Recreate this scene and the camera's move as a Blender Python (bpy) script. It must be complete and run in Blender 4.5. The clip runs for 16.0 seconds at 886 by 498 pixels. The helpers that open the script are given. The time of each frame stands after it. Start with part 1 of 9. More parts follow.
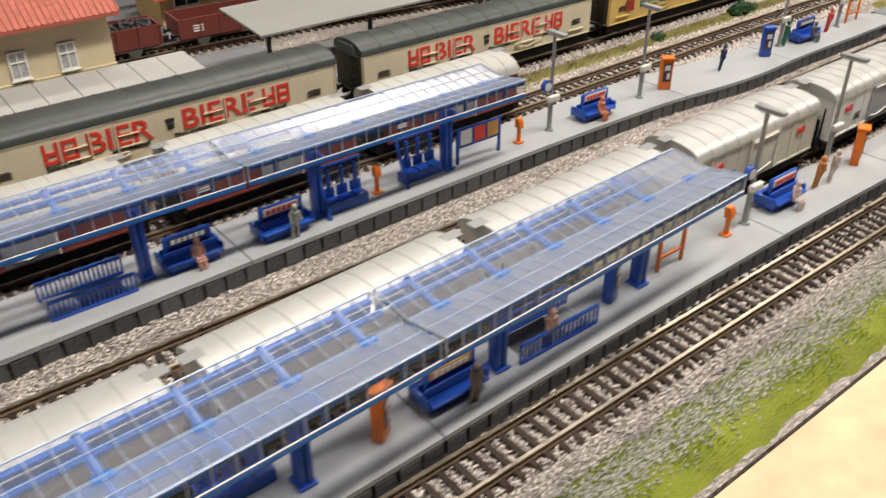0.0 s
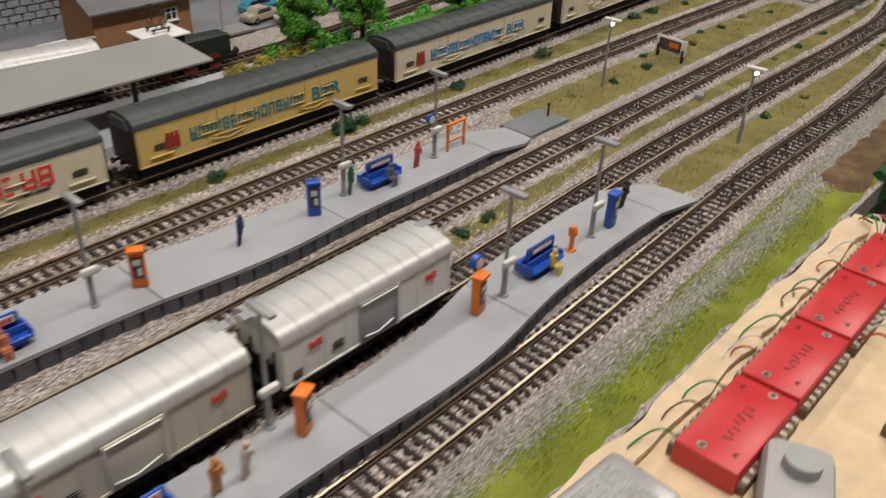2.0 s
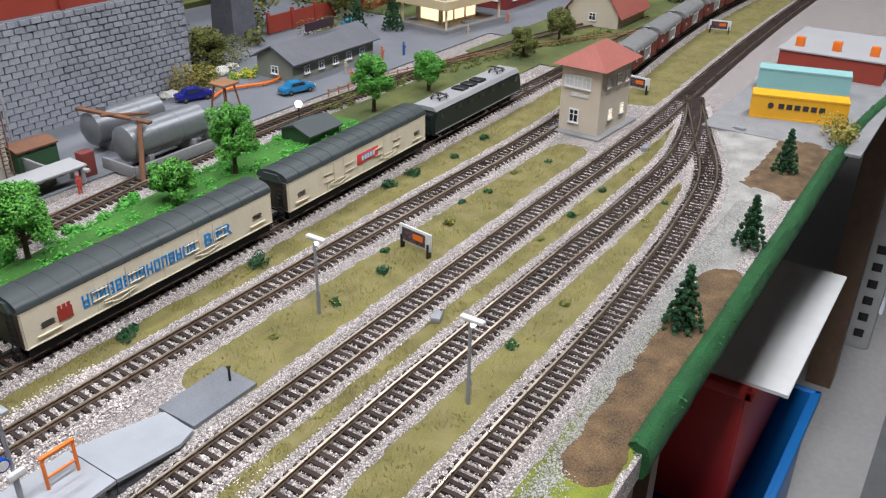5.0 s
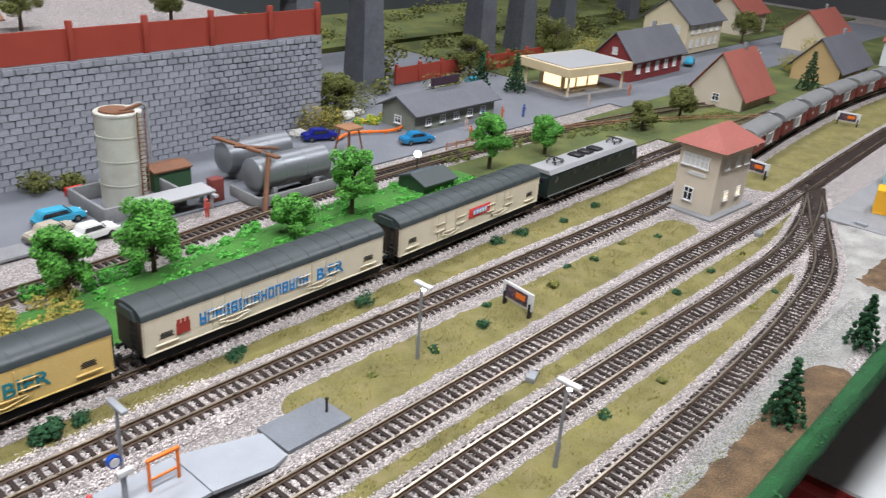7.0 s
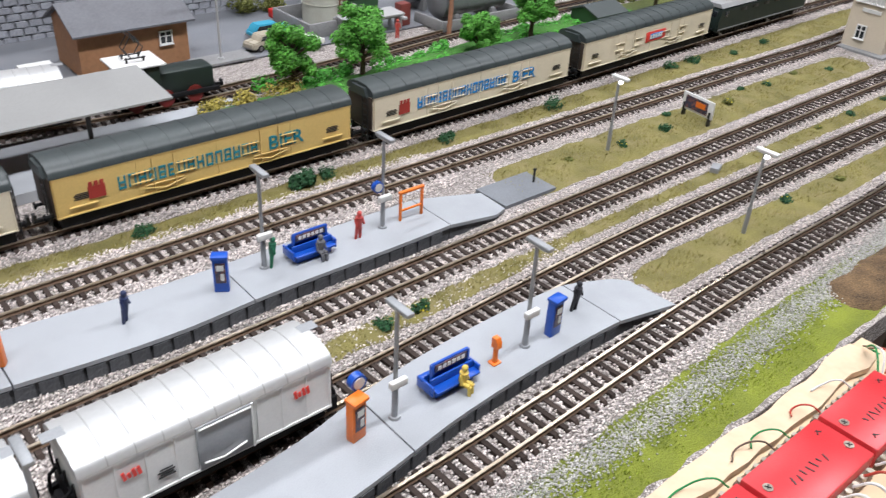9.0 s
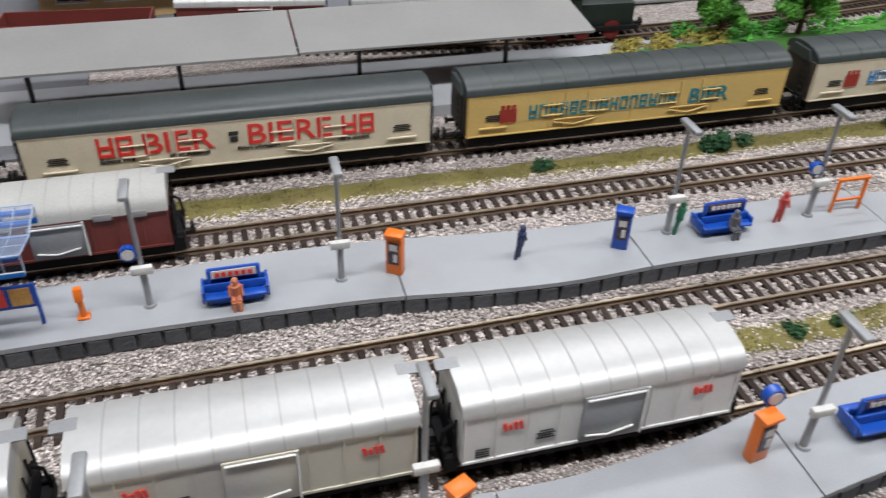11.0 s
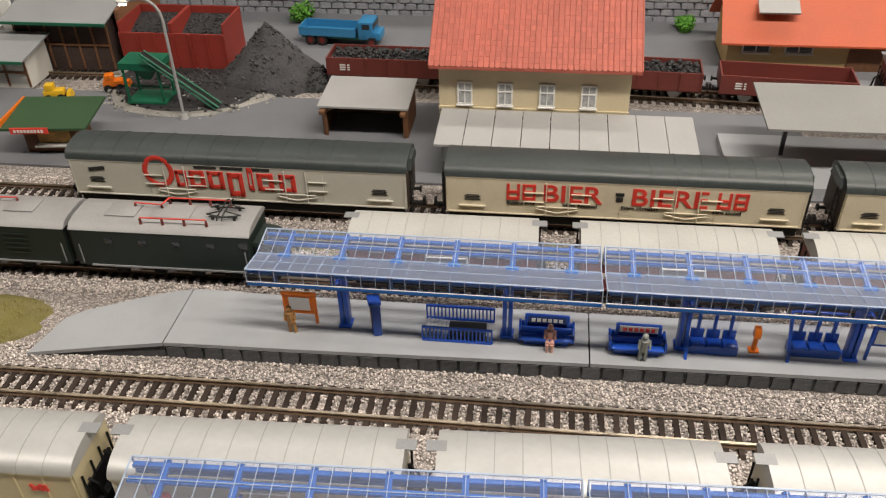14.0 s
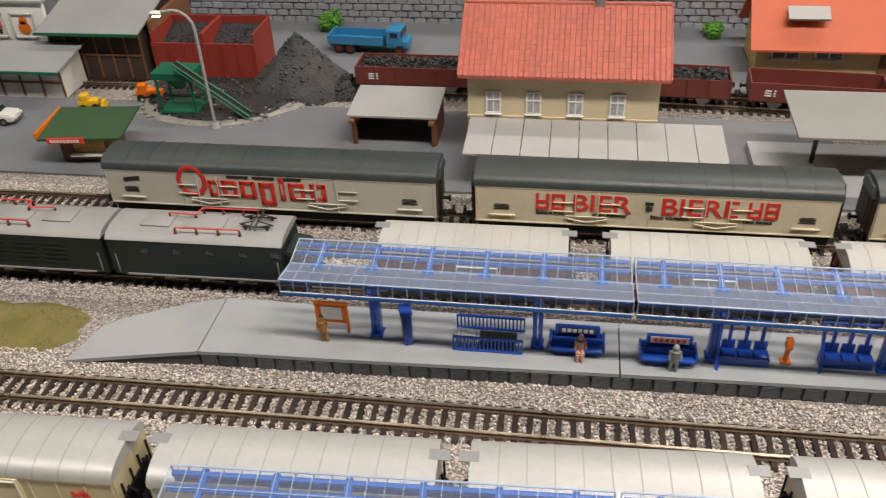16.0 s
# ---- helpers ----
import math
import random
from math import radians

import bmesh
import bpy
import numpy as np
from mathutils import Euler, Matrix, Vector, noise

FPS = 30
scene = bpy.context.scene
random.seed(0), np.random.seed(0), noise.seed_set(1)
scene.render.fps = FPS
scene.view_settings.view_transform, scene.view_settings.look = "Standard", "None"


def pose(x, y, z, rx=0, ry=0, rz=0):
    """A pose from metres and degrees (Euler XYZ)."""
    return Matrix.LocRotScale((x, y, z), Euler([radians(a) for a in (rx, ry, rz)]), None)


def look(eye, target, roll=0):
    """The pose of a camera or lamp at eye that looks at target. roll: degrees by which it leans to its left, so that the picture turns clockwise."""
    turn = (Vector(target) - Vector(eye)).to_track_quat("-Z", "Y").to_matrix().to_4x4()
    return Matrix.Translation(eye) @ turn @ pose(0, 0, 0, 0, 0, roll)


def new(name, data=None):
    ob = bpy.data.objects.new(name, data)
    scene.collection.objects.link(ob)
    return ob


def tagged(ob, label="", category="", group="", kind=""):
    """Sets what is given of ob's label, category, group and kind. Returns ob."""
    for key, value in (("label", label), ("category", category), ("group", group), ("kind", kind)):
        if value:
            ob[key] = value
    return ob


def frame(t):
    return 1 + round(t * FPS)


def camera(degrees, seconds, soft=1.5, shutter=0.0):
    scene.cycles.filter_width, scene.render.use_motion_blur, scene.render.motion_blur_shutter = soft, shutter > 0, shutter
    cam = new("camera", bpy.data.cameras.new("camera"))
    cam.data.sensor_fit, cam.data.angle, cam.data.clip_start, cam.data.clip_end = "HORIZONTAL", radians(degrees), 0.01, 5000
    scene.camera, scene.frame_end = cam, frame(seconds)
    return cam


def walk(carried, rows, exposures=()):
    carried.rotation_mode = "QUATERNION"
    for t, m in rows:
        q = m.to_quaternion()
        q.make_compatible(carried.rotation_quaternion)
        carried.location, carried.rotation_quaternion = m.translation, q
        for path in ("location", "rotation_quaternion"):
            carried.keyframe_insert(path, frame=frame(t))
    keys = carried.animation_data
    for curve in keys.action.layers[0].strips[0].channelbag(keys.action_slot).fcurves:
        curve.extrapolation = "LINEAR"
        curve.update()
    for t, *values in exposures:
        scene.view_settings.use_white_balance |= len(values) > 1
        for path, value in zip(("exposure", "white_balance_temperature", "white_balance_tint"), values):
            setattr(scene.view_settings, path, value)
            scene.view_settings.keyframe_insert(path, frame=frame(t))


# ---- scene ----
cam = camera(55.7, 16.0, soft=1.2, shutter=0.35)
PATH = [
    (0, (-0.37, -0.353, 0.235), (0.689, 0.977, -0.819), -0.3),
    (0.5, (-0.309, -0.363, 0.253), (0.745, 0.959, -0.815), 1.0),
    (1, (-0.245, -0.353, 0.251), (0.911, 0.849, -0.852), -0.0),
    (1.5, (-0.183, -0.348, 0.27), (1.133, 0.728, -0.785), 2.6),
    (2, (-0.059, -0.373, 0.275), (1.223, 0.75, -0.771), 2.2),
    (2.5, (0.003, -0.37, 0.281), (1.293, 0.763, -0.745), 2.8),
    (3, (0.052, -0.368, 0.295), (1.567, 0.486, -0.694), 3.6),
    (3.5, (0.137, -0.362, 0.314), (1.646, 0.524, -0.655), 2.7),
    (5.8, (0.207, -0.355, 0.334), (1.667, 0.668, -0.574), 1.4),
    (6, (0.205, -0.355, 0.334), (1.674, 0.677, -0.547), 3.2),
    (6.5, (0.196, -0.359, 0.339), (1.647, 0.733, -0.5), 4.5),
    (7, (0.189, -0.355, 0.338), (1.572, 0.835, -0.481), 4.3),
    (7.5, (0.169, -0.357, 0.322), (1.467, 0.895, -0.542), 3.2),
    (8, (0.142, -0.37, 0.312), (1.351, 0.913, -0.633), 2.2),
    (8.5, (0.095, -0.375, 0.309), (1.264, 0.894, -0.702), 1.7),
    (8.7, (0.074, -0.381, 0.299), (1.246, 0.866, -0.735), 2.9),
    (11, (0.049, -0.325, 0.268), (0.491, 1.231, -0.909), 1.9),
    (11.5, (0.005, -0.311, 0.302), (0.314, 1.143, -1.036), 2.4),
    (12, (-0.064, -0.345, 0.276), (0.167, 1.255, -0.902), 1.7),
    (12.5, (-0.145, -0.356, 0.292), (-0.032, 1.264, -0.875), 3.4),
    (13, (-0.195, -0.36, 0.305), (-0.264, 1.248, -0.882), 1.5),
    (13.5, (-0.24, -0.365, 0.319), (-0.407, 1.243, -0.86), 0.2),
    (14, (-0.257, -0.36, 0.33), (-0.483, 1.248, -0.838), -1.5),
    (14.5, (-0.26, -0.36, 0.331), (-0.5, 1.249, -0.833), -0.4),
    (15, (-0.266, -0.361, 0.335), (-0.557, 1.25, -0.813), -1.0),
    (15.5, (-0.271, -0.364, 0.339), (-0.592, 1.241, -0.811), -2.5),
    (16, (-0.261, -0.361, 0.336), (-0.542, 1.243, -0.826), -2.6),
]
walk(cam, [(t, look(eye, target, roll)) for t, eye, target, roll in PATH], exposures=[
    (0.0, -0.1, 7000, 11), (0.5, -0.4, 6900, 11), (1.0, -0.32, 6950, 11), (1.5, -0.62, 6700, 11), (2.0, -0.7, 6800, 11), (2.5, -0.6, 6800, 11), (3.5, -0.06, 6200, 12), (6.0, 0.0, 5750, 13), (7.0, 0.1, 5750, 13), (8.0, 0.12, 5850, 14), (8.7, 0.06, 5850, 13), (11.0, -0.35, 6000, 12), (11.5, -0.45, 6250, 12), (12.5, -0.43, 6850, 12), (13.5, -0.24, 7050, 12), (14.0, -0.25, 7000, 12), (16.0, -0.24, 6950, 12)])

# ---- light: a closed hobby room with ceiling panels ----
world = bpy.data.worlds.new("room_air")
world.use_nodes = True
world.node_tree.nodes["Background"].inputs[0].default_value = (0.9, 0.93, 1.0, 1)
world.node_tree.nodes["Background"].inputs[1].default_value = 0.003
scene.world = world
scene.view_settings.exposure = 0.0


def ceiling_lamp(x, y, z, sx, sy, watts, tint=(1.0, 0.96, 0.9)):
    la = bpy.data.lights.new("ceiling_panel", "AREA")
    la.shape, la.size, la.size_y, la.energy, la.color = "RECTANGLE", sx, sy, watts, tint
    ob = new("ceiling_panel", la)
    ob.matrix_world = pose(x, y, z)
    return ob


LAMP_SPOTS = [(x, y) for x in (-1.3, 0.2, 1.7) for y in (-0.42, 0.9)]
LAMP_FRONT, LAMP_BACK = {-1.3: 11, 0.2: 33, 1.7: 22}, {-1.3: 5, 0.2: 18, 1.7: 11}
for lx in (-1.3, 0.2, 1.7):
    ceiling_lamp(lx, -0.42, 1.5, 1.1, 0.16, LAMP_FRONT[lx])
    ceiling_lamp(lx + 0.3, 0.9, 1.5, 1.1, 0.16, LAMP_BACK[lx])

# ---- materials ----
def mat(name, color, rough=0.6, metal=0.0, var=0.12, grain=900.0, blot=40.0, bump=0.15, dirt=None, dirt_amount=0.0, per_piece=0.0, island=False, spec=0.5):
    """A procedural surface: fine grain, larger blotches, stains of a second colour, relief."""
    m = bpy.data.materials.new(name)
    m.use_nodes = True
    nt = m.node_tree
    nd, lk = nt.nodes, nt.links
    b = nd["Principled BSDF"]
    b.inputs["Roughness"].default_value, b.inputs["Metallic"].default_value = rough, metal
    b.inputs["Specular IOR Level"].default_value = spec
    tc = nd.new("ShaderNodeTexCoord")
    n1, n2 = nd.new("ShaderNodeTexNoise"), nd.new("ShaderNodeTexNoise")
    n1.inputs["Scale"].default_value, n1.inputs["Detail"].default_value = grain, 4
    n2.inputs["Scale"].default_value, n2.inputs["Detail"].default_value = blot, 5
    lk.new(tc.outputs["Object"], n1.inputs["Vector"])
    lk.new(tc.outputs["Object"], n2.inputs["Vector"])
    mixn = nd.new("ShaderNodeMath")
    mixn.operation = "ADD"
    lk.new(n1.outputs["Fac"], mixn.inputs[0])
    lk.new(n2.outputs["Fac"], mixn.inputs[1])
    ramp = nd.new("ShaderNodeMapRange")
    ramp.inputs["From Min"].default_value, ramp.inputs["From Max"].default_value = 0.7, 1.3
    ramp.inputs["To Min"].default_value, ramp.inputs["To Max"].default_value = 1 - var, 1 + var
    lk.new(mixn.outputs[0], ramp.inputs["Value"])
    val = ramp.outputs["Result"]
    if per_piece:
        info = nd.new("ShaderNodeNewGeometry" if island else "ShaderNodeObjectInfo")
        pr = nd.new("ShaderNodeMapRange")
        pr.inputs["To Min"].default_value, pr.inputs["To Max"].default_value = 1 - per_piece, 1 + per_piece
        lk.new(info.outputs["Random Per Island" if island else "Random"], pr.inputs["Value"])
        mu = nd.new("ShaderNodeMath")
        mu.operation = "MULTIPLY"
        lk.new(val, mu.inputs[0])
        lk.new(pr.outputs["Result"], mu.inputs[1])
        val = mu.outputs[0]
    sc = nd.new("ShaderNodeVectorMath")
    sc.operation = "SCALE"
    sc.inputs[0].default_value = color
    lk.new(val, sc.inputs["Scale"])
    out = sc.outputs[0]
    if dirt:
        n3 = nd.new("ShaderNodeTexNoise")
        n3.inputs["Scale"].default_value, n3.inputs["Detail"].default_value = blot * 1.7, 6
        lk.new(tc.outputs["Object"], n3.inputs["Vector"])
        r3 = nd.new("ShaderNodeMapRange")
        r3.inputs["From Min"].default_value, r3.inputs["From Max"].default_value = 0.45, 0.7
        r3.inputs["To Max"].default_value = dirt_amount
        lk.new(n3.outputs["Fac"], r3.inputs["Value"])
        mx = nd.new("ShaderNodeMix")
        mx.data_type = "RGBA"
        lk.new(r3.outputs["Result"], mx.inputs["Factor"])
        lk.new(out, mx.inputs[6])
        mx.inputs[7].default_value = (*dirt, 1)
        out = mx.outputs[2]
    lk.new(out, b.inputs["Base Color"])
    if bump:
        bp = nd.new("ShaderNodeBump")
        bp.inputs["Strength"].default_value, bp.inputs["Distance"].default_value = bump, 0.001
        lk.new(n1.outputs["Fac"], bp.inputs["Height"])
        lk.new(bp.outputs["Normal"], b.inputs["Normal"])
    rr = nd.new("ShaderNodeMapRange")
    rr.inputs["To Min"].default_value, rr.inputs["To Max"].default_value = max(rough - 0.1, 0.03), min(rough + 0.1, 1)
    lk.new(n2.outputs["Fac"], rr.inputs["Value"])
    lk.new(rr.outputs["Result"], b.inputs["Roughness"])
    return m


def glow(name, color, strength):
    m = bpy.data.materials.new(name)
    m.use_nodes = True
    b = m.node_tree.nodes["Principled BSDF"]
    b.inputs["Base Color"].default_value = (*color, 1)
    b.inputs["Emission Color"].default_value = (*color, 1)
    b.inputs["Emission Strength"].default_value = strength
    return m


def clear_plastic(name, haze, amount, rough=0.12):
    """Clear sheet: see-through, with a mirror-like gloss that grows at low angles and a diffuse haze colour for
    reflected ceiling light.
    """
    m = bpy.data.materials.new(name)
    m.use_nodes = True
    nd, lk = m.node_tree.nodes, m.node_tree.links
    nd.remove(nd["Principled BSDF"])
    out = nd["Material Output"]
    clear, gloss, milk = nd.new("ShaderNodeBsdfTransparent"), nd.new("ShaderNodeBsdfGlossy"), nd.new("ShaderNodeBsdfDiffuse")
    clear.inputs["Color"].default_value = (0.96, 0.97, 1.0, 1)
    gloss.inputs["Roughness"].default_value = rough
    milk.inputs["Color"].default_value = (*haze, 1)
    fr = nd.new("ShaderNodeFresnel")
    fr.inputs["IOR"].default_value = 1.16
    grain = nd.new("ShaderNodeTexNoise")
    grain.inputs["Scale"].default_value = 160
    bp = nd.new("ShaderNodeBump")
    bp.inputs["Strength"].default_value, bp.inputs["Distance"].default_value = 0.1, 0.001
    lk.new(grain.outputs["Fac"], bp.inputs["Height"])
    lk.new(bp.outputs["Normal"], gloss.inputs["Normal"])
    a, b = nd.new("ShaderNodeMixShader"), nd.new("ShaderNodeMixShader")
    a.inputs["Fac"].default_value = amount
    lk.new(clear.outputs[0], a.inputs[1])
    lk.new(milk.outputs[0], a.inputs[2])
    lk.new(fr.outputs[0], b.inputs["Fac"])
    lk.new(a.outputs[0], b.inputs[1])
    lk.new(gloss.outputs[0], b.inputs[2])
    lk.new(b.outputs[0], out.inputs["Surface"])
    return m


def crushed_stone(name, low, high, cell):
    """Packed broken stone: every cell its own tone, shadow in the gaps darkened into the colour."""
    m = bpy.data.materials.new(name)
    m.use_nodes = True
    nd, lk = m.node_tree.nodes, m.node_tree.links
    b = nd["Principled BSDF"]
    b.inputs["Roughness"].default_value = 0.95
    tc = nd.new("ShaderNodeTexCoord")
    cells, gaps = nd.new("ShaderNodeTexVoronoi"), nd.new("ShaderNodeTexVoronoi")
    gaps.feature = "DISTANCE_TO_EDGE"
    for v in (cells, gaps):
        v.inputs["Scale"].default_value = cell
        lk.new(tc.outputs["Object"], v.inputs["Vector"])
    sep = nd.new("ShaderNodeSeparateColor")
    lk.new(cells.outputs["Color"], sep.inputs[0])
    shade = nd.new("ShaderNodeMix")
    shade.data_type = "RGBA"
    lk.new(sep.outputs[0], shade.inputs["Factor"])
    shade.inputs[6].default_value, shade.inputs[7].default_value = (*low, 1), (*high, 1)
    # crevice shadow between stones, multiplied into the base colour
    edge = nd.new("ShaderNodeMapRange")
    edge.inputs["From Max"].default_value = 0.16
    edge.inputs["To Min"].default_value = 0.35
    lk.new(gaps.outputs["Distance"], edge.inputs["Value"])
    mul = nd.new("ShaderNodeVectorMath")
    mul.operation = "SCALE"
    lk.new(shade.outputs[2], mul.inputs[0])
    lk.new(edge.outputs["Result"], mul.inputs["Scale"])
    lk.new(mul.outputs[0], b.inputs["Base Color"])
    bp = nd.new("ShaderNodeBump")
    bp.inputs["Strength"].default_value, bp.inputs["Distance"].default_value = 0.8, 0.0012
    lk.new(edge.outputs["Result"], bp.inputs["Height"])
    lk.new(bp.outputs["Normal"], b.inputs["Normal"])
    return m


BLUE = mat("blue_plastic", (0.012, 0.075, 0.42), 0.3, var=0.1, bump=0.04)
BLUE_ROOF = mat("blue_roof_ribs", (0.008, 0.12, 0.44), 0.3, var=0.1, bump=0.03)
ORANGE = mat("orange_plastic", (0.75, 0.17, 0.012), 0.35, var=0.08, bump=0.04)
GLAZE = clear_plastic("clear_roof_plastic", (0.62, 0.68, 0.85), 0.06, 0.28)
# front slope: the bright ceiling's reflection put in as a stronger bluish haze
GLAZE_FRONT = clear_plastic("front_roof_plastic_sheen", (0.5, 0.6, 0.86), 0.17, 0.28)
GLAZE_CLEAR = clear_plastic("clear_skirt_plastic", (0.6, 0.65, 0.8), 0.03, 0.08)
PLATFORM = mat("platform_grey", (0.33, 0.345, 0.365), 0.75, var=0.08, grain=1500, blot=18, bump=0.2, dirt=(0.23, 0.24, 0.25), dirt_amount=0.35)
PLAT_SIDE = mat("platform_stone", (0.075, 0.078, 0.085), 0.85, var=0.35, grain=700, bump=0.5, per_piece=0.25)
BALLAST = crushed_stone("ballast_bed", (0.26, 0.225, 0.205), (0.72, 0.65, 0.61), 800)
STONES = mat("ballast_stones", (0.6, 0.54, 0.51), 0.9, var=0.15, per_piece=0.5, island=True, bump=0.2)
SLEEPER = mat("sleeper_brown", (0.04, 0.029, 0.024), 0.8, var=0.3, grain=1500, bump=0.3, per_piece=0.3, spec=0.2)
RAIL = mat("rail_steel", (0.55, 0.47, 0.36), 0.3, 0.9, var=0.2, grain=400, bump=0.05)
RAIL_SIDE = mat("rail_rust", (0.12, 0.075, 0.045), 0.7, 0.3, var=0.3)
GRASS = mat("olive_flock", (0.17, 0.15, 0.045), 1.0, var=0.35, grain=1400, blot=35, bump=0.8, dirt=(0.24, 0.2, 0.09), dirt_amount=0.6)
LAWN = mat("bright_flock", (0.18, 0.21, 0.02), 1.0, var=0.35, grain=1300, blot=25, bump=0.8, dirt=(0.1, 0.12, 0.02), dirt_amount=0.55)
BLADES = mat("grass_fibres", (0.24, 0.21, 0.055), 0.9, var=0.2, per_piece=0.4, island=True, bump=0)
LAWN_BLADES = mat("bright_grass_fibres", (0.25, 0.31, 0.02), 0.9, var=0.2, per_piece=0.4, island=True, bump=0)
EARTH = mat("brown_earth", (0.115, 0.072, 0.034), 1.0, var=0.7, grain=900, blot=60, bump=1.0)
GRAVEL = mat("pale_gravel", (0.3, 0.29, 0.265), 0.95, var=0.4, grain=800, bump=0.9)
ASPHALT = mat("yard_asphalt", (0.15, 0.158, 0.175), 0.85, var=0.12, grain=1600, blot=12, bump=0.25, dirt=(0.2, 0.2, 0.21), dirt_amount=0.5)
ROOF_SLATE = mat("wagon_roof_green_grey", (0.042, 0.052, 0.052), 0.45, var=0.15, grain=300, blot=25, bump=0.06)
ROOF_SILVER = mat("wagon_roof_silver", (0.5, 0.505, 0.5), 0.42, 0.35, var=0.05, grain=300, bump=0.03)
CREAM = mat("cream_enamel", (0.7, 0.63, 0.48), 0.45, var=0.06, bump=0.03, dirt=(0.5, 0.43, 0.3), dirt_amount=0.3)
PALE = mat("pale_grey_enamel", (0.58, 0.56, 0.5), 0.45, var=0.05, bump=0.03)
YELLOW_W = mat("straw_yellow_enamel", (0.66, 0.47, 0.16), 0.45, var=0.07, bump=0.03)
SILVER_W = mat("silver_grey_enamel", (0.56, 0.53, 0.44), 0.5, var=0.05, bump=0.03)
WHITE_W = mat("white_grey_enamel", (0.68, 0.68, 0.66), 0.5, var=0.05, bump=0.03)
BEIGE_W = mat("beige_enamel", (0.58, 0.5, 0.31), 0.5, var=0.05, bump=0.03)
RED_BROWN = mat("oxide_red", (0.16, 0.035, 0.028), 0.55, var=0.15, bump=0.05)
UNDER = mat("black_underframe", (0.008, 0.008, 0.009), 0.6, var=0.3, bump=0.1, spec=0.2)
STEEL = mat("wheel_steel", (0.3, 0.29, 0.28), 0.35, 0.9)
GREEN_LOCO = mat("dark_green_enamel", (0.009, 0.018, 0.015), 0.5, var=0.1, bump=0.03)
LOCO_ROOF = mat("loco_roof_silver", (0.33, 0.33, 0.33), 0.5, 0.2, var=0.08, blot=60, bump=0.05)
RED_PAINT = mat("red_letters", (0.68, 0.05, 0.035), 0.5, var=0.05, bump=0)
BLUE_PAINT = mat("blue_letters", (0.02, 0.22, 0.55), 0.5, var=0.05, bump=0)
TEAL_PAINT = mat("teal_letters", (0.02, 0.2, 0.25), 0.5, var=0.05, bump=0)
DARK_PAINT = mat("dark_print", (0.03, 0.03, 0.03), 0.5, bump=0)
WHITE = mat("white_plastic", (0.72, 0.72, 0.7), 0.4, var=0.05, bump=0.03)
GREY_METAL = mat("grey_lamp_metal", (0.3, 0.31, 0.32), 0.45, 0.3, var=0.08, bump=0.05)
BLACK = mat("black_plastic", (0.012, 0.012, 0.012), 0.4, bump=0.05)
WINDOW = mat("dark_glass", (0.02, 0.025, 0.03), 0.1, bump=0, spec=0.8)


# ---- building kit ----
def box(bm, c, s, rz=0.0, rx=0.0, ry=0.0, taper=1.0):
    """A box of size s round c; its top narrowed by taper."""
    r = bmesh.ops.create_cube(bm, size=1.0)
    for v in r["verts"]:
        if v.co.z > 0:
            v.co.x *= taper
            v.co.y *= taper
    m = pose(*c, rx, ry, rz) @ Matrix.Diagonal((*s, 1))
    bmesh.ops.transform(bm, matrix=m, verts=r["verts"])
    return r["verts"]


def bbox(bm, c, s, w=0.0005, rz=0.0):
    """A box with softened edges."""
    tmp = bmesh.new()
    bmesh.ops.create_cube(tmp, size=1.0)
    bmesh.ops.transform(tmp, matrix=Matrix.Diagonal((*s, 1)), verts=tmp.verts)
    bmesh.ops.bevel(tmp, geom=tmp.edges[:], offset=min(w, min(s) * 0.45), segments=2, affect="EDGES", profile=0.5)
    bmesh.ops.transform(tmp, matrix=pose(*c, 0, 0, rz), verts=tmp.verts)
    me = bpy.data.meshes.new("tmp")
    tmp.to_mesh(me)
    tmp.free()
    bm.from_mesh(me)
    bpy.data.meshes.remove(me)


def rod(bm, a, b, r, r2=None, n=8, caps=True):
    a, b = Vector(a), Vector(b)
    d = b - a
    res = bmesh.ops.create_cone(bm, cap_ends=caps, segments=n, radius1=r, radius2=r if r2 is None else r2, depth=d.length)
    q = d.to_track_quat("Z", "Y").to_matrix().to_4x4()
    bmesh.ops.transform(bm, matrix=Matrix.Translation((a + b) / 2) @ q, verts=res["verts"])
    return res["verts"]


def pipe(bm, pts, r, n=6):
    for a, b in zip(pts, pts[1:]):
        rod(bm, a, b, r, n=n)


def ball(bm, c, r, sz=1.0, sub=1, jitter=0.0, rng=None):
    res = bmesh.ops.create_icosphere(bm, subdivisions=sub, radius=r)
    for v in res["verts"]:
        k = 1 + (rng.uniform(-jitter, jitter) if rng else 0)
        v.co = Vector((v.co.x * k, v.co.y * k, v.co.z * sz * k)) + Vector(c)


def prism(bm, pts, a, b, axis="x"):
    """A closed outline pushed along an axis from a to b. Outline in (y, z), (x, z) or (x, y)."""
    put = {"x": lambda u, v, w: (w, u, v), "y": lambda u, v, w: (u, w, v), "z": lambda u, v, w: (u, v, w)}[axis]
    va = [bm.verts.new(put(u, v, a)) for u, v in pts]
    vb = [bm.verts.new(put(u, v, b)) for u, v in pts]
    n = len(pts)
    fs = [bm.faces.new(va), bm.faces.new(vb[::-1])]
    for i in range(n):
        j = (i + 1) % n
        fs.append(bm.faces.new((va[j], va[i], vb[i], vb[j])))
    bmesh.ops.recalc_face_normals(bm, faces=fs)


def smooth(me, angle=35):
    me.shade_smooth()
    me.set_sharp_from_angle(angle=radians(angle))


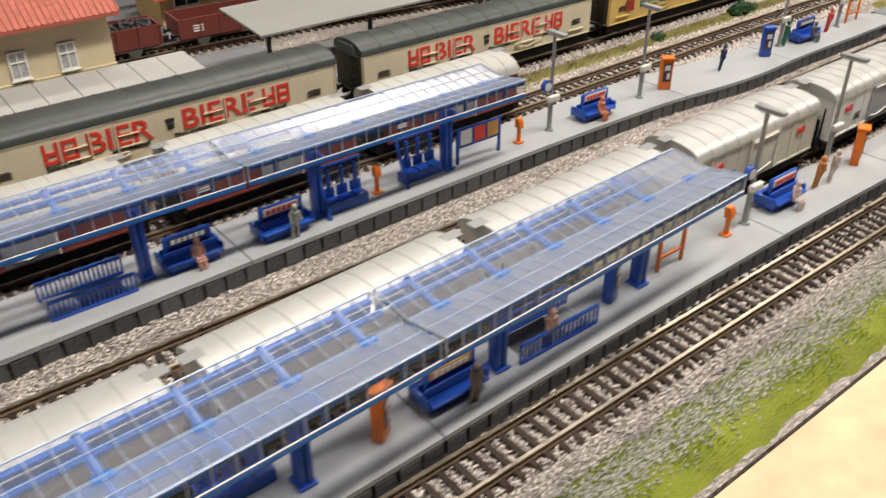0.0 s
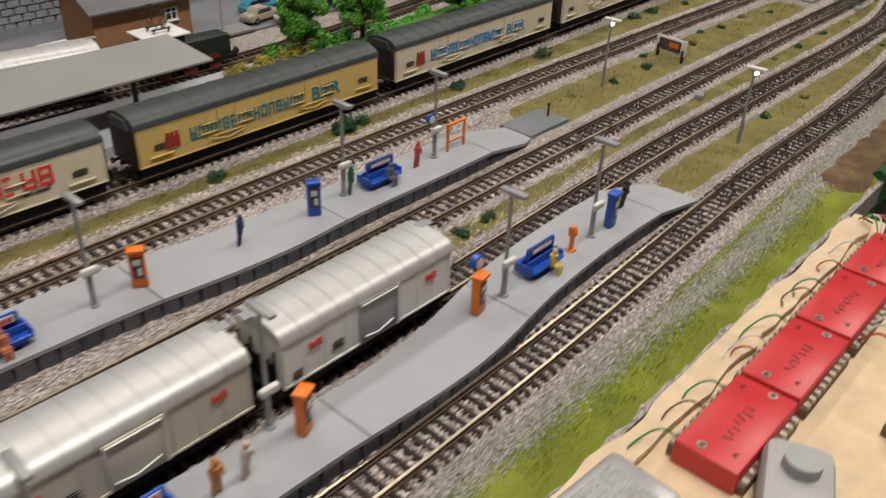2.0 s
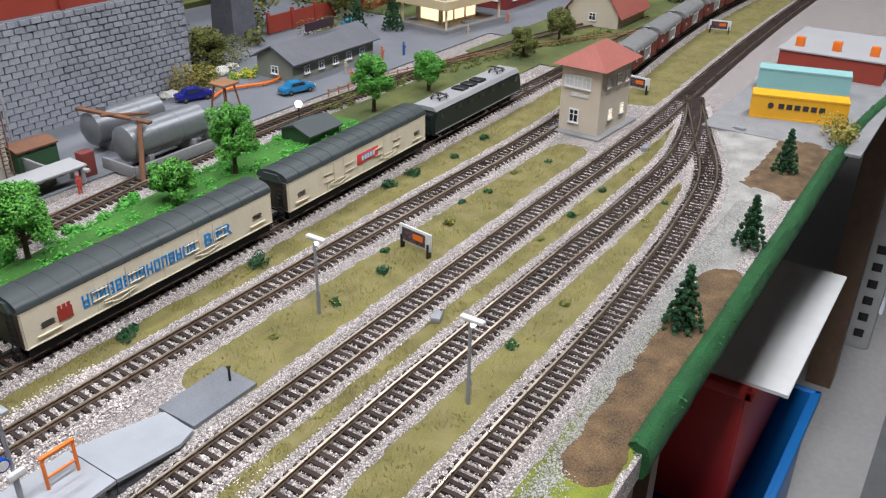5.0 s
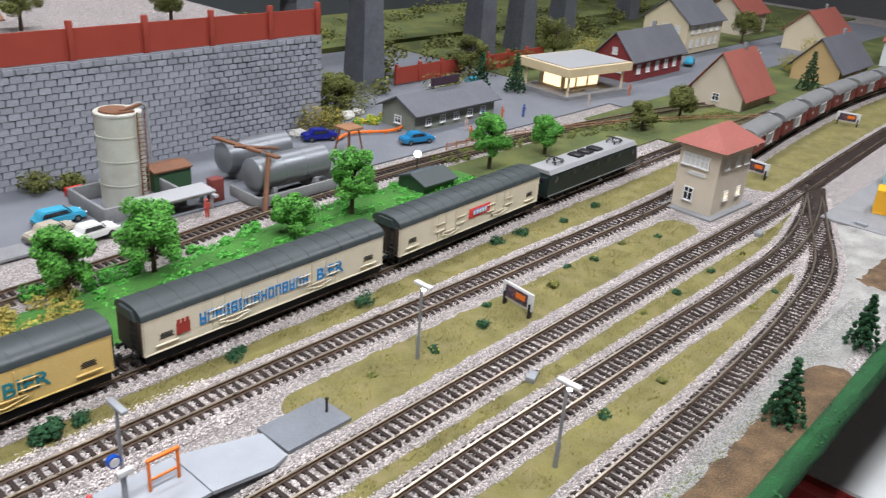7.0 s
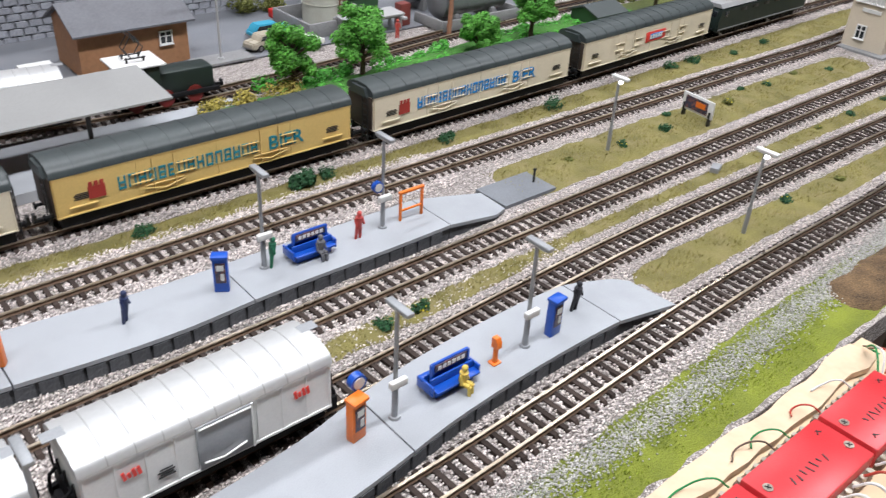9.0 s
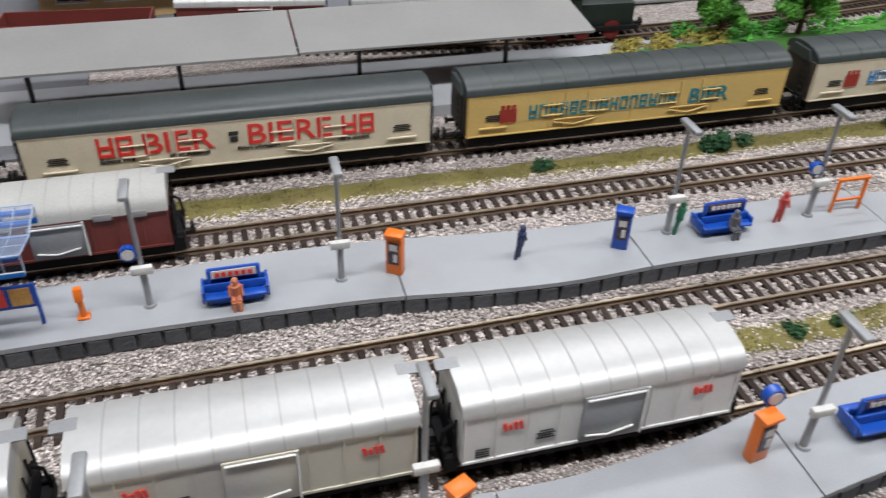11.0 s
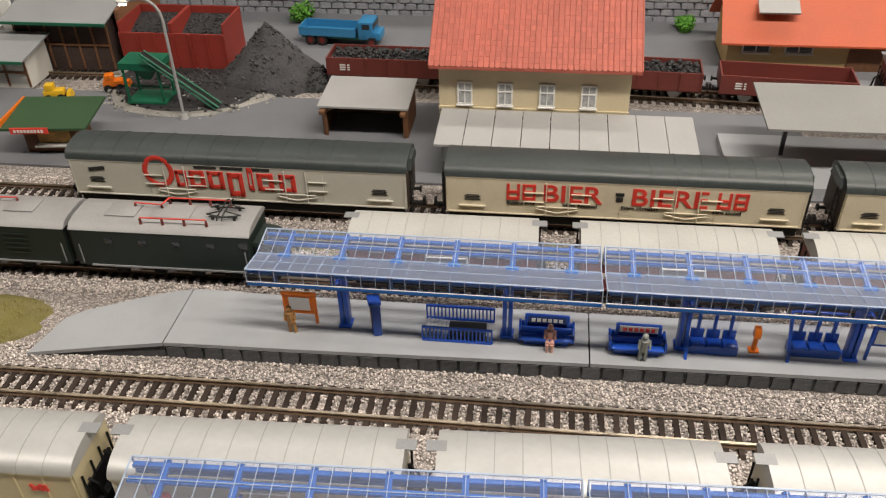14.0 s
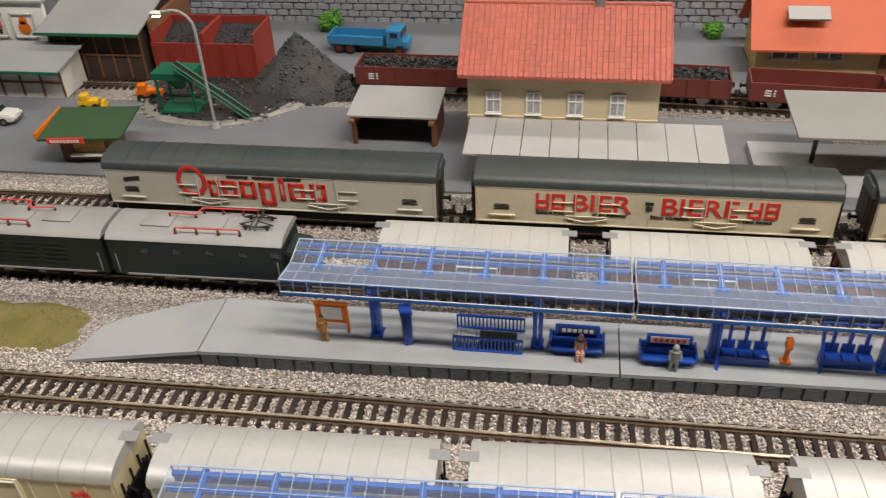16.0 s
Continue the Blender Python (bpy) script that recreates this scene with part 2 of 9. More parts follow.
def mesh_of(name, bm, material, soft=True):
    me = bpy.data.meshes.new(name)
    bm.to_mesh(me)
    bm.free()
    me.materials.append(material)
    if soft:
        smooth(me)
    return me


def part(name, bm, material, parent, label="", soft=True):
    ob = new(name, mesh_of(name, bm, material, soft))
    ob.parent = parent
    return tagged(ob, label)


def solid(name, bm, material, m=None, label="", category="", group="", kind="", soft=True):
    ob = new(name, mesh_of(name, bm, material, soft))
    if m is not None:
        ob.matrix_world = m
    return tagged(ob, label, category, group, kind)


def thing(name, m, label, category, group="", kind=""):
    ob = new(name)
    ob.empty_display_size = 0.01
    ob.matrix_world = m
    return tagged(ob, label, category, group, kind)


def lettering(text, size, material, parent, m, depth=0.0002, squeeze=1.0, spacing=1.0, name="lettering", fit=None, bold=0.035):
    cu = bpy.data.curves.new(name, "FONT")
    cu.body, cu.size, cu.extrude, cu.space_character = text, size, depth, spacing
    cu.align_x, cu.align_y, cu.offset = "CENTER", "CENTER", size * bold
    tmp = bpy.data.objects.new(name, cu)
    me = bpy.data.meshes.new_from_object(tmp)
    bpy.data.objects.remove(tmp)
    if fit:
        xs, ys = [v.co.x for v in me.vertices], [v.co.y for v in me.vertices]
        ox, oy = (max(xs) + min(xs)) / 2, (max(ys) + min(ys)) / 2
        for v in me.vertices:
            v.co.x = (v.co.x - ox) * fit[0] / (max(xs) - min(xs))
            v.co.y = (v.co.y - oy) * fit[1] / (max(ys) - min(ys))
    me.materials.clear()
    me.materials.append(material)
    ob = new(name, me)
    ob.parent = parent
    ob.matrix_basis = m @ Matrix.Diagonal((squeeze, 1, 1, 1))
    return ob


def curve_y(pts):
    """A smooth line y(x) through some points."""
    xs, ys = np.array([p[0] for p in pts]), np.array([p[1] for p in pts])
    d = np.gradient(ys, xs)

    def f(x):
        i = int(np.clip(np.searchsorted(xs, x) - 1, 0, len(xs) - 2))
        h = xs[i + 1] - xs[i]
        s = (x - xs[i]) / h
        if s < 0 or s > 1:
            return float(ys[0 if s < 0 else -1] + (d[0] if s < 0 else d[-1]) * (x - xs[0 if s < 0 else -1]))
        return float((2 * s**3 - 3 * s**2 + 1) * ys[i] + (s**3 - 2 * s**2 + s) * h * d[i] + (3 * s**2 - 2 * s**3) * ys[i + 1] + (s**3 - s**2) * h * d[i + 1])

    return f

# ---- the room ----
CEIL = mat("grey_ceiling_paint", (0.15, 0.15, 0.15), 0.9, var=0.05, grain=30, blot=2, bump=0)
LINO = mat("grey_lino", (0.5, 0.49, 0.47), 0.5, var=0.1, grain=60, blot=4, bump=0.05)
WALLPAINT = mat("room_wall_paint", (0.2, 0.2, 0.2), 0.8, var=0.06, grain=40, blot=2, bump=0.05)
PLYWOOD = mat("raw_plywood", (0.62, 0.47, 0.3), 0.7, var=0.15, grain=90, blot=14, bump=0.12)
BROWN_WOOD = mat("brown_board", (0.16, 0.1, 0.06), 0.6, var=0.15, grain=50, blot=8, bump=0.1)
FLOOR_Z = -0.95


def slab(name, x0, x1, y0, y1, z0, z1, material, label, category=""):
    bm = bmesh.new()
    box(bm, ((x0 + x1) / 2, (y0 + y1) / 2, (z0 + z1) / 2), (x1 - x0, y1 - y0, z1 - z0))
    return solid(name, bm, material, None, label, category, "", "structure", soft=False)


slab("floor", -3.5, 5.0, -3.0, 2.6, FLOOR_Z - 0.05, FLOOR_Z, LINO, "pale grey lino floor of the hobby room", "floor")
slab("ceiling", -3.5, 5.0, -3.0, 2.6, 1.55, 1.6, CEIL, "plain grey ceiling above the layout", "ceiling")
slab("wall_north", -3.5, 5.0, 2.6, 2.7, FLOOR_Z, 1.55, WALLPAINT, "plain grey room wall behind the layout", "wall")
slab("wall_south", -3.5, 5.0, -3.1, -3.0, FLOOR_Z, 1.55, WALLPAINT, "plain grey room wall", "wall")
slab("wall_west", -3.6, -3.5, -3.0, 2.6, FLOOR_Z, 1.55, WALLPAINT, "plain grey room wall", "wall")
slab("wall_east", 5.0, 5.1, -3.0, 2.6, FLOOR_Z, 1.55, WALLPAINT, "plain grey room wall at the far end", "wall")

def ceiling_fixture(x, y):
    t = thing("ceiling_light", pose(x, y, 1.55), "long white ceiling light above the layout", "ceiling light", "ceiling lights")
    bm = bmesh.new()
    for s in (-1, 1):
        box(bm, (0, s * 0.09, -0.02), (1.16, 0.01, 0.04))
        box(bm, (s * 0.575, 0, -0.02), (0.01, 0.17, 0.04))
    part("frame", bm, WHITE, t, soft=False)
    bm = bmesh.new()
    box(bm, (0, 0, -0.012), (1.14, 0.17, 0.006))
    part("reflector", bm, WHITE, t, soft=False)


for lx, ly in LAMP_SPOTS:
    ceiling_fixture(lx if ly < 0 else lx + 0.3, ly)

# ---- the layout's base ----
BANK = mat("green_bank_flock", (0.05, 0.16, 0.02), 1.0, var=0.4, grain=900, blot=40, bump=0.8)
y_edge = curve_y([(-1.5, -0.245), (0.4, -0.247), (0.9, -0.243), (1.25, -0.243), (1.8, -0.3), (2.6, -0.35), (3.2, -0.4)])


def base_sheet():
    """One sheet of landscape, cut along its front edge, with a board's thickness."""
    bm = bmesh.new()
    xs = [-1.5 + 0.05 * i for i in range(95)]
    front = [(x, y_edge(x)) for x in xs]
    prism(bm, front + [(3.2, 2.2), (-1.5, 2.2)], -0.018, 0.0, "z")
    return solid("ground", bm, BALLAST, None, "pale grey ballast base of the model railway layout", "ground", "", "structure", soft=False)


base_sheet()
TRACKS = {
    "T1": [(-1.4, 0.134), (0.0, 0.134), (0.4, 0.136), (0.65, 0.141), (0.9, 0.15), (1.2, 0.156), (1.5, 0.16), (1.75, 0.15)],
    "T2": [(-1.4, 0.045), (-0.5, 0.055), (0.0, 0.06), (0.5, 0.066), (0.85, 0.062), (1.05, 0.06), (1.3, 0.075), (1.5, 0.092), (1.8, 0.105), (2.1, 0.09), (2.5, -0.02)],
    "T3": [(-1.4, -0.066), (-0.56, -0.0575), (-0.4, -0.0553), (-0.2, -0.0545), (-0.1, -0.0535), (0.1, -0.049), (0.3, -0.0437), (0.55, -0.041), (0.85, -0.038), (1.15, -0.037), (1.28, -0.031), (1.6, -0.018), (2.1, -0.012), (2.6, -0.03)],
    "T4": [(-1.4, -0.165), (-0.6, -0.1325), (-0.45, -0.1278), (-0.3, -0.122), (-0.15, -0.1145), (-0.02, -0.11), (0.2, -0.109), (0.5, -0.098), (0.75, -0.1), (0.92, -0.102), (1.06, -0.096), (1.2, -0.065), (1.29, -0.034)],
    "T5": [(-1.4, -0.192), (-0.1, -0.187), (0.25, -0.185), (0.5, -0.173), (0.75, -0.171), (0.89, -0.162), (1.02, -0.142), (1.15, -0.09), (1.27, -0.04)],
    "T0": [(-1.4, 0.345), (0.0, 0.33), (0.35, 0.292), (0.5, 0.298), (0.7, 0.32), (1.0, 0.327), (1.3, 0.3), (1.6, 0.24), (1.75, 0.17)],
}
Y = {k: curve_y(v) for k, v in TRACKS.items()}
SPAN = {"T1": (-1.2, 1.7), "T2": (-1.2, 2.45), "T3": (-1.2, 2.5), "T4": (-1.2, 1.28), "T5": (-1.2, 1.26), "T0": (-1.2, 1.7)}
PITCH, GAUGE = 0.0076, 0.0165
bm = bmesh.new()
box(bm, (0, 0, 0.0011), (0.0034, 0.03, 0.0022), taper=0.88)
SLEEPER_MESH = mesh_of("sleeper", bm, SLEEPER, soft=False)


def along(f, x0, x1, step):
    """Evenly spaced places on a line, with headings."""
    out, x = [], x0
    while x < x1:
        s = (f(x + 0.001) - f(x - 0.001)) / 0.002
        out.append((x, f(x), math.atan(s)))
        x += step / math.sqrt(1 + s * s)
    return out


def rail_mesh(pts, off):
    bm = bmesh.new()
    section = [(-0.0011, 0.002), (0.0011, 0.002), (0.0004, 0.0028), (0.0005, 0.0042), (0.00075, 0.0044), (0.00075, 0.0052), (-0.00075, 0.0052), (-0.00075, 0.0044), (-0.0005, 0.0042), (-0.0004, 0.0028)]
    rings = []
    for x, y, a in pts:
        n = Vector((-math.sin(a), math.cos(a), 0))
        rings.append([bm.verts.new((x + n.x * (off + u), y + n.y * (off + u), w)) for u, w in section])
    k = len(section)
    for ra, rb in zip(rings, rings[1:]):
        for i in range(k):
            f = bm.faces.new((ra[i], ra[(i + 1) % k], rb[(i + 1) % k], rb[i]))
            f.material_index = 0 if i in (4, 5, 6) else 1
    bmesh.ops.recalc_face_normals(bm, faces=bm.faces[:])
    me = bpy.data.meshes.new("rail")
    bm.to_mesh(me)
    bm.free()
    me.materials.append(RAIL)
    me.materials.append(RAIL_SIDE)
    return me


def track(key, label):
    f, (x0, x1) = Y[key], SPAN[key]
    tr = thing("railway_track", Matrix(), label, "track", "tracks of the station")
    fine = along(f, x0, x1, 0.02)
    for off in (-0.0087, 0.0087):
        r = new("rail", rail_mesh(fine, off))
        r.parent = tr
    places = along(f, x0, x1, PITCH)
    near = [p for p in places if -0.72 < p[0] < 1.34][:290]
    for x, y, a in near:
        s = new("sleeper", SLEEPER_MESH)
        s.parent = tr
        s.matrix_basis = Matrix.Translation((x, y, 0)) @ Matrix.Rotation(a, 4, "Z")
    rest = [p for p in places if p not in near]
    bm = bmesh.new()
    for x, y, a in rest:
        box(bm, (x, y, 0.0011), (0.0034, 0.03, 0.0022), rz=math.degrees(a))
    tagged(part("sleepers", bm, SLEEPER, tr, soft=False), kind="stuff")


track("T1", "straight track with brown sleepers under the beer wagons")
track("T2", "track with bright rails and brown sleepers behind the platform")
track("T3", "empty track with brown sleepers between the platforms")
track("T4", "track with brown sleepers under the silver-roofed wagons")
track("T5", "empty front track with polished rails beside the grass verge")
track("T0", "siding with brown sleepers along the goods yard")


# ---- platforms ----
def platform(name, front, back, x0, x1, cuts, ends, label, ramps=(False, True)):
    """A row of platform modules, each with a smooth top and a dark stone face."""
    pf = thing(name, Matrix(), label, "platform", "", "structure")
    stops = [x0, *cuts, x1]
    for i, (a, b) in enumerate(zip(stops, stops[1:])):
        a2, b2 = a + 0.0004, b - 0.0004
        n = max(3, int((b - a) / 0.012))
        xs = [a2 + (b2 - a2) * j / n for j in range(n + 1)]
        lo, hi = [(x, front(x)) for x in xs], [(x, back(x)) for x in xs]
        if i == 0:
            lo[0], hi[0] = ends[0]
        if b == x1:
            lo[-1], hi[-1] = ends[1]
        bm = bmesh.new()
        prism(bm, lo + hi[::-1], 0.0095, 0.012, "z")
        fall = lambda v: 0.0
        if i == 0 and ramps[0]:
            fall = lambda v: 0.0092 * max(0, (b - v) / (b - a))
        elif b == x1 and ramps[1]:
            fall = lambda v: 0.0092 * max(0, (v - a) / (b - a))
        for v in bm.verts:
            v.co.z -= fall(v.co.x)
        part("platform_top", bm, PLATFORM, pf, soft=False)
        bm = bmesh.new()
        inset = [(x, y + 0.0012) for x, y in lo] + [(x, y - 0.0012) for x, y in hi[::-1]]
        prism(bm, inset, 0.0, 0.0095, "z")
        for v in bm.verts:
            if v.co.z > 0.005:
                v.co.z -= fall(v.co.x) * 0.98
        part("platform_base", bm, PLAT_SIDE, pf, soft=False)
    bm = bmesh.new()
    box(bm, (0, 0, 0), (0.0098, 0.0016, 0.0078), taper=0.93)
    me = mesh_of("stone_block", bm, PLAT_SIDE, soft=False)
    x = (cuts[0] if ramps[0] else x0) + 0.006
    while x < (cuts[-1] if ramps[1] else x1) - 0.006:
        sl = math.atan((front(x + 0.004) - front(x - 0.004)) / 0.008)
        st = new("stone_block", me)
        st.parent = pf
        st.matrix_basis = Matrix.Translation((x, front(x) + 0.0006, 0.0048)) @ Matrix.Rotation(sl, 4, "Z")
        x += 0.0112
    return pf


p2f = curve_y([(-0.54, -0.033), (-0.46, -0.0275), (-0.4, -0.026), (-0.225, -0.0205), (-0.096, -0.0175), (0.047, -0.0168), (0.11, -0.019), (0.16, -0.0245), (0.2, -0.0265), (0.25, -0.024), (0.35, -0.024), (0.48, -0.021)])
p2b = curve_y([(-0.54, 0.0), (-0.47, 0.021), (-0.42, 0.021), (-0.05, 0.025), (0.1, 0.029), (0.2, 0.02), (0.32, 0.019), (0.42, 0.016), (0.48, 0.006)])
p1f = curve_y([(-0.6, -0.184), (-0.3, -0.177), (-0.13, -0.173), (0.1, -0.173), (0.2, -0.176), (0.28, -0.165), (0.35, -0.161), (0.46, -0.163)])
p1b = curve_y([(-0.6, -0.157), (-0.45, -0.151), (-0.3, -0.1445), (-0.13, -0.1365), (0.05, -0.134), (0.16, -0.139), (0.21, -0.133), (0.25, -0.124), (0.33, -0.116), (0.4, -0.117), (0.46, -0.128)])
platform("platform_1", p2f, p2b, -0.545, 0.45, (-0.466, -0.226, 0.118, 0.246, 0.392), (((-0.548, -0.034), (-0.54, -0.004)), ((0.45, -0.016), (0.452, 0.012))), "grey island platform with dark stone edge and blue furniture", (True, True))
slab("ramp_foot", 0.4525, 0.505, -0.014, 0.018, 0.0, 0.0028, mat("dark_ramp_grey", (0.16, 0.17, 0.185), 0.85, var=0.15, blot=40), "darker grey slab at the foot of the platform ramp", "pavement")
platform("platform_2", p1f, p1b, -0.62, 0.452, (-0.46, -0.228, 0.0, 0.125, 0.245, 0.4), (((-0.62, -0.184), (-0.62, -0.157)), ((0.452, -0.163), (0.448, -0.13))), "grey front island platform with dark stone edge")


# ---- planted strips ----
def strip(name, material, x0, x1, lo, hi, label, height=0.0022, step=0.006, blades=None, density=0, seed=1, category="grass"):
    """An uneven raised patch between two lines, with loose fibres on it."""
    rng = random.Random(seed)
    bm = bmesh.new()
    nx, ny = max(3, int((x1 - x0) / step)), 8
    rows = []
    for i in range(nx + 1):
        x = x0 + (x1 - x0) * i / nx
        a, b = lo(x), hi(x)
        e = min(1.0, min(i, nx - i) / 4 + 0.1)
        mid = (a + b) / 2
        row = []
        for j in range(ny + 1):
            s = j / ny
            wob = noise.noise((x * 60, s * 2 + seed, 0)) * 0.0035
            y = mid + (a + (b - a) * s - mid) * (0.55 + 0.45 * e) + wob
            z = -0.0006 + height * min(1, 4 * s * (1 - s) * 1.6) * e + noise.noise((x * 150, y * 150, seed)) * 0.0006
            row.append(bm.verts.new((x, y, z)))
        rows.append(row)
    for ra, rb in zip(rows, rows[1:]):
        for j in range(ny):
            bm.faces.new((ra[j], rb[j], rb[j + 1], ra[j + 1]))
    ob = solid(name, bm, material, None, label, category, "", "stuff")
    if blades and density:
        n = int((x1 - x0) * density)
        v, f = [], []
        for _ in range(n):
            x = rng.uniform(x0 + 0.006, x1 - 0.006)
            s = rng.random()
            y = lo(x) + (hi(x) - lo(x)) * (0.08 + 0.84 * s)
            if noise.noise((x * 45, y * 45, seed)) < -0.15:
                continue
            h, w, a = rng.uniform(0.0012, 0.003), rng.uniform(0.0002, 0.0004), rng.uniform(0, 6.3)
            z = height * min(1, 4 * s * (1 - s) * 1.5) * 0.8 - 0.0003
            k = len(v)
            c, sn = math.cos(a) * w, math.sin(a) * w
            tx, ty = rng.uniform(-1, 1) * h * 0.6, rng.uniform(-1, 1) * h * 0.6
            v += [(x - c, y - sn, z), (x + c, y + sn, z), (x + tx, y + ty, z + h)]
            f.append((k, k + 1, k + 2))
        me = bpy.data.meshes.new("grass_fibres")
        me.from_pydata(v, [], f)
        me.materials.append(blades)
        g = new("grass_fibres", me)
        g.parent = ob
    return ob


def offset(f, d):
    return lambda x: f(x) + d


strip("grass_strip", GRASS, -0.75, 1.25, offset(Y["T2"], 0.023), offset(Y["T1"], -0.026), "olive flock grass strip between two tracks", blades=BLADES, density=9000, seed=3)
strip("grass_strip", GRASS, 0.47, 1.03, offset(Y["T3"], 0.024), offset(Y["T2"], -0.025), "olive flock grass island beyond the platform end", blades=BLADES, density=9000, seed=4)
strip("grass_strip", GRASS, 0.2, 1.16, offset(Y["T4"], 0.021), offset(Y["T3"], -0.021), "narrow olive grass strip between two tracks", blades=BLADES, density=6000, seed=5)
strip("grass_strip", GRASS, 0.45, 0.99, offset(Y["T5"], 0.021), offset(Y["T4"], -0.021), "olive grass wedge between converging tracks", blades=BLADES, density=6000, seed=6)
strip("grass_strip", GRASS, -0.9, -0.55, lambda x: -0.03, lambda x: 0.02, "olive grass island at the platform ramp", blades=BLADES, density=9000, seed=7)
strip("grass_verge", LAWN, -1.3, 0.66, lambda x: y_edge(x) + 0.002, offset(Y["T5"], -0.024), "bright yellow-green grass verge along the layout edge", height=0.003, blades=LAWN_BLADES, density=20000, seed=8)
strip("grass_verge", GRASS, 0.63, 0.97, lambda x: y_edge(x) + 0.036, offset(Y["T5"], -0.026), "sparse olive grass beside the curved front track", height=0.0025, blades=LAWN_BLADES, density=4000, seed=21)
strip("earth_patch", EARTH, 0.53, 0.84, lambda x: y_edge(x) + 0.004, lambda x: y_edge(x) + 0.042, "brown earth patch at the layout edge", height=0.006, seed=9, category="earth")
strip("earth_patch", EARTH, 1.0, 1.2, lambda x: y_edge(x) + 0.006, lambda x: y_edge(x) + 0.075, "brown earth patch round the fir trees", height=0.004, seed=19, category="earth")
strip("gravel_patch", GRAVEL, 0.75, 1.3, lambda x: y_edge(x) + 0.02, lambda x: min(Y["T5"](min(x, 1.2)) - 0.02, -0.1), "pale gravel patch beside the curved track", height=0.003, seed=10, category="gravel")
strip("grass_verge", GRASS, 1.2, 2.2, lambda x: Y["T3"](x) + 0.02, lambda x: Y["T2"](x) - 0.024, "grass between the diverging tracks", blades=BLADES, density=3000, seed=11)
strip("hedge_ground", BANK, 0.32, 0.95, offset(Y["T1"], 0.035), offset(Y["T0"], -0.03), "green planted bank behind the beer wagons", height=0.01, blades=None, density=0, seed=12)
slab("pavement", -1.4, 1.42, 0.36, 0.9, 0.0005, 0.002, ASPHALT, "grey asphalt of the goods yard", "pavement")
slab("pavement_station", -1.4, -0.05, 0.175, 0.31, 0.0005, 0.0022, ASPHALT, "grey asphalt station forecourt", "pavement")
slab("platform_3", -0.12, 0.4, 0.182, 0.262, 0.0, 0.008, PLATFORM, "grey main platform under the long roof", "platform")


# ---- rolling stock ----
def on_track(key, xc, flip=False):
    f = Y[key]
    return pose(xc, f(xc), 0, 0, 0, math.degrees(math.atan((f(xc + 0.05) - f(xc - 0.05)) / 0.1)) + (180 if flip else 0))


def arch(w, z0, rise, n=14, power=0.75):
    r = w / 2
    return [(r * math.cos(math.pi * i / n), z0 + rise * math.sin(math.pi * i / n) ** power) for i in range(n + 1)]


def wheel_mesh():
    bm = bmesh.new()
    rod(bm, (0, -0.0014, 0), (0, 0.0014, 0), 0.0058, n=20)
    rod(bm, (0, -0.0018, 0), (0, 0.0018, 0), 0.0046, 0.0046, n=20)
    rod(bm, (0, -0.0024, 0), (0, 0.0024, 0), 0.0015, n=10)
    return mesh_of("wheel", bm, STEEL)


WHEEL = wheel_mesh()


def wheelset(parent, x, r=0.0058):
    for s in (-1, 1):
        w = new("wheel", WHEEL)
        w.parent = parent
        w.matrix_basis = Matrix.Translation((x, s * 0.0087, 0.0052 + r)) @ Matrix.Scale(r / 0.0058, 4)


def bogie(parent, x):
    bm = bmesh.new()
    for s in (-1, 1):
        bbox(bm, (x, s * 0.0125, 0.0118), (0.034, 0.002, 0.004), 0.0006)
        for d in (-0.0105, 0.0105):
            bbox(bm, (x + d, s * 0.0132, 0.0105), (0.005, 0.003, 0.0055), 0.0006)
        for d in (-0.004, 0, 0.004):
            rod(bm, (x + d, s * 0.013, 0.008), (x + d, s * 0.013, 0.014), 0.0011, n=8)
    bbox(bm, (x, 0, 0.013), (0.012, 0.024, 0.003), 0.0006)
    b = part("bogie", bm, UNDER, parent)
    for d in (-0.0105, 0.0105):
        wheelset(b, x + d)


def buffers(parent, L, mat_=UNDER):
    for ex in (-1, 1):
        for s in (-1, 1):
            bm = bmesh.new()
            rod(bm, (ex * L, s * 0.01, 0.0165), (ex * (L + 0.005), s * 0.01, 0.0165), 0.0012, n=10)
            rod(bm, (ex * (L + 0.005), s * 0.01, 0.0165), (ex * (L + 0.006), s * 0.01, 0.0165), 0.0026, 0.0022, n=14)
            part("buffer", bm, mat_, parent)
        bm = bmesh.new()
        box(bm, (ex * (L + 0.005), 0, 0.011), (0.012, 0.003, 0.002))
        box(bm, (ex * (L + 0.0095), 0, 0.0135), (0.002, 0.004, 0.005))
        part("coupler", bm, BLACK, parent)


def letter_blocks(parent, y, z, x0, x1, h, n, material, gaps=(), name="emblem_bar", wide=0.76):
    """A word mark drawn as plain upright blocks."""
    step = (x1 - x0) / n
    for i in range(n):
        if i in gaps:
            continue
        bm = bmesh.new()
        glyph(bm, x0 + step * (i + 0.5), y, z, step * wide, h, i * 5 + n)
        part(name, bm, material, parent, soft=False)


def glyph(bm, x, y, z, w, h, k):
    """One abstract mark: two stems joined by bars, no real character."""
    t = w * 0.22
    for s in (-1, 1):
        box(bm, (x + s * (w - t) / 2, y, z), (t, 0.0005, h))
    for j, f in enumerate((0.41, 0.0, -0.41)):
        if (k >> j) & 1 or (k % 3 == j):
            box(bm, (x, y, z + f * h), (w * 0.95, 0.0006, h * 0.16))


def face(x, y, z):
    """A pose on a wagon's front side, for lettering."""
    return pose(x, y, z, 90, 0, 0)


CREST_RED = mat("crest_red", (0.34, 0.035, 0.025), 0.5, bump=0)
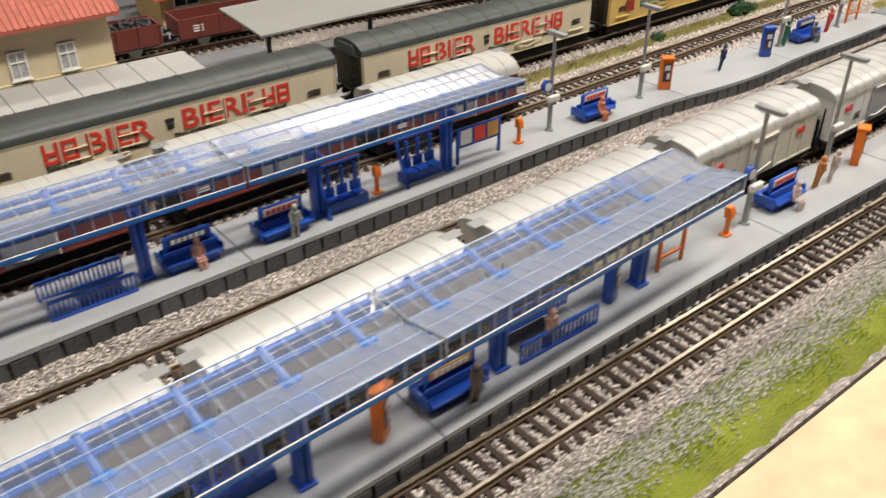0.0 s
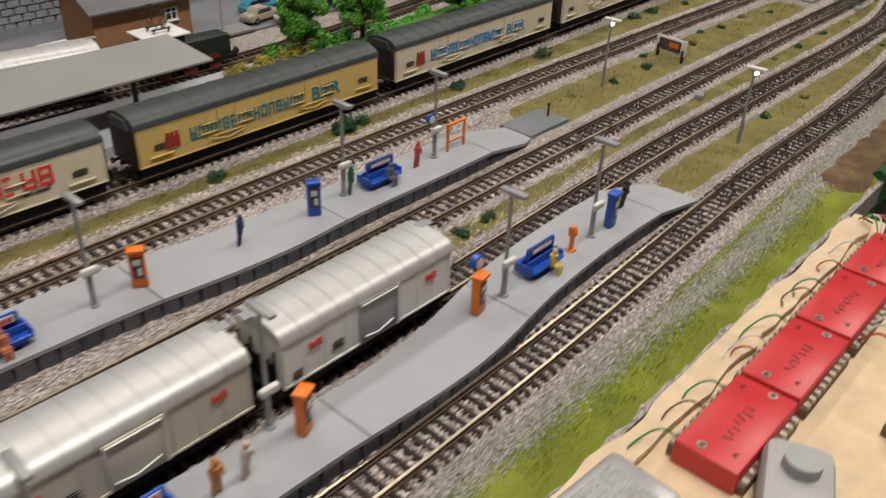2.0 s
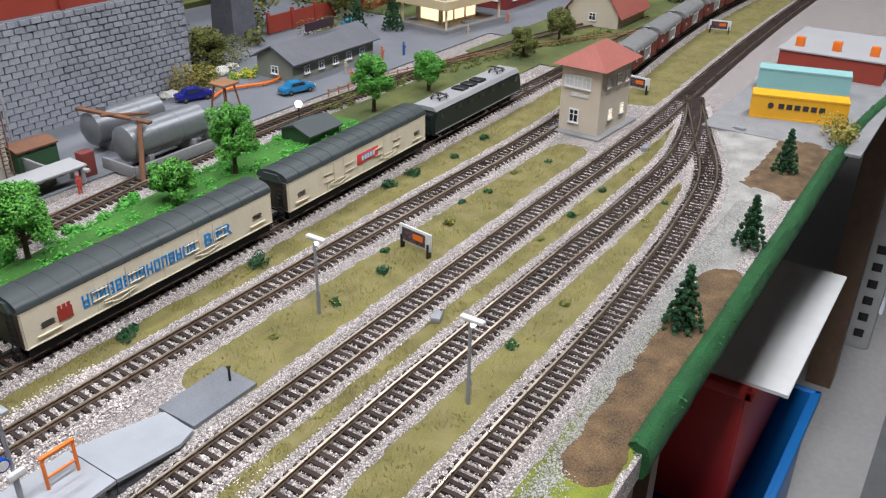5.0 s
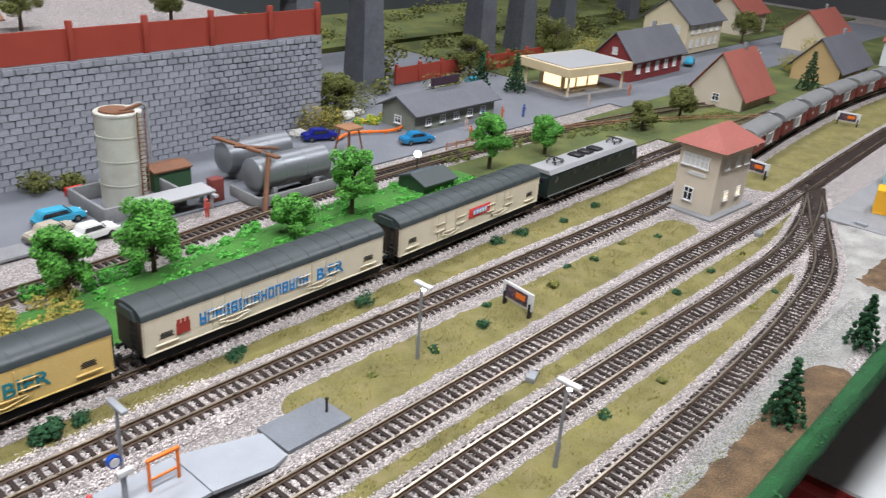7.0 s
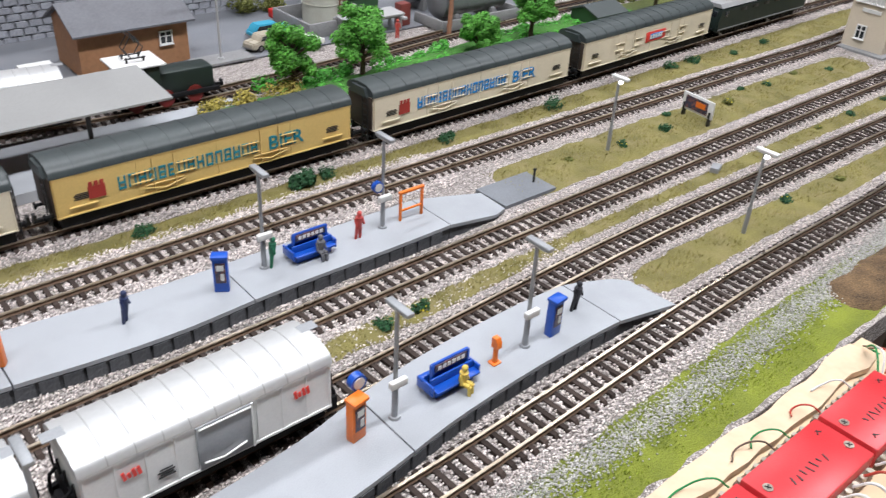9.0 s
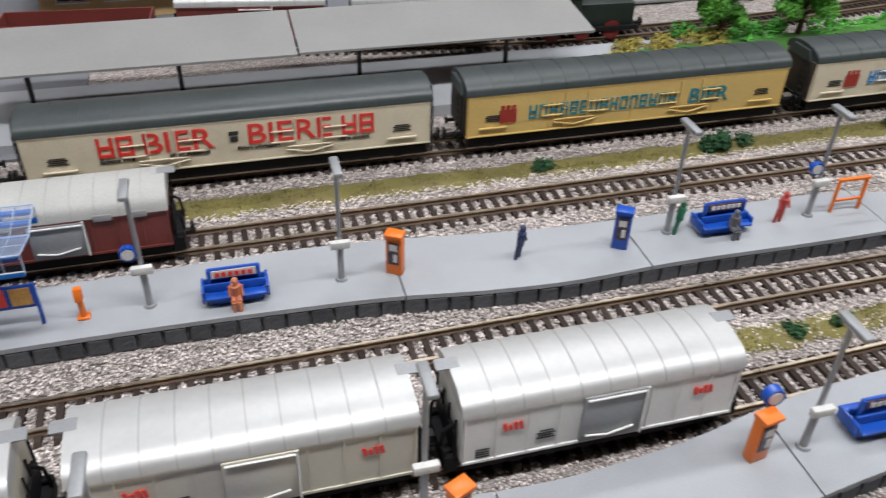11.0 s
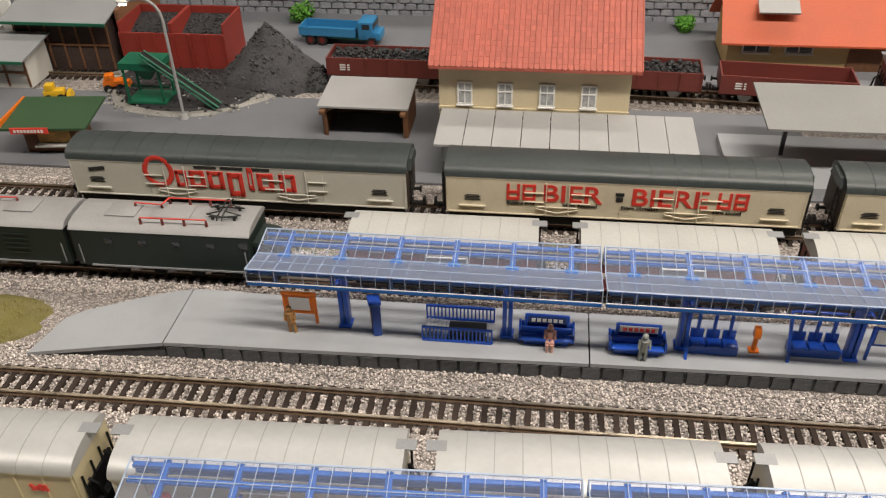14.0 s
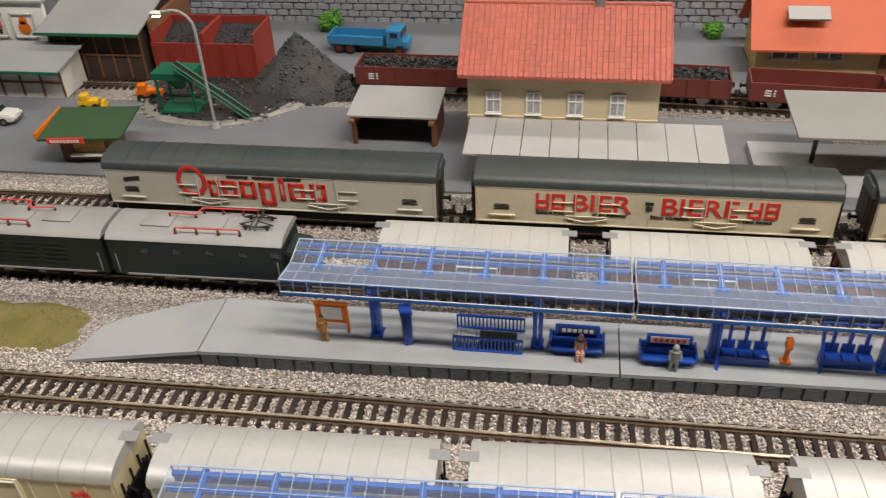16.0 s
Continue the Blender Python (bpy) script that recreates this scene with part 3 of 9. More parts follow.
END_DARK = mat("dark_brown_wagon_end", (0.045, 0.032, 0.024), 0.7, var=0.3, blot=80, bump=0.1)


def beer_wagon(x0, x1, paint, label, deco, key="T1"):
    t = thing("beer_wagon", on_track(key, (x0 + x1) / 2), label, "wagon", "long covered wagons of the beer train")
    L, W, z0, z1 = (x1 - x0) / 2 - 0.001, 0.034, 0.0165, 0.0445
    bm = bmesh.new()
    prism(bm, [(-W / 2, z0), (W / 2, z0), (W / 2 + 0.0004, z1), (-W / 2 - 0.0004, z1)], -L, L)
    bmesh.ops.bevel(bm, geom=[e for e in bm.edges if abs(e.verts[0].co.z - e.verts[1].co.z) > 0.01], offset=0.0008, segments=2, affect="EDGES")
    body = part("body", bm, paint, t)
    bm = bmesh.new()
    for s in (-1, 1):
        y = s * (W / 2 + 0.0003)
        for z in (z0 + 0.0006, z1 - 0.0006):
            box(bm, (0, y, z), (2 * L, 0.0007, 0.0008))
        for x in (-L + 0.001, -0.0005, L - 0.001):
            box(bm, (x, y, (z0 + z1) / 2), (0.0008, 0.0007, z1 - z0))
        for x in (-L * 0.52, L * 0.52):
            box(bm, (x, y, (z0 + z1) / 2), (0.0005, 0.0006, z1 - z0))
    part("panel_frame", bm, paint, body)
    for c in (-0.36, 0.36):
        y, xc = -(W / 2 + 0.001), c * L
        bars = [((d, z0 + 0.001), (d, z1 - 0.002)) for d in (-0.0075, 0.0075)]
        bars += [((e * 0.009, z), (e * 0.022, z)) for z in (z0 + 0.011, z0 + 0.018) for e in (-1, 1)]
        bars += [((-0.014, z0 + 0.006), (0, z0 + 0.003)), ((0, z0 + 0.003), (0.014, z0 + 0.006)), ((-0.0135, z0 + 0.0075), (0.0135, z0 + 0.0075))]
        for (ua, za), (ub, zb) in bars:
            bm = bmesh.new()
            rod(bm, (xc + ua, y, za), (xc + ub, y, zb), 0.0005, n=6)
            part("door_bar", bm, paint, body)
        bm = bmesh.new()
        bbox(bm, (c * 2.35 * L, -(W / 2 + 0.0008), z0 + 0.0058), (0.018, 0.0014, 0.0013), 0.0004)
        part("handrail", bm, paint, body)
        bm = bmesh.new()
        for i in range(4):
            box(bm, (c * 2.35 * L, -(W / 2 + 0.0004), z0 + 0.0105 + i * 0.0012), (0.011 - 0.002 * (i % 2), 0.0003, 0.0005))
        part("small_print", bm, DARK_PAINT, body, soft=False)
    bm = bmesh.new()
    prism(bm, arch(W + 0.0016, z1, 0.0088), -L - 0.0008, L + 0.0008)
    roof = part("roof", bm, ROOF_SLATE, t)
    bm = bmesh.new()
    for i in range(1, 14):
        x = -L + 2 * L * i / 14
        prism(bm, arch(W + 0.0022, z1, 0.0091), x - 0.0003, x + 0.0003)
    part("roof_rib", bm, ROOF_SLATE, roof)
    for ex in (-1, 1):
        bm = bmesh.new()
        bbox(bm, (ex * (L + 0.0004), 0, (z0 + z1) / 2), (0.0012, W - 0.003, z1 - z0 - 0.002), 0.0003)
        part("end_wall", bm, END_DARK, t)
        bm = bmesh.new()
        prism(bm, [(-0.012, z1 - 0.001), (0.012, z1 - 0.001), (0.008, z1 + 0.006), (-0.008, z1 + 0.006)], ex * (L + 0.0008), ex * (L + 0.003))
        part("roof_end_vent", bm, ROOF_SLATE, roof)
        bm = bmesh.new()
        for s in (-0.0035, 0.0035):
            rod(bm, (ex * (L + 0.0025), -0.009 + s, 0.008), (ex * (L + 0.0025), -0.009 + s, z1), 0.0005, n=6)
        for i in range(7):
            rod(bm, (ex * (L + 0.0025), -0.0125, 0.011 + 0.0045 * i), (ex * (L + 0.0025), -0.0055, 0.011 + 0.0045 * i), 0.0004, n=6)
        part("ladder", bm, BLACK, t)
    bm = bmesh.new()
    box(bm, (0, 0, 0.0155), (2 * L - 0.002, 0.029, 0.003))
    for s in (-1, 1):
        # solebar deepened into a black skirt, for the shadow under the wagon
        box(bm, (0, s * 0.0145, 0.0128), (2 * L - 0.004, 0.0018, 0.0076))
        rod(bm, (-L * 0.45, s * 0.011, 0.014), (-L * 0.2, s * 0.011, 0.0075), 0.0008, n=6)
        rod(bm, (L * 0.45, s * 0.011, 0.014), (L * 0.2, s * 0.011, 0.0075), 0.0008, n=6)
        rod(bm, (-L * 0.2, s * 0.011, 0.0075), (L * 0.2, s * 0.011, 0.0075), 0.0008, n=6)
    box(bm, (0.01, 0, 0.0105), (0.026, 0.016, 0.007))
    part("underframe", bm, UNDER, t)
    bogie(t, -L * 0.74)
    bogie(t, L * 0.74)
    buffers(t, L)
    y = -(W / 2 + 0.0005)
    if deco == "ex":
        letter_blocks(body, y, 0.0345, -0.0765, -0.0555, 0.0125, 2, RED_PAINT, wide=0.84)
        lettering("BIER", 0.0138, RED_PAINT, body, face(-0.0318, y, 0.0345), fit=(0.0385, 0.0128), bold=0.015)
        lettering("BIERE", 0.0138, RED_PAINT, body, face(0.0308, y, 0.0345), fit=(0.0485, 0.0128), bold=0.015)
        letter_blocks(body, y, 0.0345, 0.06, 0.081, 0.0125, 2, RED_PAINT, wide=0.84)
        for tx, xx in (("Echtes Bier", -0.066), ("ohne Alkohol", -0.027), ("Bière véritable", 0.012), ("sans alcool", 0.068)):
            lettering(tx, 0.0036, DARK_PAINT, body, face(xx, y, 0.0258), depth=0.0001, squeeze=1.15, name="small_lettering")
        bm = bmesh.new()
        bbox(bm, (-0.0015, y, 0.0322), (0.0045, 0.0006, 0.0035), 0.0004)
        box(bm, (-0.0015, y, 0.036), (0.0055, 0.0006, 0.0025))
        part("crest", bm, DARK_PAINT, body)
    elif deco in ("blue", "teal"):
        pm = BLUE_PAINT if deco == "blue" else TEAL_PAINT
        step = 0.103 / 15
        for i in range(15):
            bm = bmesh.new()
            glyph(bm, -0.072 + step * (i + 0.5), y, 0.0308, step * 0.74, 0.0094, i * 7 + 2)
            part("emblem_shape", bm, pm, body, soft=False)
        lettering("BIER", 0.0108, pm, body, face(0.0545, y, 0.0308), fit=(0.029, 0.0104), bold=0.015)
        bm = bmesh.new()
        box(bm, (-0.085, y, 0.0295), (0.011, 0.0006, 0.0085))
        for d in (-0.0036, 0, 0.0036):
            box(bm, (-0.085 + d, y, 0.0352), (0.0024, 0.0006, 0.0035))
        part("castle_crest", bm, CREST_RED, body)
    elif deco == "orange":
        ring = [(0.0095 * math.cos(6.2832 * i / 28), 0.0108 * math.sin(6.2832 * i / 28)) for i in range(28)]
        bm = bmesh.new()
        for (ua, va), (ub, vb) in zip(ring, ring[1:] + ring[:1]):
            rod(bm, (-0.0545 + ua, y, 0.0375 + va), (-0.0545 + ub, y, 0.0375 + vb), 0.0019, n=6)
        for v in bm.verts:
            v.co.y = y + (v.co.y - y) * 0.2
        part("emblem_ring", bm, RED_PAINT, body)
        for x, wv, zc, hv in ((-0.0385, 0.008, 0.0325, 0.0135), (-0.027, 0.011, 0.0325, 0.014), (-0.0135, 0.0115, 0.0325, 0.014), (0.0005, 0.011, 0.0295, 0.019), (0.0115, 0.004, 0.0345, 0.0185), (0.022, 0.0115, 0.0325, 0.014), (0.0375, 0.0115, 0.0325, 0.014)):
            bm = bmesh.new()
            for s_ in (-1, 1):
                bbox(bm, (x + s_ * wv * 0.36, y, zc), (wv * 0.3, 0.0006, hv), 0.0002)
            bbox(bm, (x, y, zc + hv * 0.38), (wv, 0.0006, hv * 0.22), 0.0004)
            bbox(bm, (x, y, zc - hv * 0.38), (wv, 0.0006, hv * 0.22), 0.0004)
            part("emblem_shape", bm, RED_PAINT, body)
        bm = bmesh.new()
        for i in range(3):
            box(bm, (-0.02 + 0.019 * i, y, 0.0425), (0.016, 0.0005, 0.0022))
        box(bm, (-0.1, y, 0.0375), (0.012, 0.0005, 0.0028), ry=-8)
        part("print_bar", bm, DARK_PAINT, body, soft=False)
    elif deco == "oval":
        for r, m_ in ((0.0, RED_PAINT), (0.0016, BLUE_PAINT)):
            bm = bmesh.new()
            bbox(bm, (0.006, y - r * 0.2, 0.0325), (0.034 - 8 * r, 0.0006, 0.0105 - 3 * r), 0.0045)
            part("emblem_oval", bm, m_, body)
        bm = bmesh.new()
        for i in range(5):
            box(bm, (-0.003 + 0.0045 * i, y - 0.0007, 0.0325), (0.003, 0.0004, 0.0042))
        part("emblem_bar", bm, WHITE, body, soft=False)
    return t


beer_wagon(-0.589, -0.347, PALE, "long pale grey covered wagon with red word mark", "orange")
beer_wagon(-0.322, -0.087, CREAM, "long cream covered beer wagon with red lettering", "ex")
beer_wagon(-0.067, 0.165, CREAM, "long cream covered beer wagon with red lettering", "ex")
beer_wagon(0.186, 0.411, YELLOW_W, "long straw-yellow beer wagon with teal lettering", "teal")
beer_wagon(0.431, 0.665, CREAM, "long cream beer wagon with blue lettering", "blue")
beer_wagon(0.685, 0.908, CREAM, "long cream wagon with a red and blue oval emblem", "oval")


def short_wagon(name, key, x0, x1, paint, roof_paint, label, group, marks="red", rise=0.0075, z1=0.0415, ribs=9, shutters=False, door_paint=None):
    t = thing(name, on_track(key, (x0 + x1) / 2), label, "wagon", group)
    L, W, z0 = (x1 - x0) / 2 - 0.001, 0.034, 0.0155
    bm = bmesh.new()
    prism(bm, [(-W / 2, z0), (W / 2, z0), (W / 2, z1), (-W / 2, z1)], -L, L)
    bmesh.ops.bevel(bm, geom=[e for e in bm.edges if abs(e.verts[0].co.z - e.verts[1].co.z) > 0.01], offset=0.0009, segments=2, affect="EDGES")
    body = part("body", bm, paint, t)
    bm = bmesh.new()
    for s in (-1, 1):
        y = s * (W / 2 + 0.0002)
        for i in range(ribs + 1):
            x = -L * 0.985 + 2 * L * 0.985 * i / ribs
            box(bm, (x, y, (z0 + z1) / 2), (0.0009, 0.0007, z1 - z0))
        box(bm, (0, y, z0 + 0.0005), (2 * L, 0.0009, 0.0012))
        box(bm, (0, y, z1 - 0.0005), (2 * L, 0.0012, 0.0012))
    part("side_rib", bm, paint, body)
    for s in (-1, 1):
        bm = bmesh.new()
        bbox(bm, (0.003, s * (W / 2 + 0.0007), (z0 + z1) / 2), (0.026, 0.0014, z1 - z0 - 0.002), 0.0003)
        door = part("door", bm, door_paint or (GREY_METAL if shutters else paint), t)
        bm = bmesh.new()
        y = s * (W / 2 + 0.002)
        rod(bm, (-0.009, y, z1 - 0.002), (0.015, y, z1 - 0.002), 0.0005, n=6)
        rod(bm, (-0.008, y, z0 + 0.005), (0.001, y, z0 + 0.0035), 0.0005, n=6)
        rod(bm, (0.001, y, z0 + 0.0035), (0.012, y, z0 + 0.006), 0.0005, n=6)
        rod(bm, (0.0155, y, z0 + 0.001), (0.0155, y, z1), 0.0005, n=6)
        part("handle", bm, WHITE, door)
    if marks == "red":
        for x in (-L * 0.66, L * 0.72):
            for i in range(4):
                bm = bmesh.new()
                box(bm, (x - 0.0032 + 0.0021 * i, -(W / 2 + 0.0006), 0.0325 - 0.0004 * (i == 1)), (0.0015, 0.0005, 0.0042 if i in (0, 2, 3) else 0.0026), ry=-10)
                part("emblem_bar", bm, RED_PAINT, body, soft=False)
        bm = bmesh.new()
        for i in range(4):
            box(bm, (-L * 0.42, -(W / 2 + 0.0005), 0.0225 + 0.0013 * i), (0.0075 - 0.002 * (i % 2), 0.0003, 0.0006))
            box(bm, (-L * 0.86, -(W / 2 + 0.0005), 0.0185 + 0.0013 * i), (0.0055, 0.0003, 0.0006))
        part("small_print", bm, DARK_PAINT, body, soft=False)
    if shutters:
        for x in (-L * 0.7, -L * 0.38, L * 0.45, L * 0.75):
            bm = bmesh.new()
            bbox(bm, (x, -(W / 2 + 0.0008), 0.0365), (0.0085, 0.0012, 0.0035), 0.0003)
            part("vent_shutter", bm, LOCO_ROOF, body)
        bm = bmesh.new()
        for i in range(3):
            box(bm, (-L * 0.8, -(W / 2 + 0.0007), 0.0245 + 0.0016 * i), (0.007, 0.0003, 0.0008))
        part("small_print", bm, WHITE, body, soft=False)
    bm = bmesh.new()
    prism(bm, arch(W + 0.0018, z1, rise), -L - 0.0006, L + 0.0006)
    roof = part("roof", bm, roof_paint, t)
    bm = bmesh.new()
    for i in range(1, 10):
        x = -L + 2 * L * i / 10
        prism(bm, arch(W + 0.0021, z1, rise + 0.0002), x - 0.00022, x + 0.00022)
    part("roof_seam", bm, SEAM, roof)
    for ex in (-1, 1):
        bm = bmesh.new()
        box(bm, (ex * (L + 0.001), 0.004, z1 + rise - 0.0003), (0.009, 0.006, 0.0006))
        part("walkway_plate", bm, GREY_METAL, roof)
        # black end platform and gear, also standing in for shadow between the wagons
        bm = bmesh.new()
        box(bm, (ex * (L + 0.0028), 0, 0.0125), (0.0056, 0.027, 0.0075))
        part("end_platform", bm, UNDER, t, soft=False)
        bm = bmesh.new()
        for y in (-0.009, 0.007):
            pipe(bm, [(ex * (L + 0.001), y, 0.03), (ex * (L + 0.005), y, 0.027), (ex * (L + 0.0058), y + 0.001, 0.018), (ex * (L + 0.004), y, 0.011)], 0.0008, 6)
        for y in (-0.013, -0.004, 0.004, 0.013):
            rod(bm, (ex * (L + 0.0015), y, 0.014), (ex * (L + 0.0015), y, 0.036), 0.0006, n=6)
        box(bm, (ex * (L + 0.0014), 0, 0.022), (0.0012, 0.022, 0.012))
        part("end_gear", bm, UNDER, t)
    bm = bmesh.new()
    box(bm, (0, 0, 0.0145), (2 * L - 0.002, 0.029, 0.0025))
    for s in (-1, 1):
        # deep black side skirt added to stand for shade below the body
        box(bm, (0, s * 0.0135, 0.0118), (2 * L - 0.004, 0.0015, 0.0068))
        for x in (-L * 0.58, L * 0.58):
            bbox(bm, (x, s * 0.0125, 0.0105), (0.006, 0.003, 0.006), 0.0006)
            box(bm, (x, s * 0.0128, 0.0135), (0.02, 0.0012, 0.0012))
    box(bm, (0, 0, 0.0095), (0.02, 0.014, 0.006))
    part("underframe", bm, UNDER, t)
    wheelset(t, -L * 0.58)
    wheelset(t, L * 0.58)
    buffers(t, L)
    return t


SEAM = mat("dull_roof_seam", (0.34, 0.34, 0.33), 0.6, bump=0)
GR4 = "silver-roofed wagons beside the front platform"
short_wagon("covered_wagon", "T4", 0.114, 0.2305, WHITE_W, ROOF_SILVER, "white covered wagon with silver roof and red mark", GR4, door_paint=GREY_METAL)
for a, b in ((-0.0205, 0.0995), (-0.157, -0.036), (-0.296, -0.173), (-0.437, -0.309)):
    short_wagon("covered_wagon", "T4", a, b, SILVER_W, ROOF_SILVER, "light grey covered wagon with silver roof", GR4)
short_wagon("covered_wagon", "T4", -0.576, -0.452, BEIGE_W, ROOF_SILVER, "beige covered wagon with silver roof", GR4)
GR2 = "oxide red wagons of the goods train"
GREY_ROOF = mat("wagon_roof_pale_grey", (0.42, 0.42, 0.4), 0.6, var=0.1, blot=30, bump=0.06)
for a, b in ((-0.372, -0.257), (-0.233, -0.12), (-0.1, 0.012)):
    short_wagon("goods_wagon", "T2", a, b, RED_BROWN, GREY_ROOF, "oxide red goods wagon with arched pale grey roof", GR2, marks="", rise=0.0105, z1=0.0365, shutters=True)
DARK_ROOF = mat("wagon_roof_dark_grey", (0.17, 0.17, 0.165), 0.65, var=0.15, bump=0.06)
for i in range(8):
    a = 1.3 + 0.132 * i
    short_wagon("goods_wagon", "T2", a, a + 0.115, RED_BROWN, DARK_ROOF, "oxide red goods wagon with dark grey roof, beyond the signal box", GR2, marks="", rise=0.0105, z1=0.0365, shutters=True)


def pantograph(parent, x, z, up=False, w=0.012):
    bm = bmesh.new()
    for s in (-1, 1):
        rod(bm, (x - 0.009, s * 0.0055, z + 0.002), (x + 0.009, s * 0.0055, z + 0.002), 0.0006, n=6)
        for e in (-1, 1):
            rod(bm, (x + e * 0.007, s * 0.0055, z - 0.001), (x + e * 0.007, s * 0.0055, z + 0.003), 0.001, n=8)
    h = 0.02 if up else 0.0055
    for e in (-1, 1):
        k = x + e * (0.011 if not up else 0.008)
        for s in (-1, 1):
            rod(bm, (x + e * 0.003, s * 0.005, z + 0.002), (k, s * 0.004, z + h * 0.5), 0.0005, n=6)
            rod(bm, (k, s * 0.004, z + h * 0.5), (x + e * 0.001, s * 0.004, z + h), 0.0005, n=6)
    for d in (-0.0015, 0.0015):
        pipe(bm, [(x + d, -w, z + h - 0.002), (x + d, -w * 0.75, z + h), (x + d, w * 0.75, z + h), (x + d, w, z + h - 0.002)], 0.0005)
    part("pantograph", bm, BLACK, parent)


def insulator_line(parent, pts, z):
    bm = bmesh.new()
    pipe(bm, [(x, y, z + 0.0045) for x, y in pts], 0.0005)
    part("roof_cable", bm, RED_PAINT, parent)
    bm = bmesh.new()
    for (xa, ya), (xb, yb) in zip(pts, pts[1:]):
        n = max(1, int(math.hypot(xb - xa, yb - ya) / 0.011))
        for i in range(n + 1):
            x, y = xa + (xb - xa) * i / n, ya + (yb - ya) * i / n
            rod(bm, (x, y, z), (x, y, z + 0.004), 0.0011, 0.0007, n=8)
    part("insulator", bm, RED_BROWN, parent)


def loco_half(t, x0, x1, hood, louvres):
    """One half of the articulated locomotive; hood: which end has the low nose."""
    W, z0, z1 = 0.034, 0.0135, 0.0395
    cx, L = (x0 + x1) / 2, (x1 - x0) / 2
    nose = 0.017
    a, b = (x0 + nose, x1) if hood < 0 else (x0, x1 - nose)
    bm = bmesh.new()
    prism(bm, [(-W / 2, z0), (W / 2, z0), (W / 2, z1), (W / 2 - 0.002, z1 + 0.002), (-W / 2 + 0.002, z1 + 0.002), (-W / 2, z1)], a, b)
    body = part("body", bm, GREEN_LOCO, t)
    bm = bmesh.new()
    nx = x0 if hood < 0 else x1
    inner = a if hood < 0 else b
    prism(bm, [(nx - hood * 0.002, z0), (inner, z0), (inner, 0.033), (nx - hood * 0.006, 0.031), (nx - hood * 0.002, 0.027)], -0.0125, 0.0125, "y")
    bmesh.ops.bevel(bm, geom=bm.edges[:], offset=0.0012, segments=2, affect="EDGES")
    part("nose", bm, GREEN_LOCO, t)
    bm = bmesh.new()
    prism(bm, [(-W / 2 - 0.0004, z1 + 0.0008), (W / 2 + 0.0004, z1 + 0.0008), (W / 2 - 0.003, z1 + 0.0042), (W / 2 - 0.01, z1 + 0.0056), (-W / 2 + 0.01, z1 + 0.0056), (-W / 2 + 0.003, z1 + 0.0042)], a - 0.001, b + 0.001)
    roof = part("roof", bm, LOCO_ROOF, t)
    zr = z1 + 0.0056
    bm = bmesh.new()
    bbox(bm, (cx - hood * 0.004, 0.0, zr + 0.0005), (0.026, 0.015, 0.0012), 0.0004)
    bbox(bm, (cx - hood * 0.036, 0.0, zr + 0.0005), (0.02, 0.015, 0.0012), 0.0004)
    part("roof_hatch", bm, LOCO_ROOF, roof)
    pantograph(roof, cx + hood * (L - nose - 0.018), zr)
    insulator_line(roof, [(cx + hood * 0.022, -0.012), (cx - hood * 0.02, -0.0125)], zr - 0.001)
    insulator_line(roof, [(cx + hood * 0.03, 0.011), (cx - hood * 0.01, 0.011), (cx - hood * 0.012, 0.003), (cx - hood * 0.03, 0.004)], zr - 0.001)
    bm = bmesh.new()
    bbox(bm, (inner - hood * 0.004, 0, 0.0335), (0.006, W + 0.0006, 0.006), 0.0005)
    part("cab_window", bm, WINDOW, body)
    if louvres:
        bm = bmesh.new()
        for i in range(5):
            for j in range(4):
                for s in (-1, 1):
                    x = cx - hood * 0.006 - 0.034 + 0.021 * j
                    box(bm, (x, s * (W / 2 + 0.0003), 0.0205 + 0.0036 * i), (0.0165, 0.0009, 0.0006))
        part("louvre", bm, GREEN_LOCO, body)
    else:
        for j in range(4):
            for s in (-1, 1):
                bm = bmesh.new()
                bbox(bm, (cx - hood * 0.006 - 0.036 + 0.022 * j, s * (W / 2 + 0.0002), 0.033), (0.0055, 0.0008, 0.0042), 0.0005)
                part("side_window", bm, WINDOW, body)
    bm = bmesh.new()
    for s in (-1, 1):
        for x in (a + 0.004, b - 0.003):
            rod(bm, (x, s * (W / 2 + 0.0012), 0.016), (x, s * (W / 2 + 0.0012), 0.03), 0.0004, n=6)
        box(bm, (cx, s * (W / 2 + 0.0004), z0 + 0.0006), (b - a, 0.0012, 0.001))
    part("handrail", bm, GREY_METAL, body)
    bm = bmesh.new()
    box(bm, (cx, 0, 0.0118), (2 * L - 0.004, 0.028, 0.0034))
    for s in (-1, 1):
        for k in range(4):
            box(bm, (cx - 0.04 + 0.025 * k, s * 0.0128, 0.0095), (0.008, 0.002, 0.005))
    bbox(bm, (nx - hood * 0.004, 0, 0.011), (0.005, 0.029, 0.007), 0.0008)
    part("underframe", bm, UNDER, t)
    for k in range(4):
        wheelset(t, cx + hood * 0.0 - 0.034 + 0.0235 * k, 0.0078)
    wheelset(t, nx - hood * 0.015, 0.0056)
    bm = bmesh.new()
    for s in (-0.009, 0.009):
        rod(bm, (nx, s, 0.0205), (nx + hood * 0.0015, s, 0.0205), 0.0017, n=12)
    part("headlamp", bm, WHITE, t)
    for s in (-1, 1):
        bm = bmesh.new()
        rod(bm, (nx - hood * 0.002, s * 0.01, 0.0165), (nx + hood * 0.004, s * 0.01, 0.0165), 0.0013, n=10)
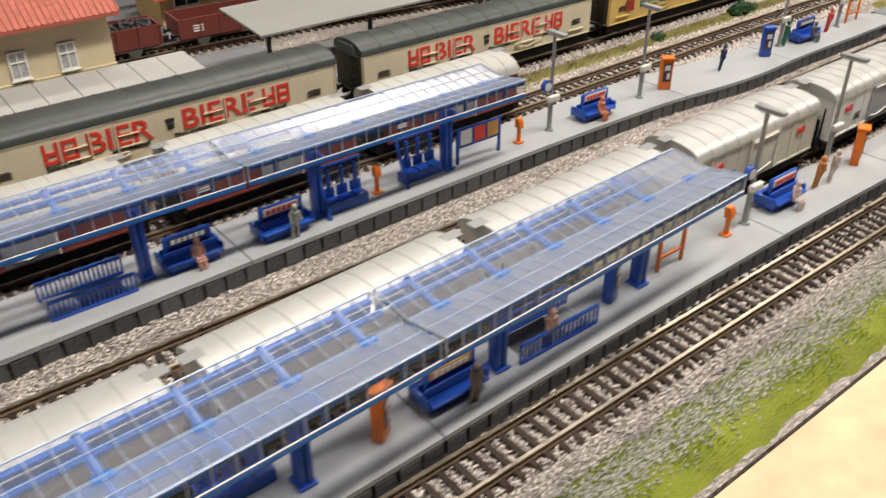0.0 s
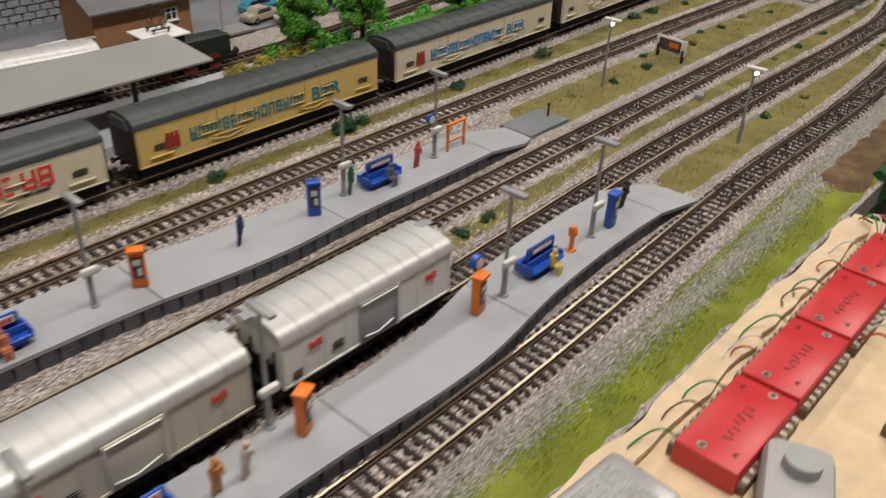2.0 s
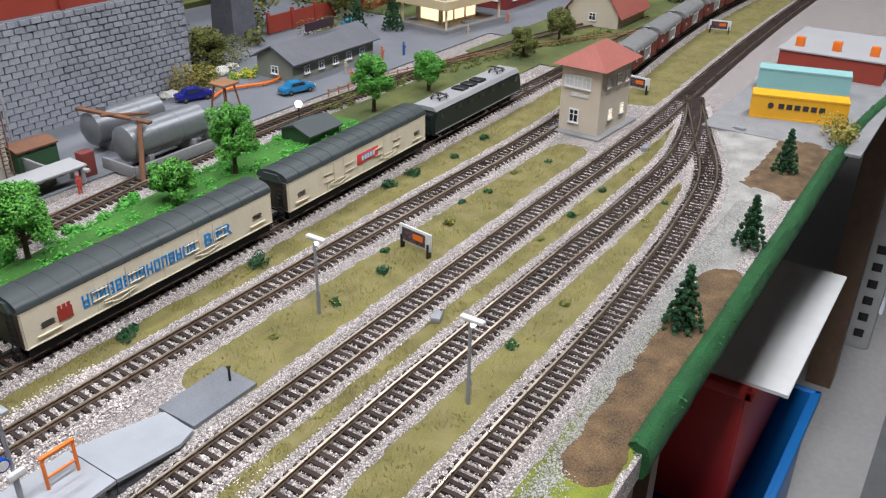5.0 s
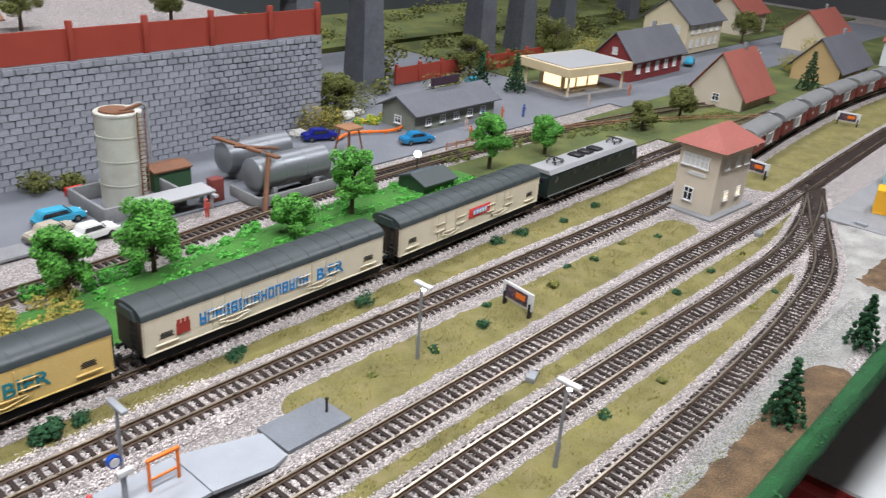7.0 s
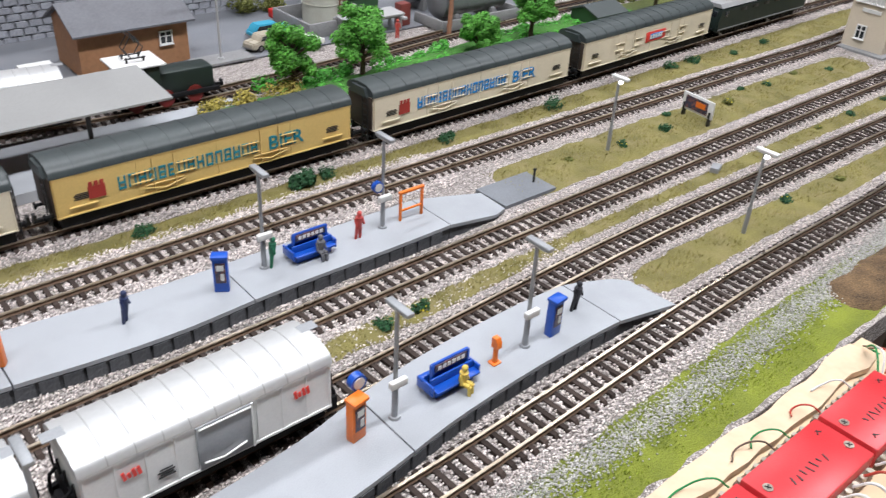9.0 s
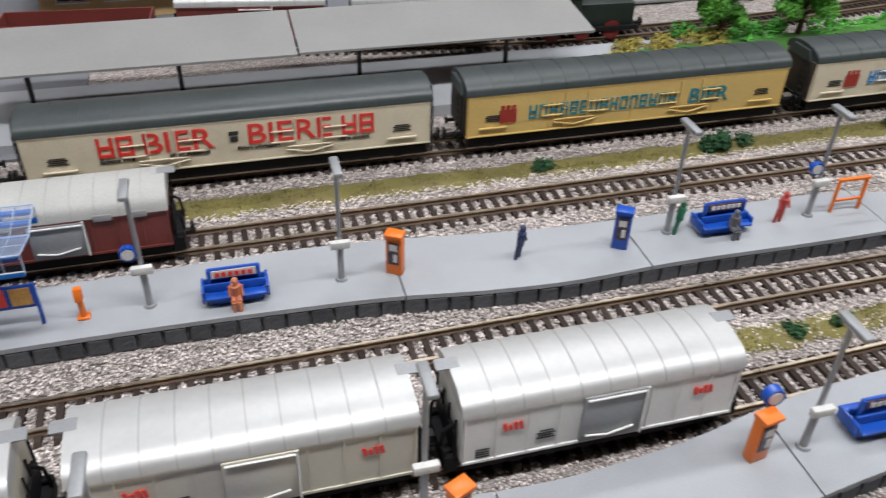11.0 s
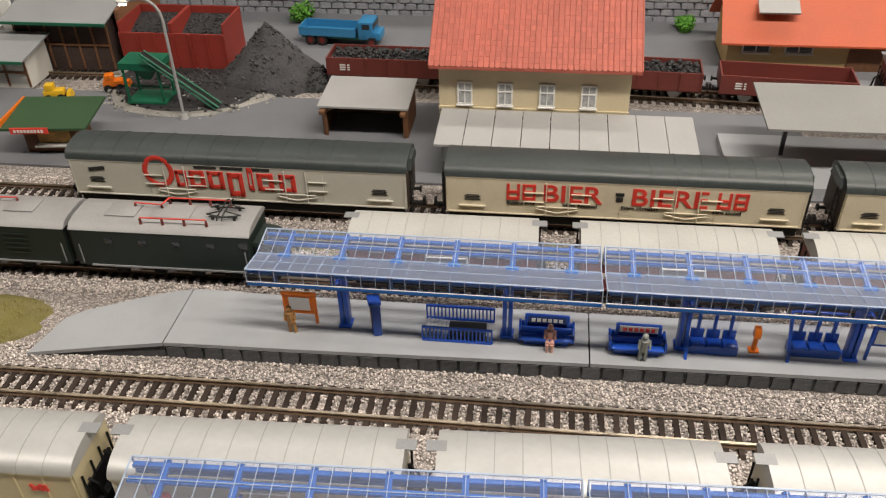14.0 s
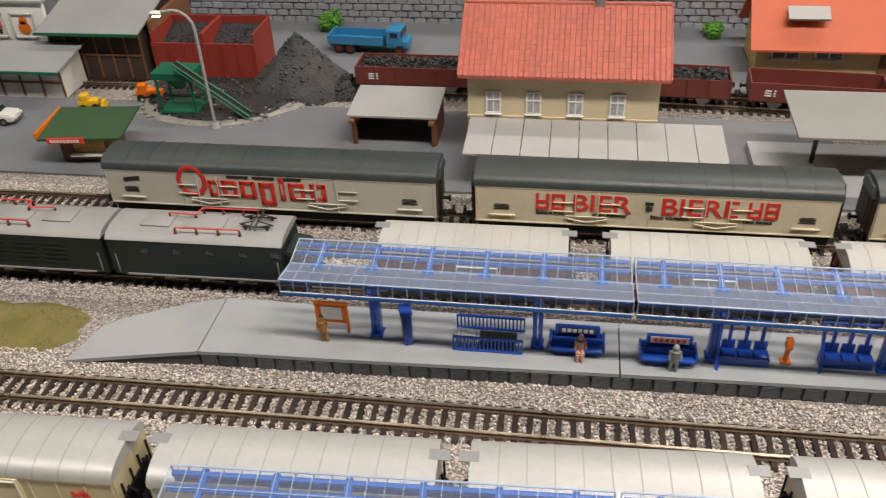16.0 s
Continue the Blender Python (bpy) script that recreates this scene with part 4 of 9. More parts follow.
        rod(bm, (nx + hood * 0.004, s * 0.01, 0.0165), (nx + hood * 0.005, s * 0.01, 0.0165), 0.003, 0.0025, n=16)
        part("buffer", bm, UNDER, t)


loco = thing("electric_locomotive", on_track("T2", -0.55), "dark green articulated electric locomotive with silver roof", "locomotive")
loco_half(loco, -0.14, -0.0025, -1, True)
loco_half(loco, 0.0025, 0.134, 1, False)
bm = bmesh.new()
bbox(bm, (0, 0, 0.026), (0.006, 0.028, 0.026), 0.0008)
part("gangway", bm, BLACK, loco)

# six-axle locomotive at the head of the beer train
loco2 = thing("electric_locomotive", on_track("T1", 1.026), "dark green six-axle electric locomotive coupled to the beer train", "locomotive")
bm = bmesh.new()
prism(bm, [(-0.1, 0.0135), (0.1, 0.0135), (0.102, 0.026), (0.096, 0.041), (-0.096, 0.041), (-0.102, 0.026)], -0.017, 0.017, "y")
bmesh.ops.bevel(bm, geom=bm.edges[:], offset=0.002, segments=2, affect="EDGES")
body = part("body", bm, GREEN_LOCO, loco2)
bm = bmesh.new()
prism(bm, [(-0.0165, 0.0405), (0.0165, 0.0405), (0.013, 0.0448), (-0.013, 0.0448)], -0.096, 0.096)
roof = part("roof", bm, LOCO_ROOF, loco2)
for x in (-0.065, 0.065):
    pantograph(roof, x, 0.0455)
for x in (-0.02, 0.0, 0.02):
    bm = bmesh.new()
    bbox(bm, (x, 0, 0.0458), (0.014, 0.016, 0.003), 0.0006)
    part("roof_box", bm, BLACK, roof)
for ex in (-1, 1):
    for s in (-1, 1):
        bm = bmesh.new()
        bbox(bm, (ex * 0.0985, s * 0.0075, 0.0335), (0.0032, 0.011, 0.0075), 0.0006)
        part("windscreen", bm, WINDOW, body)
    bm = bmesh.new()
    for s in (-1, 1):
        bbox(bm, (ex * 0.085, s * 0.0171, 0.0335), (0.007, 0.001, 0.0065), 0.0005)
    part("cab_window", bm, WINDOW, body)
    bogie(loco2, ex * 0.066)
    bogie(loco2, ex * 0.04)
for j in range(5):
    for s in (-1, 1):
        bm = bmesh.new()
        bbox(bm, (-0.05 + 0.025 * j, s * 0.0171, 0.035), (0.012, 0.0008, 0.004), 0.0004)
        part("side_grille", bm, BLACK, body)
bm = bmesh.new()
for s in (-1, 1):
    box(bm, (0, s * 0.0172, 0.0165), (0.196, 0.0006, 0.0009))
part("trim_strip", bm, GREY_METAL, body)
buffers(loco2, 0.1)

# small shunter in the siding
RED_WHEEL = mat("red_wheel_paint", (0.14, 0.014, 0.012), 0.5)
sh = thing("shunting_locomotive", on_track("T0", 0.325), "small dark green shunting locomotive with large pantograph", "locomotive")
bm = bmesh.new()
bbox(bm, (-0.012, 0, 0.028), (0.032, 0.032, 0.03), 0.001)
bbox(bm, (0.028, 0, 0.024), (0.05, 0.022, 0.02), 0.0025)
part("body", bm, GREEN_LOCO, sh)
bm = bmesh.new()
bbox(bm, (-0.012, 0, 0.0445), (0.042, 0.037, 0.002), 0.0008)
roof = part("roof", bm, WHITE, sh)
pantograph(roof, -0.012, 0.047, up=True, w=0.015)
bm = bmesh.new()
bbox(bm, (0.01, 0, 0.0135), (0.094, 0.027, 0.004), 0.0008)
part("underframe", bm, UNDER, sh)
for x in (-0.018, 0.008, 0.034):
    bm = bmesh.new()
    for s in (-1, 1):
        rod(bm, (x, s * 0.0095, 0.012), (x, s * 0.012, 0.012), 0.0075, n=20)
    part("wheel", bm, RED_WHEEL, sh)
buffers(sh, 0.054)


# ---- platform canopies ----
def canopy(x, y, rz, length, label):
    """A clear plastic platform roof on blue beams: two slopes fall to a valley, with a glazed skirt below each eave."""
    t = thing("platform_canopy", pose(x, y, 0.012, 0, 0, rz), label, "canopy", "glazed platform canopies")
    L, d = length / 2 - 0.0006, 0.02
    valley, front, back, foot = 0.0452, 0.0492, 0.0482, 0.0404
    bays, panes = 6, 24
    for sd, top in ((-1, front), (1, back)):
        bm = bmesh.new()
        prism(bm, [(0.0, valley), (d * sd, top), (d * sd, top + 0.0006), (0.0, valley + 0.0006)], -L, L)
        g = part("glazing", bm, GLAZE_FRONT if sd < 0 else GLAZE, t, "clear plastic roof glazing", soft=False)
        rise = (top - valley) / d
        for i in range(panes + 1):
            u = -L + 2 * L * i / panes
            bm = bmesh.new()
            prism(bm, [(0.0, valley + 0.0006), (d * sd, top + 0.0006), (d * sd, top + 0.001), (0.0, valley + 0.001)], u - 0.00013, u + 0.00013)
            part("glazing_bar", bm, RIB_LIGHT, g, soft=False)
        for f in (0.02, 0.5, 0.99):
            bm = bmesh.new()
            box(bm, (0, sd * d * f, valley + (top - valley) * f + 0.0008), (2 * L, 0.00026, 0.0004))
            part("glazing_bar", bm, RIB_LIGHT, g, soft=False)
        # blue beams that run along under the glazing
        for f, w in ((0.9, 0.0024), (0.55, 0.0028)) if sd > 0 else ((0.48, 0.0018), (0.94, 0.0022)):
            bm = bmesh.new()
            bbox(bm, (0, sd * d * f, valley + (top - valley) * f - 0.0015), (2 * L - 0.002, w, 0.0018), 0.0002)
            part("purlin", bm, BLUE_ROOF, t)
        # skirt with its bars and the blue eave beam below it
        bm = bmesh.new()
        box(bm, (0, sd * d, (foot + top) / 2), (2 * L, 0.0005, top - foot))
        k = part("skirt_glazing", bm, GLAZE_CLEAR, t, soft=False)
        for i in range(panes + 1):
            bm = bmesh.new()
            box(bm, (-L + 2 * L * i / panes, sd * (d + 0.0002), (foot + top) / 2), (0.0003, 0.0006, top - foot))
            part("skirt_bar", bm, RIB_LIGHT, k, soft=False)
        bm = bmesh.new()
        bbox(bm, (0, sd * d, foot), (2 * L, 0.0016, 0.0026), 0.0005)
        e = part("eave_beam", bm, BLUE_ROOF, t)
        # white line drawn in as the highlight on top of the eave beam
        bm = bmesh.new()
        rod(bm, (-L, sd * (d + 0.0005), foot + 0.0014), (L, sd * (d + 0.0005), foot + 0.0014), 0.0003, n=6)
        part("drip_edge", bm, WHITE, e)
        bm = bmesh.new()
        rod(bm, (-L, sd * (d + 0.0003), top + 0.0007), (L, sd * (d + 0.0003), top + 0.0007), 0.00035, n=6)
        part("edge_trim", bm, RIB_LIGHT, t)
    for i in range(bays):
        u = -L + 2 * L * (i + 0.5) / bays
        bm = bmesh.new()
        prism(bm, [(-d, front - 0.0022), (0, valley - 0.0024), (d, back - 0.0022), (d, back - 0.0004), (0, valley - 0.0004), (-d, front - 0.0004)], u - 0.0014, u + 0.0014)
        r = part("rib", bm, BLUE_ROOF, t, soft=False)
        for sd, top in ((-1, front), (1, back)):
            bm = bmesh.new()
            box(bm, (u, sd * (d - 0.0008), (foot + top) / 2), (0.0024, 0.0008, top - foot))
            part("hanger", bm, BLUE_ROOF, r, soft=False)
        bm = bmesh.new()
        bbox(bm, (u, 0, valley + 0.0006), (0.007, 0.0035, 0.0006), 0.0003)
        part("rib_plate", bm, BLUE_ROOF, r)
    bm = bmesh.new()
    box(bm, (0, 0, valley - 0.0016), (2 * L - 0.002, 0.003, 0.0018))
    part("valley_beam", bm, BLUE_ROOF, t, soft=False)
    for e in (-1, 1):
        bm = bmesh.new()
        for sd, top in ((-1, front), (1, back)):
            rod(bm, (e * L, 0, valley + 0.0006), (e * L, sd * d, top + 0.0006), 0.00035, n=6)
            rod(bm, (e * L, sd * d, top + 0.0006), (e * L, sd * d, foot), 0.00035, n=6)
        part("end_trim", bm, RIB_LIGHT, t)
    return t


def pillar(x, y):
    t = thing("canopy_pillar", pose(x, y, 0.012), "blue plastic canopy pillar standing on the platform", "pillar", "canopy pillars")
    bm = bmesh.new()
    bbox(bm, (-0.0016, 0, 0.019), (0.0024, 0.006, 0.038), 0.0004)
    bbox(bm, (0.0016, 0, 0.019), (0.0024, 0.006, 0.038), 0.0004)
    part("post", bm, BLUE, t)
    bm = bmesh.new()
    prism(bm, [(-0.012, 0.0385), (0.012, 0.0385), (0.003, 0.0325), (-0.003, 0.0325)], -0.0008, 0.0008)
    part("bracket", bm, BLUE, t)
    bm = bmesh.new()
    bbox(bm, (0, 0, 0.0006), (0.0075, 0.0085, 0.0012), 0.0003)
    part("foot", bm, BLUE, t)


RIB_LIGHT = mat("pale_glazing_bar", (0.36, 0.44, 0.58), 0.35, bump=0)
PAPER = mat("poster_paper", (0.6, 0.6, 0.58), 0.6, var=0.1, blot=200, bump=0)
SCREEN = mat("poster_dark", (0.03, 0.03, 0.06), 0.35, var=0.4, blot=220, bump=0, dirt=(0.3, 0.12, 0.08), dirt_amount=0.8)
TEAL_AD = mat("advert_navy", (0.015, 0.04, 0.16), 0.35, bump=0)
CREAM_AD = mat("advert_ochre", (0.5, 0.27, 0.07), 0.45, var=0.25, blot=200, bump=0)
for a, b in ((-0.413, -0.2225), (-0.2215, -0.0415)):
    canopy((a + b) / 2, 0.001, 0, b - a, "long clear roof on blue beams over the island platform")
for a, b in ((-0.419, -0.233), (-0.232, -0.0485)):
    canopy((a + b) / 2, -0.1515 + 0.0425 * ((a + b) / 2 + 0.05), 2.43, b - a, "long clear roof on blue beams over the front platform")
for x in (-0.365, -0.272, -0.176, -0.087):
    pillar(x, -0.001)
for x in (-0.094, -0.186, -0.28, -0.372):
    pillar(x, -0.1515 + 0.0425 * (x + 0.05))


# ---- platform furniture ----
def bench(x, y, rz, label, board, word=""):
    """Double bench: plinth, two seats and a raised advertising back."""
    t = thing("platform_bench", pose(x, y, 0.012, 0, 0, rz), label, "bench", "blue platform benches")
    for s in (-1, 1):
        bm = bmesh.new()
        bbox(bm, (0, s * 0.0055, 0.0058), (0.028, 0.0055, 0.0014), 0.0005)
        bbox(bm, (0, s * 0.0022, 0.0085), (0.028, 0.0012, 0.0045), 0.0004)
        part("seat", bm, BLUE, t)
    bm = bmesh.new()
    bbox(bm, (0, 0, 0.002), (0.025, 0.01, 0.004), 0.0006)
    part("plinth", bm, BLUE, t)
    for s in (-1, 1):
        bm = bmesh.new()
        bbox(bm, (s * 0.0115, 0, 0.0105), (0.0016, 0.0022, 0.014), 0.0004)
        bbox(bm, (s * 0.0148, 0, 0.006), (0.0014, 0.0125, 0.006), 0.0004)
        part("side_frame", bm, BLUE, t)
    bm = bmesh.new()
    bbox(bm, (0, 0, 0.0148), (0.0235, 0.0014, 0.0064), 0.0003)
    bk = part("advert_board", bm, BLUE, t)
    bm = bmesh.new()
    for s in (-1, 1):
        box(bm, (0, s * 0.0009, 0.0149), (0.0205, 0.0006, 0.0042))
    part("poster", bm, board, bk, soft=False)
    bm = bmesh.new()
    for i in range(6):
        box(bm, (-0.0075 + 0.003 * i, -0.0014, 0.0149), (0.0021, 0.0003, 0.0023))
    part("print_bar", bm, RED_PAINT if board == PAPER else WHITE, bk, soft=False)
    return t


bench(-0.25, -0.003, 0, "blue bench with dark advertising back on the platform", TEAL_AD)
bench(-0.2005, -0.006, 0, "blue bench with white and red advertising back", PAPER)
bench(0.0395, -0.002, 0, "blue bench with white advertising back, beside lamp posts", PAPER)
bench(0.297, -0.001, 0, "blue bench with dark advertising back near platform end", SCREEN)
bench(-0.212, -0.158, 0, "blue bench with ochre advertising back under the canopy", CREAM_AD)
bench(0.028, -0.15, 0, "blue bench with white advertising back on front platform", PAPER)
bench(0.287, -0.144, 0, "blue bench with dark advertising back on front platform", SCREEN)


def seat_row(x, y):
    t = thing("seat_shelter", pose(x, y, 0.012), "row of three blue seats in a glazed wind shelter", "seats", "sheltered seat rows")
    for i in (-1, 0, 1):
        bm = bmesh.new()
        bbox(bm, (i * 0.0085, -0.003, 0.007), (0.0072, 0.007, 0.0022), 0.0008)
        bbox(bm, (i * 0.0085, 0.001, 0.0105), (0.0072, 0.0016, 0.006), 0.0007)
        part("seat", bm, BLUE, t)
        bm = bmesh.new()
        bbox(bm, (i * 0.0085, 0.0005, 0.0175), (0.0018, 0.002, 0.014), 0.0004)
        part("post", bm, BLUE, t)
    bm = bmesh.new()
    bbox(bm, (0, -0.001, 0.003), (0.027, 0.008, 0.006), 0.0006)
    part("plinth", bm, BLUE, t)
    bm = bmesh.new()
    box(bm, (0, 0.003, 0.0185), (0.026, 0.0006, 0.013))
    part("glass_pane", bm, GLAZE, t, soft=False)
    bm = bmesh.new()
    bbox(bm, (0, 0.003, 0.0255), (0.028, 0.0016, 0.0014), 0.0004)
    part("top_rail", bm, BLUE, t)
    for s in (-1,):
        bm = bmesh.new()
        prism(bm, [(-0.01, 0), (-0.0085, 0), (0.003, 0.026), (0.001, 0.026)], s * 0.0145 - 0.0008, s * 0.0145 + 0.0008)
        part("brace", bm, BLUE, t)


seat_row(-0.16, -0.002)
seat_row(-0.106, 0.001)
seat_row(-0.3, -0.15)


def booth(x, y, rz, paint, label):
    t = thing("ticket_machine", pose(x, y, 0.012, 0, 0, rz), label, "ticket machine", "ticket machines on the platforms")
    bm = bmesh.new()
    bbox(bm, (0, 0, 0.0115), (0.0085, 0.005, 0.023), 0.0007)
    bbox(bm, (0, -0.0005, 0.0232), (0.0095, 0.0072, 0.0022), 0.0007)
    part("cabinet", bm, paint, t)
    bm = bmesh.new()
    box(bm, (0, -0.0026, 0.013), (0.0058, 0.0006, 0.013))
    pan = part("display_panel", bm, SCREEN, t, soft=False)
    bm = bmesh.new()
    box(bm, (0, -0.003, 0.0165), (0.004, 0.0004, 0.0035))
    box(bm, (0.001, -0.003, 0.0105), (0.002, 0.0004, 0.0045))
    part("sticker", bm, PAPER, pan, soft=False)


booth(0.117, -0.0, -32, ORANGE, "orange ticket machine with dark front panel")
booth(0.236, -0.005, -32, BLUE, "blue ticket machine with dark front panel")
booth(-0.346, -0.006, -70, BLUE, "blue ticket machine under the canopy")
booth(0.107, -0.151, 25, ORANGE, "orange ticket machine on the front platform")
booth(0.229, -0.147, 10, ORANGE, "orange ticket machine with a blue clock behind it")
booth(0.36, -0.146, 5, BLUE, "blue ticket machine near the front platform end")
booth(-0.114, -0.154, 20, BLUE, "blue ticket machine under the front canopy")
booth(-0.246, -0.16, 35, ORANGE, "orange ticket machine under the front canopy")


def stamp_post(x, y):
    t = thing("ticket_stamper", pose(x, y, 0.012), "small orange ticket stamping post with slanted head", "post", "orange stamping posts")
    bm = bmesh.new()
    bbox(bm, (0, 0, 0.0006), (0.0055, 0.0048, 0.0012), 0.0003)
    part("foot", bm, ORANGE, t)
    bm = bmesh.new()
    rod(bm, (0, 0, 0.001), (0, 0, 0.0125), 0.0014, n=10)
    part("post", bm, ORANGE, t)
    bm = bmesh.new()
    prism(bm, [(-0.0022, 0.0105), (0.002, 0.0105), (0.002, 0.0165), (-0.0008, 0.0165), (-0.0022, 0.014)], -0.0017, 0.0017)
    part("head", bm, ORANGE, t)


for x, y in ((-0.137, -0.001), (-0.029, -0.002), (-0.024, -0.153), (0.317, -0.146)):
    stamp_post(x, y)


def sign_frame(x0, x1, y, filled, label):
    t = thing("notice_board", pose((x0 + x1) / 2, y, 0.012), label, "notice board", "orange notice frames")
    w = (x1 - x0) / 2
    for s in (-1, 1):
        bm = bmesh.new()
        bbox(bm, (s * w, 0, 0.0105), (0.0017, 0.0017, 0.021), 0.0003)
        part("leg", bm, ORANGE, t)
    bm = bmesh.new()
    bbox(bm, (0, 0, 0.0208), (2 * w + 0.0025, 0.0024, 0.0018), 0.0004)
    part("top_rail", bm, ORANGE, t)
    bm = bmesh.new()
    bbox(bm, (0, 0, 0.0075), (2 * w, 0.0013, 0.0013), 0.0003)
    part("lower_rail", bm, ORANGE, t)
    if filled:
        bm = bmesh.new()
        bbox(bm, (0, 0, 0.014), (2 * w - 0.0015, 0.001, 0.012), 0.0002)
        b = part("board", bm, ORANGE, t)
        bm = bmesh.new()
        box(bm, (0, -0.0008, 0.0142), (2 * w - 0.006, 0.0005, 0.0088))
        part("poster", bm, PAPER, b, soft=False)


sign_frame(-0.4, -0.382, -0.002, True, "orange notice board with a pale poster")
sign_frame(0.3675, 0.3855, 0.0, False, "empty orange notice frame at the platform end")
sign_frame(-0.079, -0.061, -0.153, False, "empty orange notice frame on the front platform")


def advert_panel(x0, x1, y):
    t = thing("advert_panel", pose((x0 + x1) / 2, y, 0.012), "blue framed advertising panel with colourful posters", "advert panel")
    w = (x1 - x0) / 2
    for s in (-1, 1):
        bm = bmesh.new()
        bbox(bm, (s * w, 0, 0.0115), (0.0016, 0.0018, 0.023), 0.0003)
        part("leg", bm, BLUE, t)
    bm = bmesh.new()
    bbox(bm, (0, 0, 0.0165), (2 * w, 0.0012, 0.0125), 0.0003)
    b = part("board", bm, BLUE, t)
    for i, m_ in enumerate((PAPER, RED_PAINT, CREAM_AD)):
        bm = bmesh.new()
        box(bm, (-w * 0.64 + w * 0.64 * i, -0.0008, 0.0168), (w * 0.52, 0.0005, 0.0092))
        part("poster", bm, m_, b, soft=False)


advert_panel(-0.079, -0.046, -0.002)


def stairwell(x0, x1, y, flip=False):
    """Stair opening with barred blue railings on both long sides."""
    t = thing("stair_railing", pose((x0 + x1) / 2, y, 0.012), "blue barred railings round a stairway to the underpass", "railing", "stair railings")
    w = (x1 - x0) / 2
    for s in (-1, 1):
        bm = bmesh.new()
        for z in (0.0008, 0.0098):
            box(bm, (0, s * 0.0095, z), (2 * w, 0.0012, 0.0013))
        part("rail", bm, BLUE, t, soft=False)
        for i in range(19):
            bm = bmesh.new()
            box(bm, (-w + 2 * w * i / 18, s * 0.0095, 0.0053), (0.0008, 0.0008, 0.0096))
            part("baluster", bm, BLUE, t, soft=False)
    # no hole is cut: a flat black sheet gives the darkness of the well
    bm = bmesh.new()
    box(bm, ((w - 0.004) * (-1 if flip else 1) * 0.25, 0, 0.0003), (w * 1.2, 0.016, 0.0005))
    part("stair_opening", bm, BLACK, t, soft=False)
    for i in range(6):
        bm = bmesh.new()
        box(bm, ((-1 if flip else 1) * (-w * 0.35 - 0.0022 * i), 0, 0.0006 + 0.0002 * i), (0.0016, 0.016, 0.0006))
        part("step", bm, PLATFORM, t, soft=False)


stairwell(-0.319, -0.28, -0.001)
stairwell(-0.178, -0.132, -0.153, True)


def platform_lamp(x, y, z, clock=0, box_=True, lit=False, rz=0.0):
    t = thing("platform_lamp", pose(x, y, z, 0, 0, rz), "grey platform lamp post with flat twin head" + (" and blue clock" if clock else ""), "lamp", "platform lamp posts")
    h = 0.064
    bm = bmesh.new()
    rod(bm, (0, 0, 0), (0, 0, 0.0012), 0.003, 0.0026, n=14)
    part("foot", bm, GREY_METAL, t)
    bm = bmesh.new()
    rod(bm, (0, 0, 0.001), (0, 0, 0.022), 0.0016, n=10)
    rod(bm, (0, 0, 0.022), (0, 0, h), 0.0011, n=10)
    part("post", bm, GREY_METAL, t)
    bm = bmesh.new()
    bbox(bm, (0, -0.0015, h + 0.0006), (0.0042, 0.0165, 0.0024), 0.0008)
    hd = part("lamp_head", bm, WHITE if lit else GREY_METAL, t)
    bm = bmesh.new()
    box(bm, (0, -0.0015, h - 0.0009), (0.003, 0.0125, 0.0006))
    part("diffuser", bm, PAPER, hd, soft=False)
    if lit:
        bm = bmesh.new()
        ball(bm, (0, -0.002, h - 0.003), 0.0017, sub=2)
        part("bulb", bm, LIT, hd, "glowing white bulb")
    if box_:
        bm = bmesh.new()
        bbox(bm, (0, -0.0022, 0.0225), (0.0095, 0.003, 0.004), 0.0005)
        part("display_box", bm, PAPER, t)
    if clock:
        bm = bmesh.new()
        rod(bm, (-0.0045, -0.0015, 0.031), (-0.0045, 0.0015, 0.031), 0.0038, n=20)
        bbox(bm, (-0.002, 0, 0.031), (0.005, 0.0012, 0.0012), 0.0003)
        c = part("clock", bm, BLUE, t)
        bm = bmesh.new()
        rod(bm, (-0.0045, -0.0018, 0.031), (-0.0045, 0.0018, 0.031), 0.0028, n=20)
        part("clock_face", bm, PAPER, c)
    return t


LIT = glow("lamp_bulb_glow", (1.0, 0.95, 0.85), 9.0)
for x, y, c in ((0.0, 0.0, 1), (0.09, 0.0, 0), (0.267, 0.002, 0), (0.353, 0.0, 1), (-0.006, -0.152, 1), (0.098, -0.138, 0), (0.251, -0.147, 0), (0.34, -0.145, 0)):
    platform_lamp(x, y, 0.012, c)
platform_lamp(0.593, 0.01, 0.0, 0, False, True)
platform_lamp(0.566, -0.137, 0.0, 0, False, True)
# blue clock on its own post behind the machine
t = thing("platform_clock", pose(0.2335, -0.141, 0.012), "blue round platform clock on a short post", "clock")
bm = bmesh.new(); rod(bm, (0, 0, 0), (0, 0, 0.024), 0.001, n=8); part("post", bm, GREY_METAL, t)
bm = bmesh.new(); rod(bm, (0, -0.002, 0.027), (0, 0.002, 0.027), 0.0042, n=20); part("case", bm, BLUE, t)
bm = bmesh.new(); rod(bm, (0, -0.0023, 0.027), (0, 0.0023, 0.027), 0.003, n=20); part("dial", bm, PAPER, t)


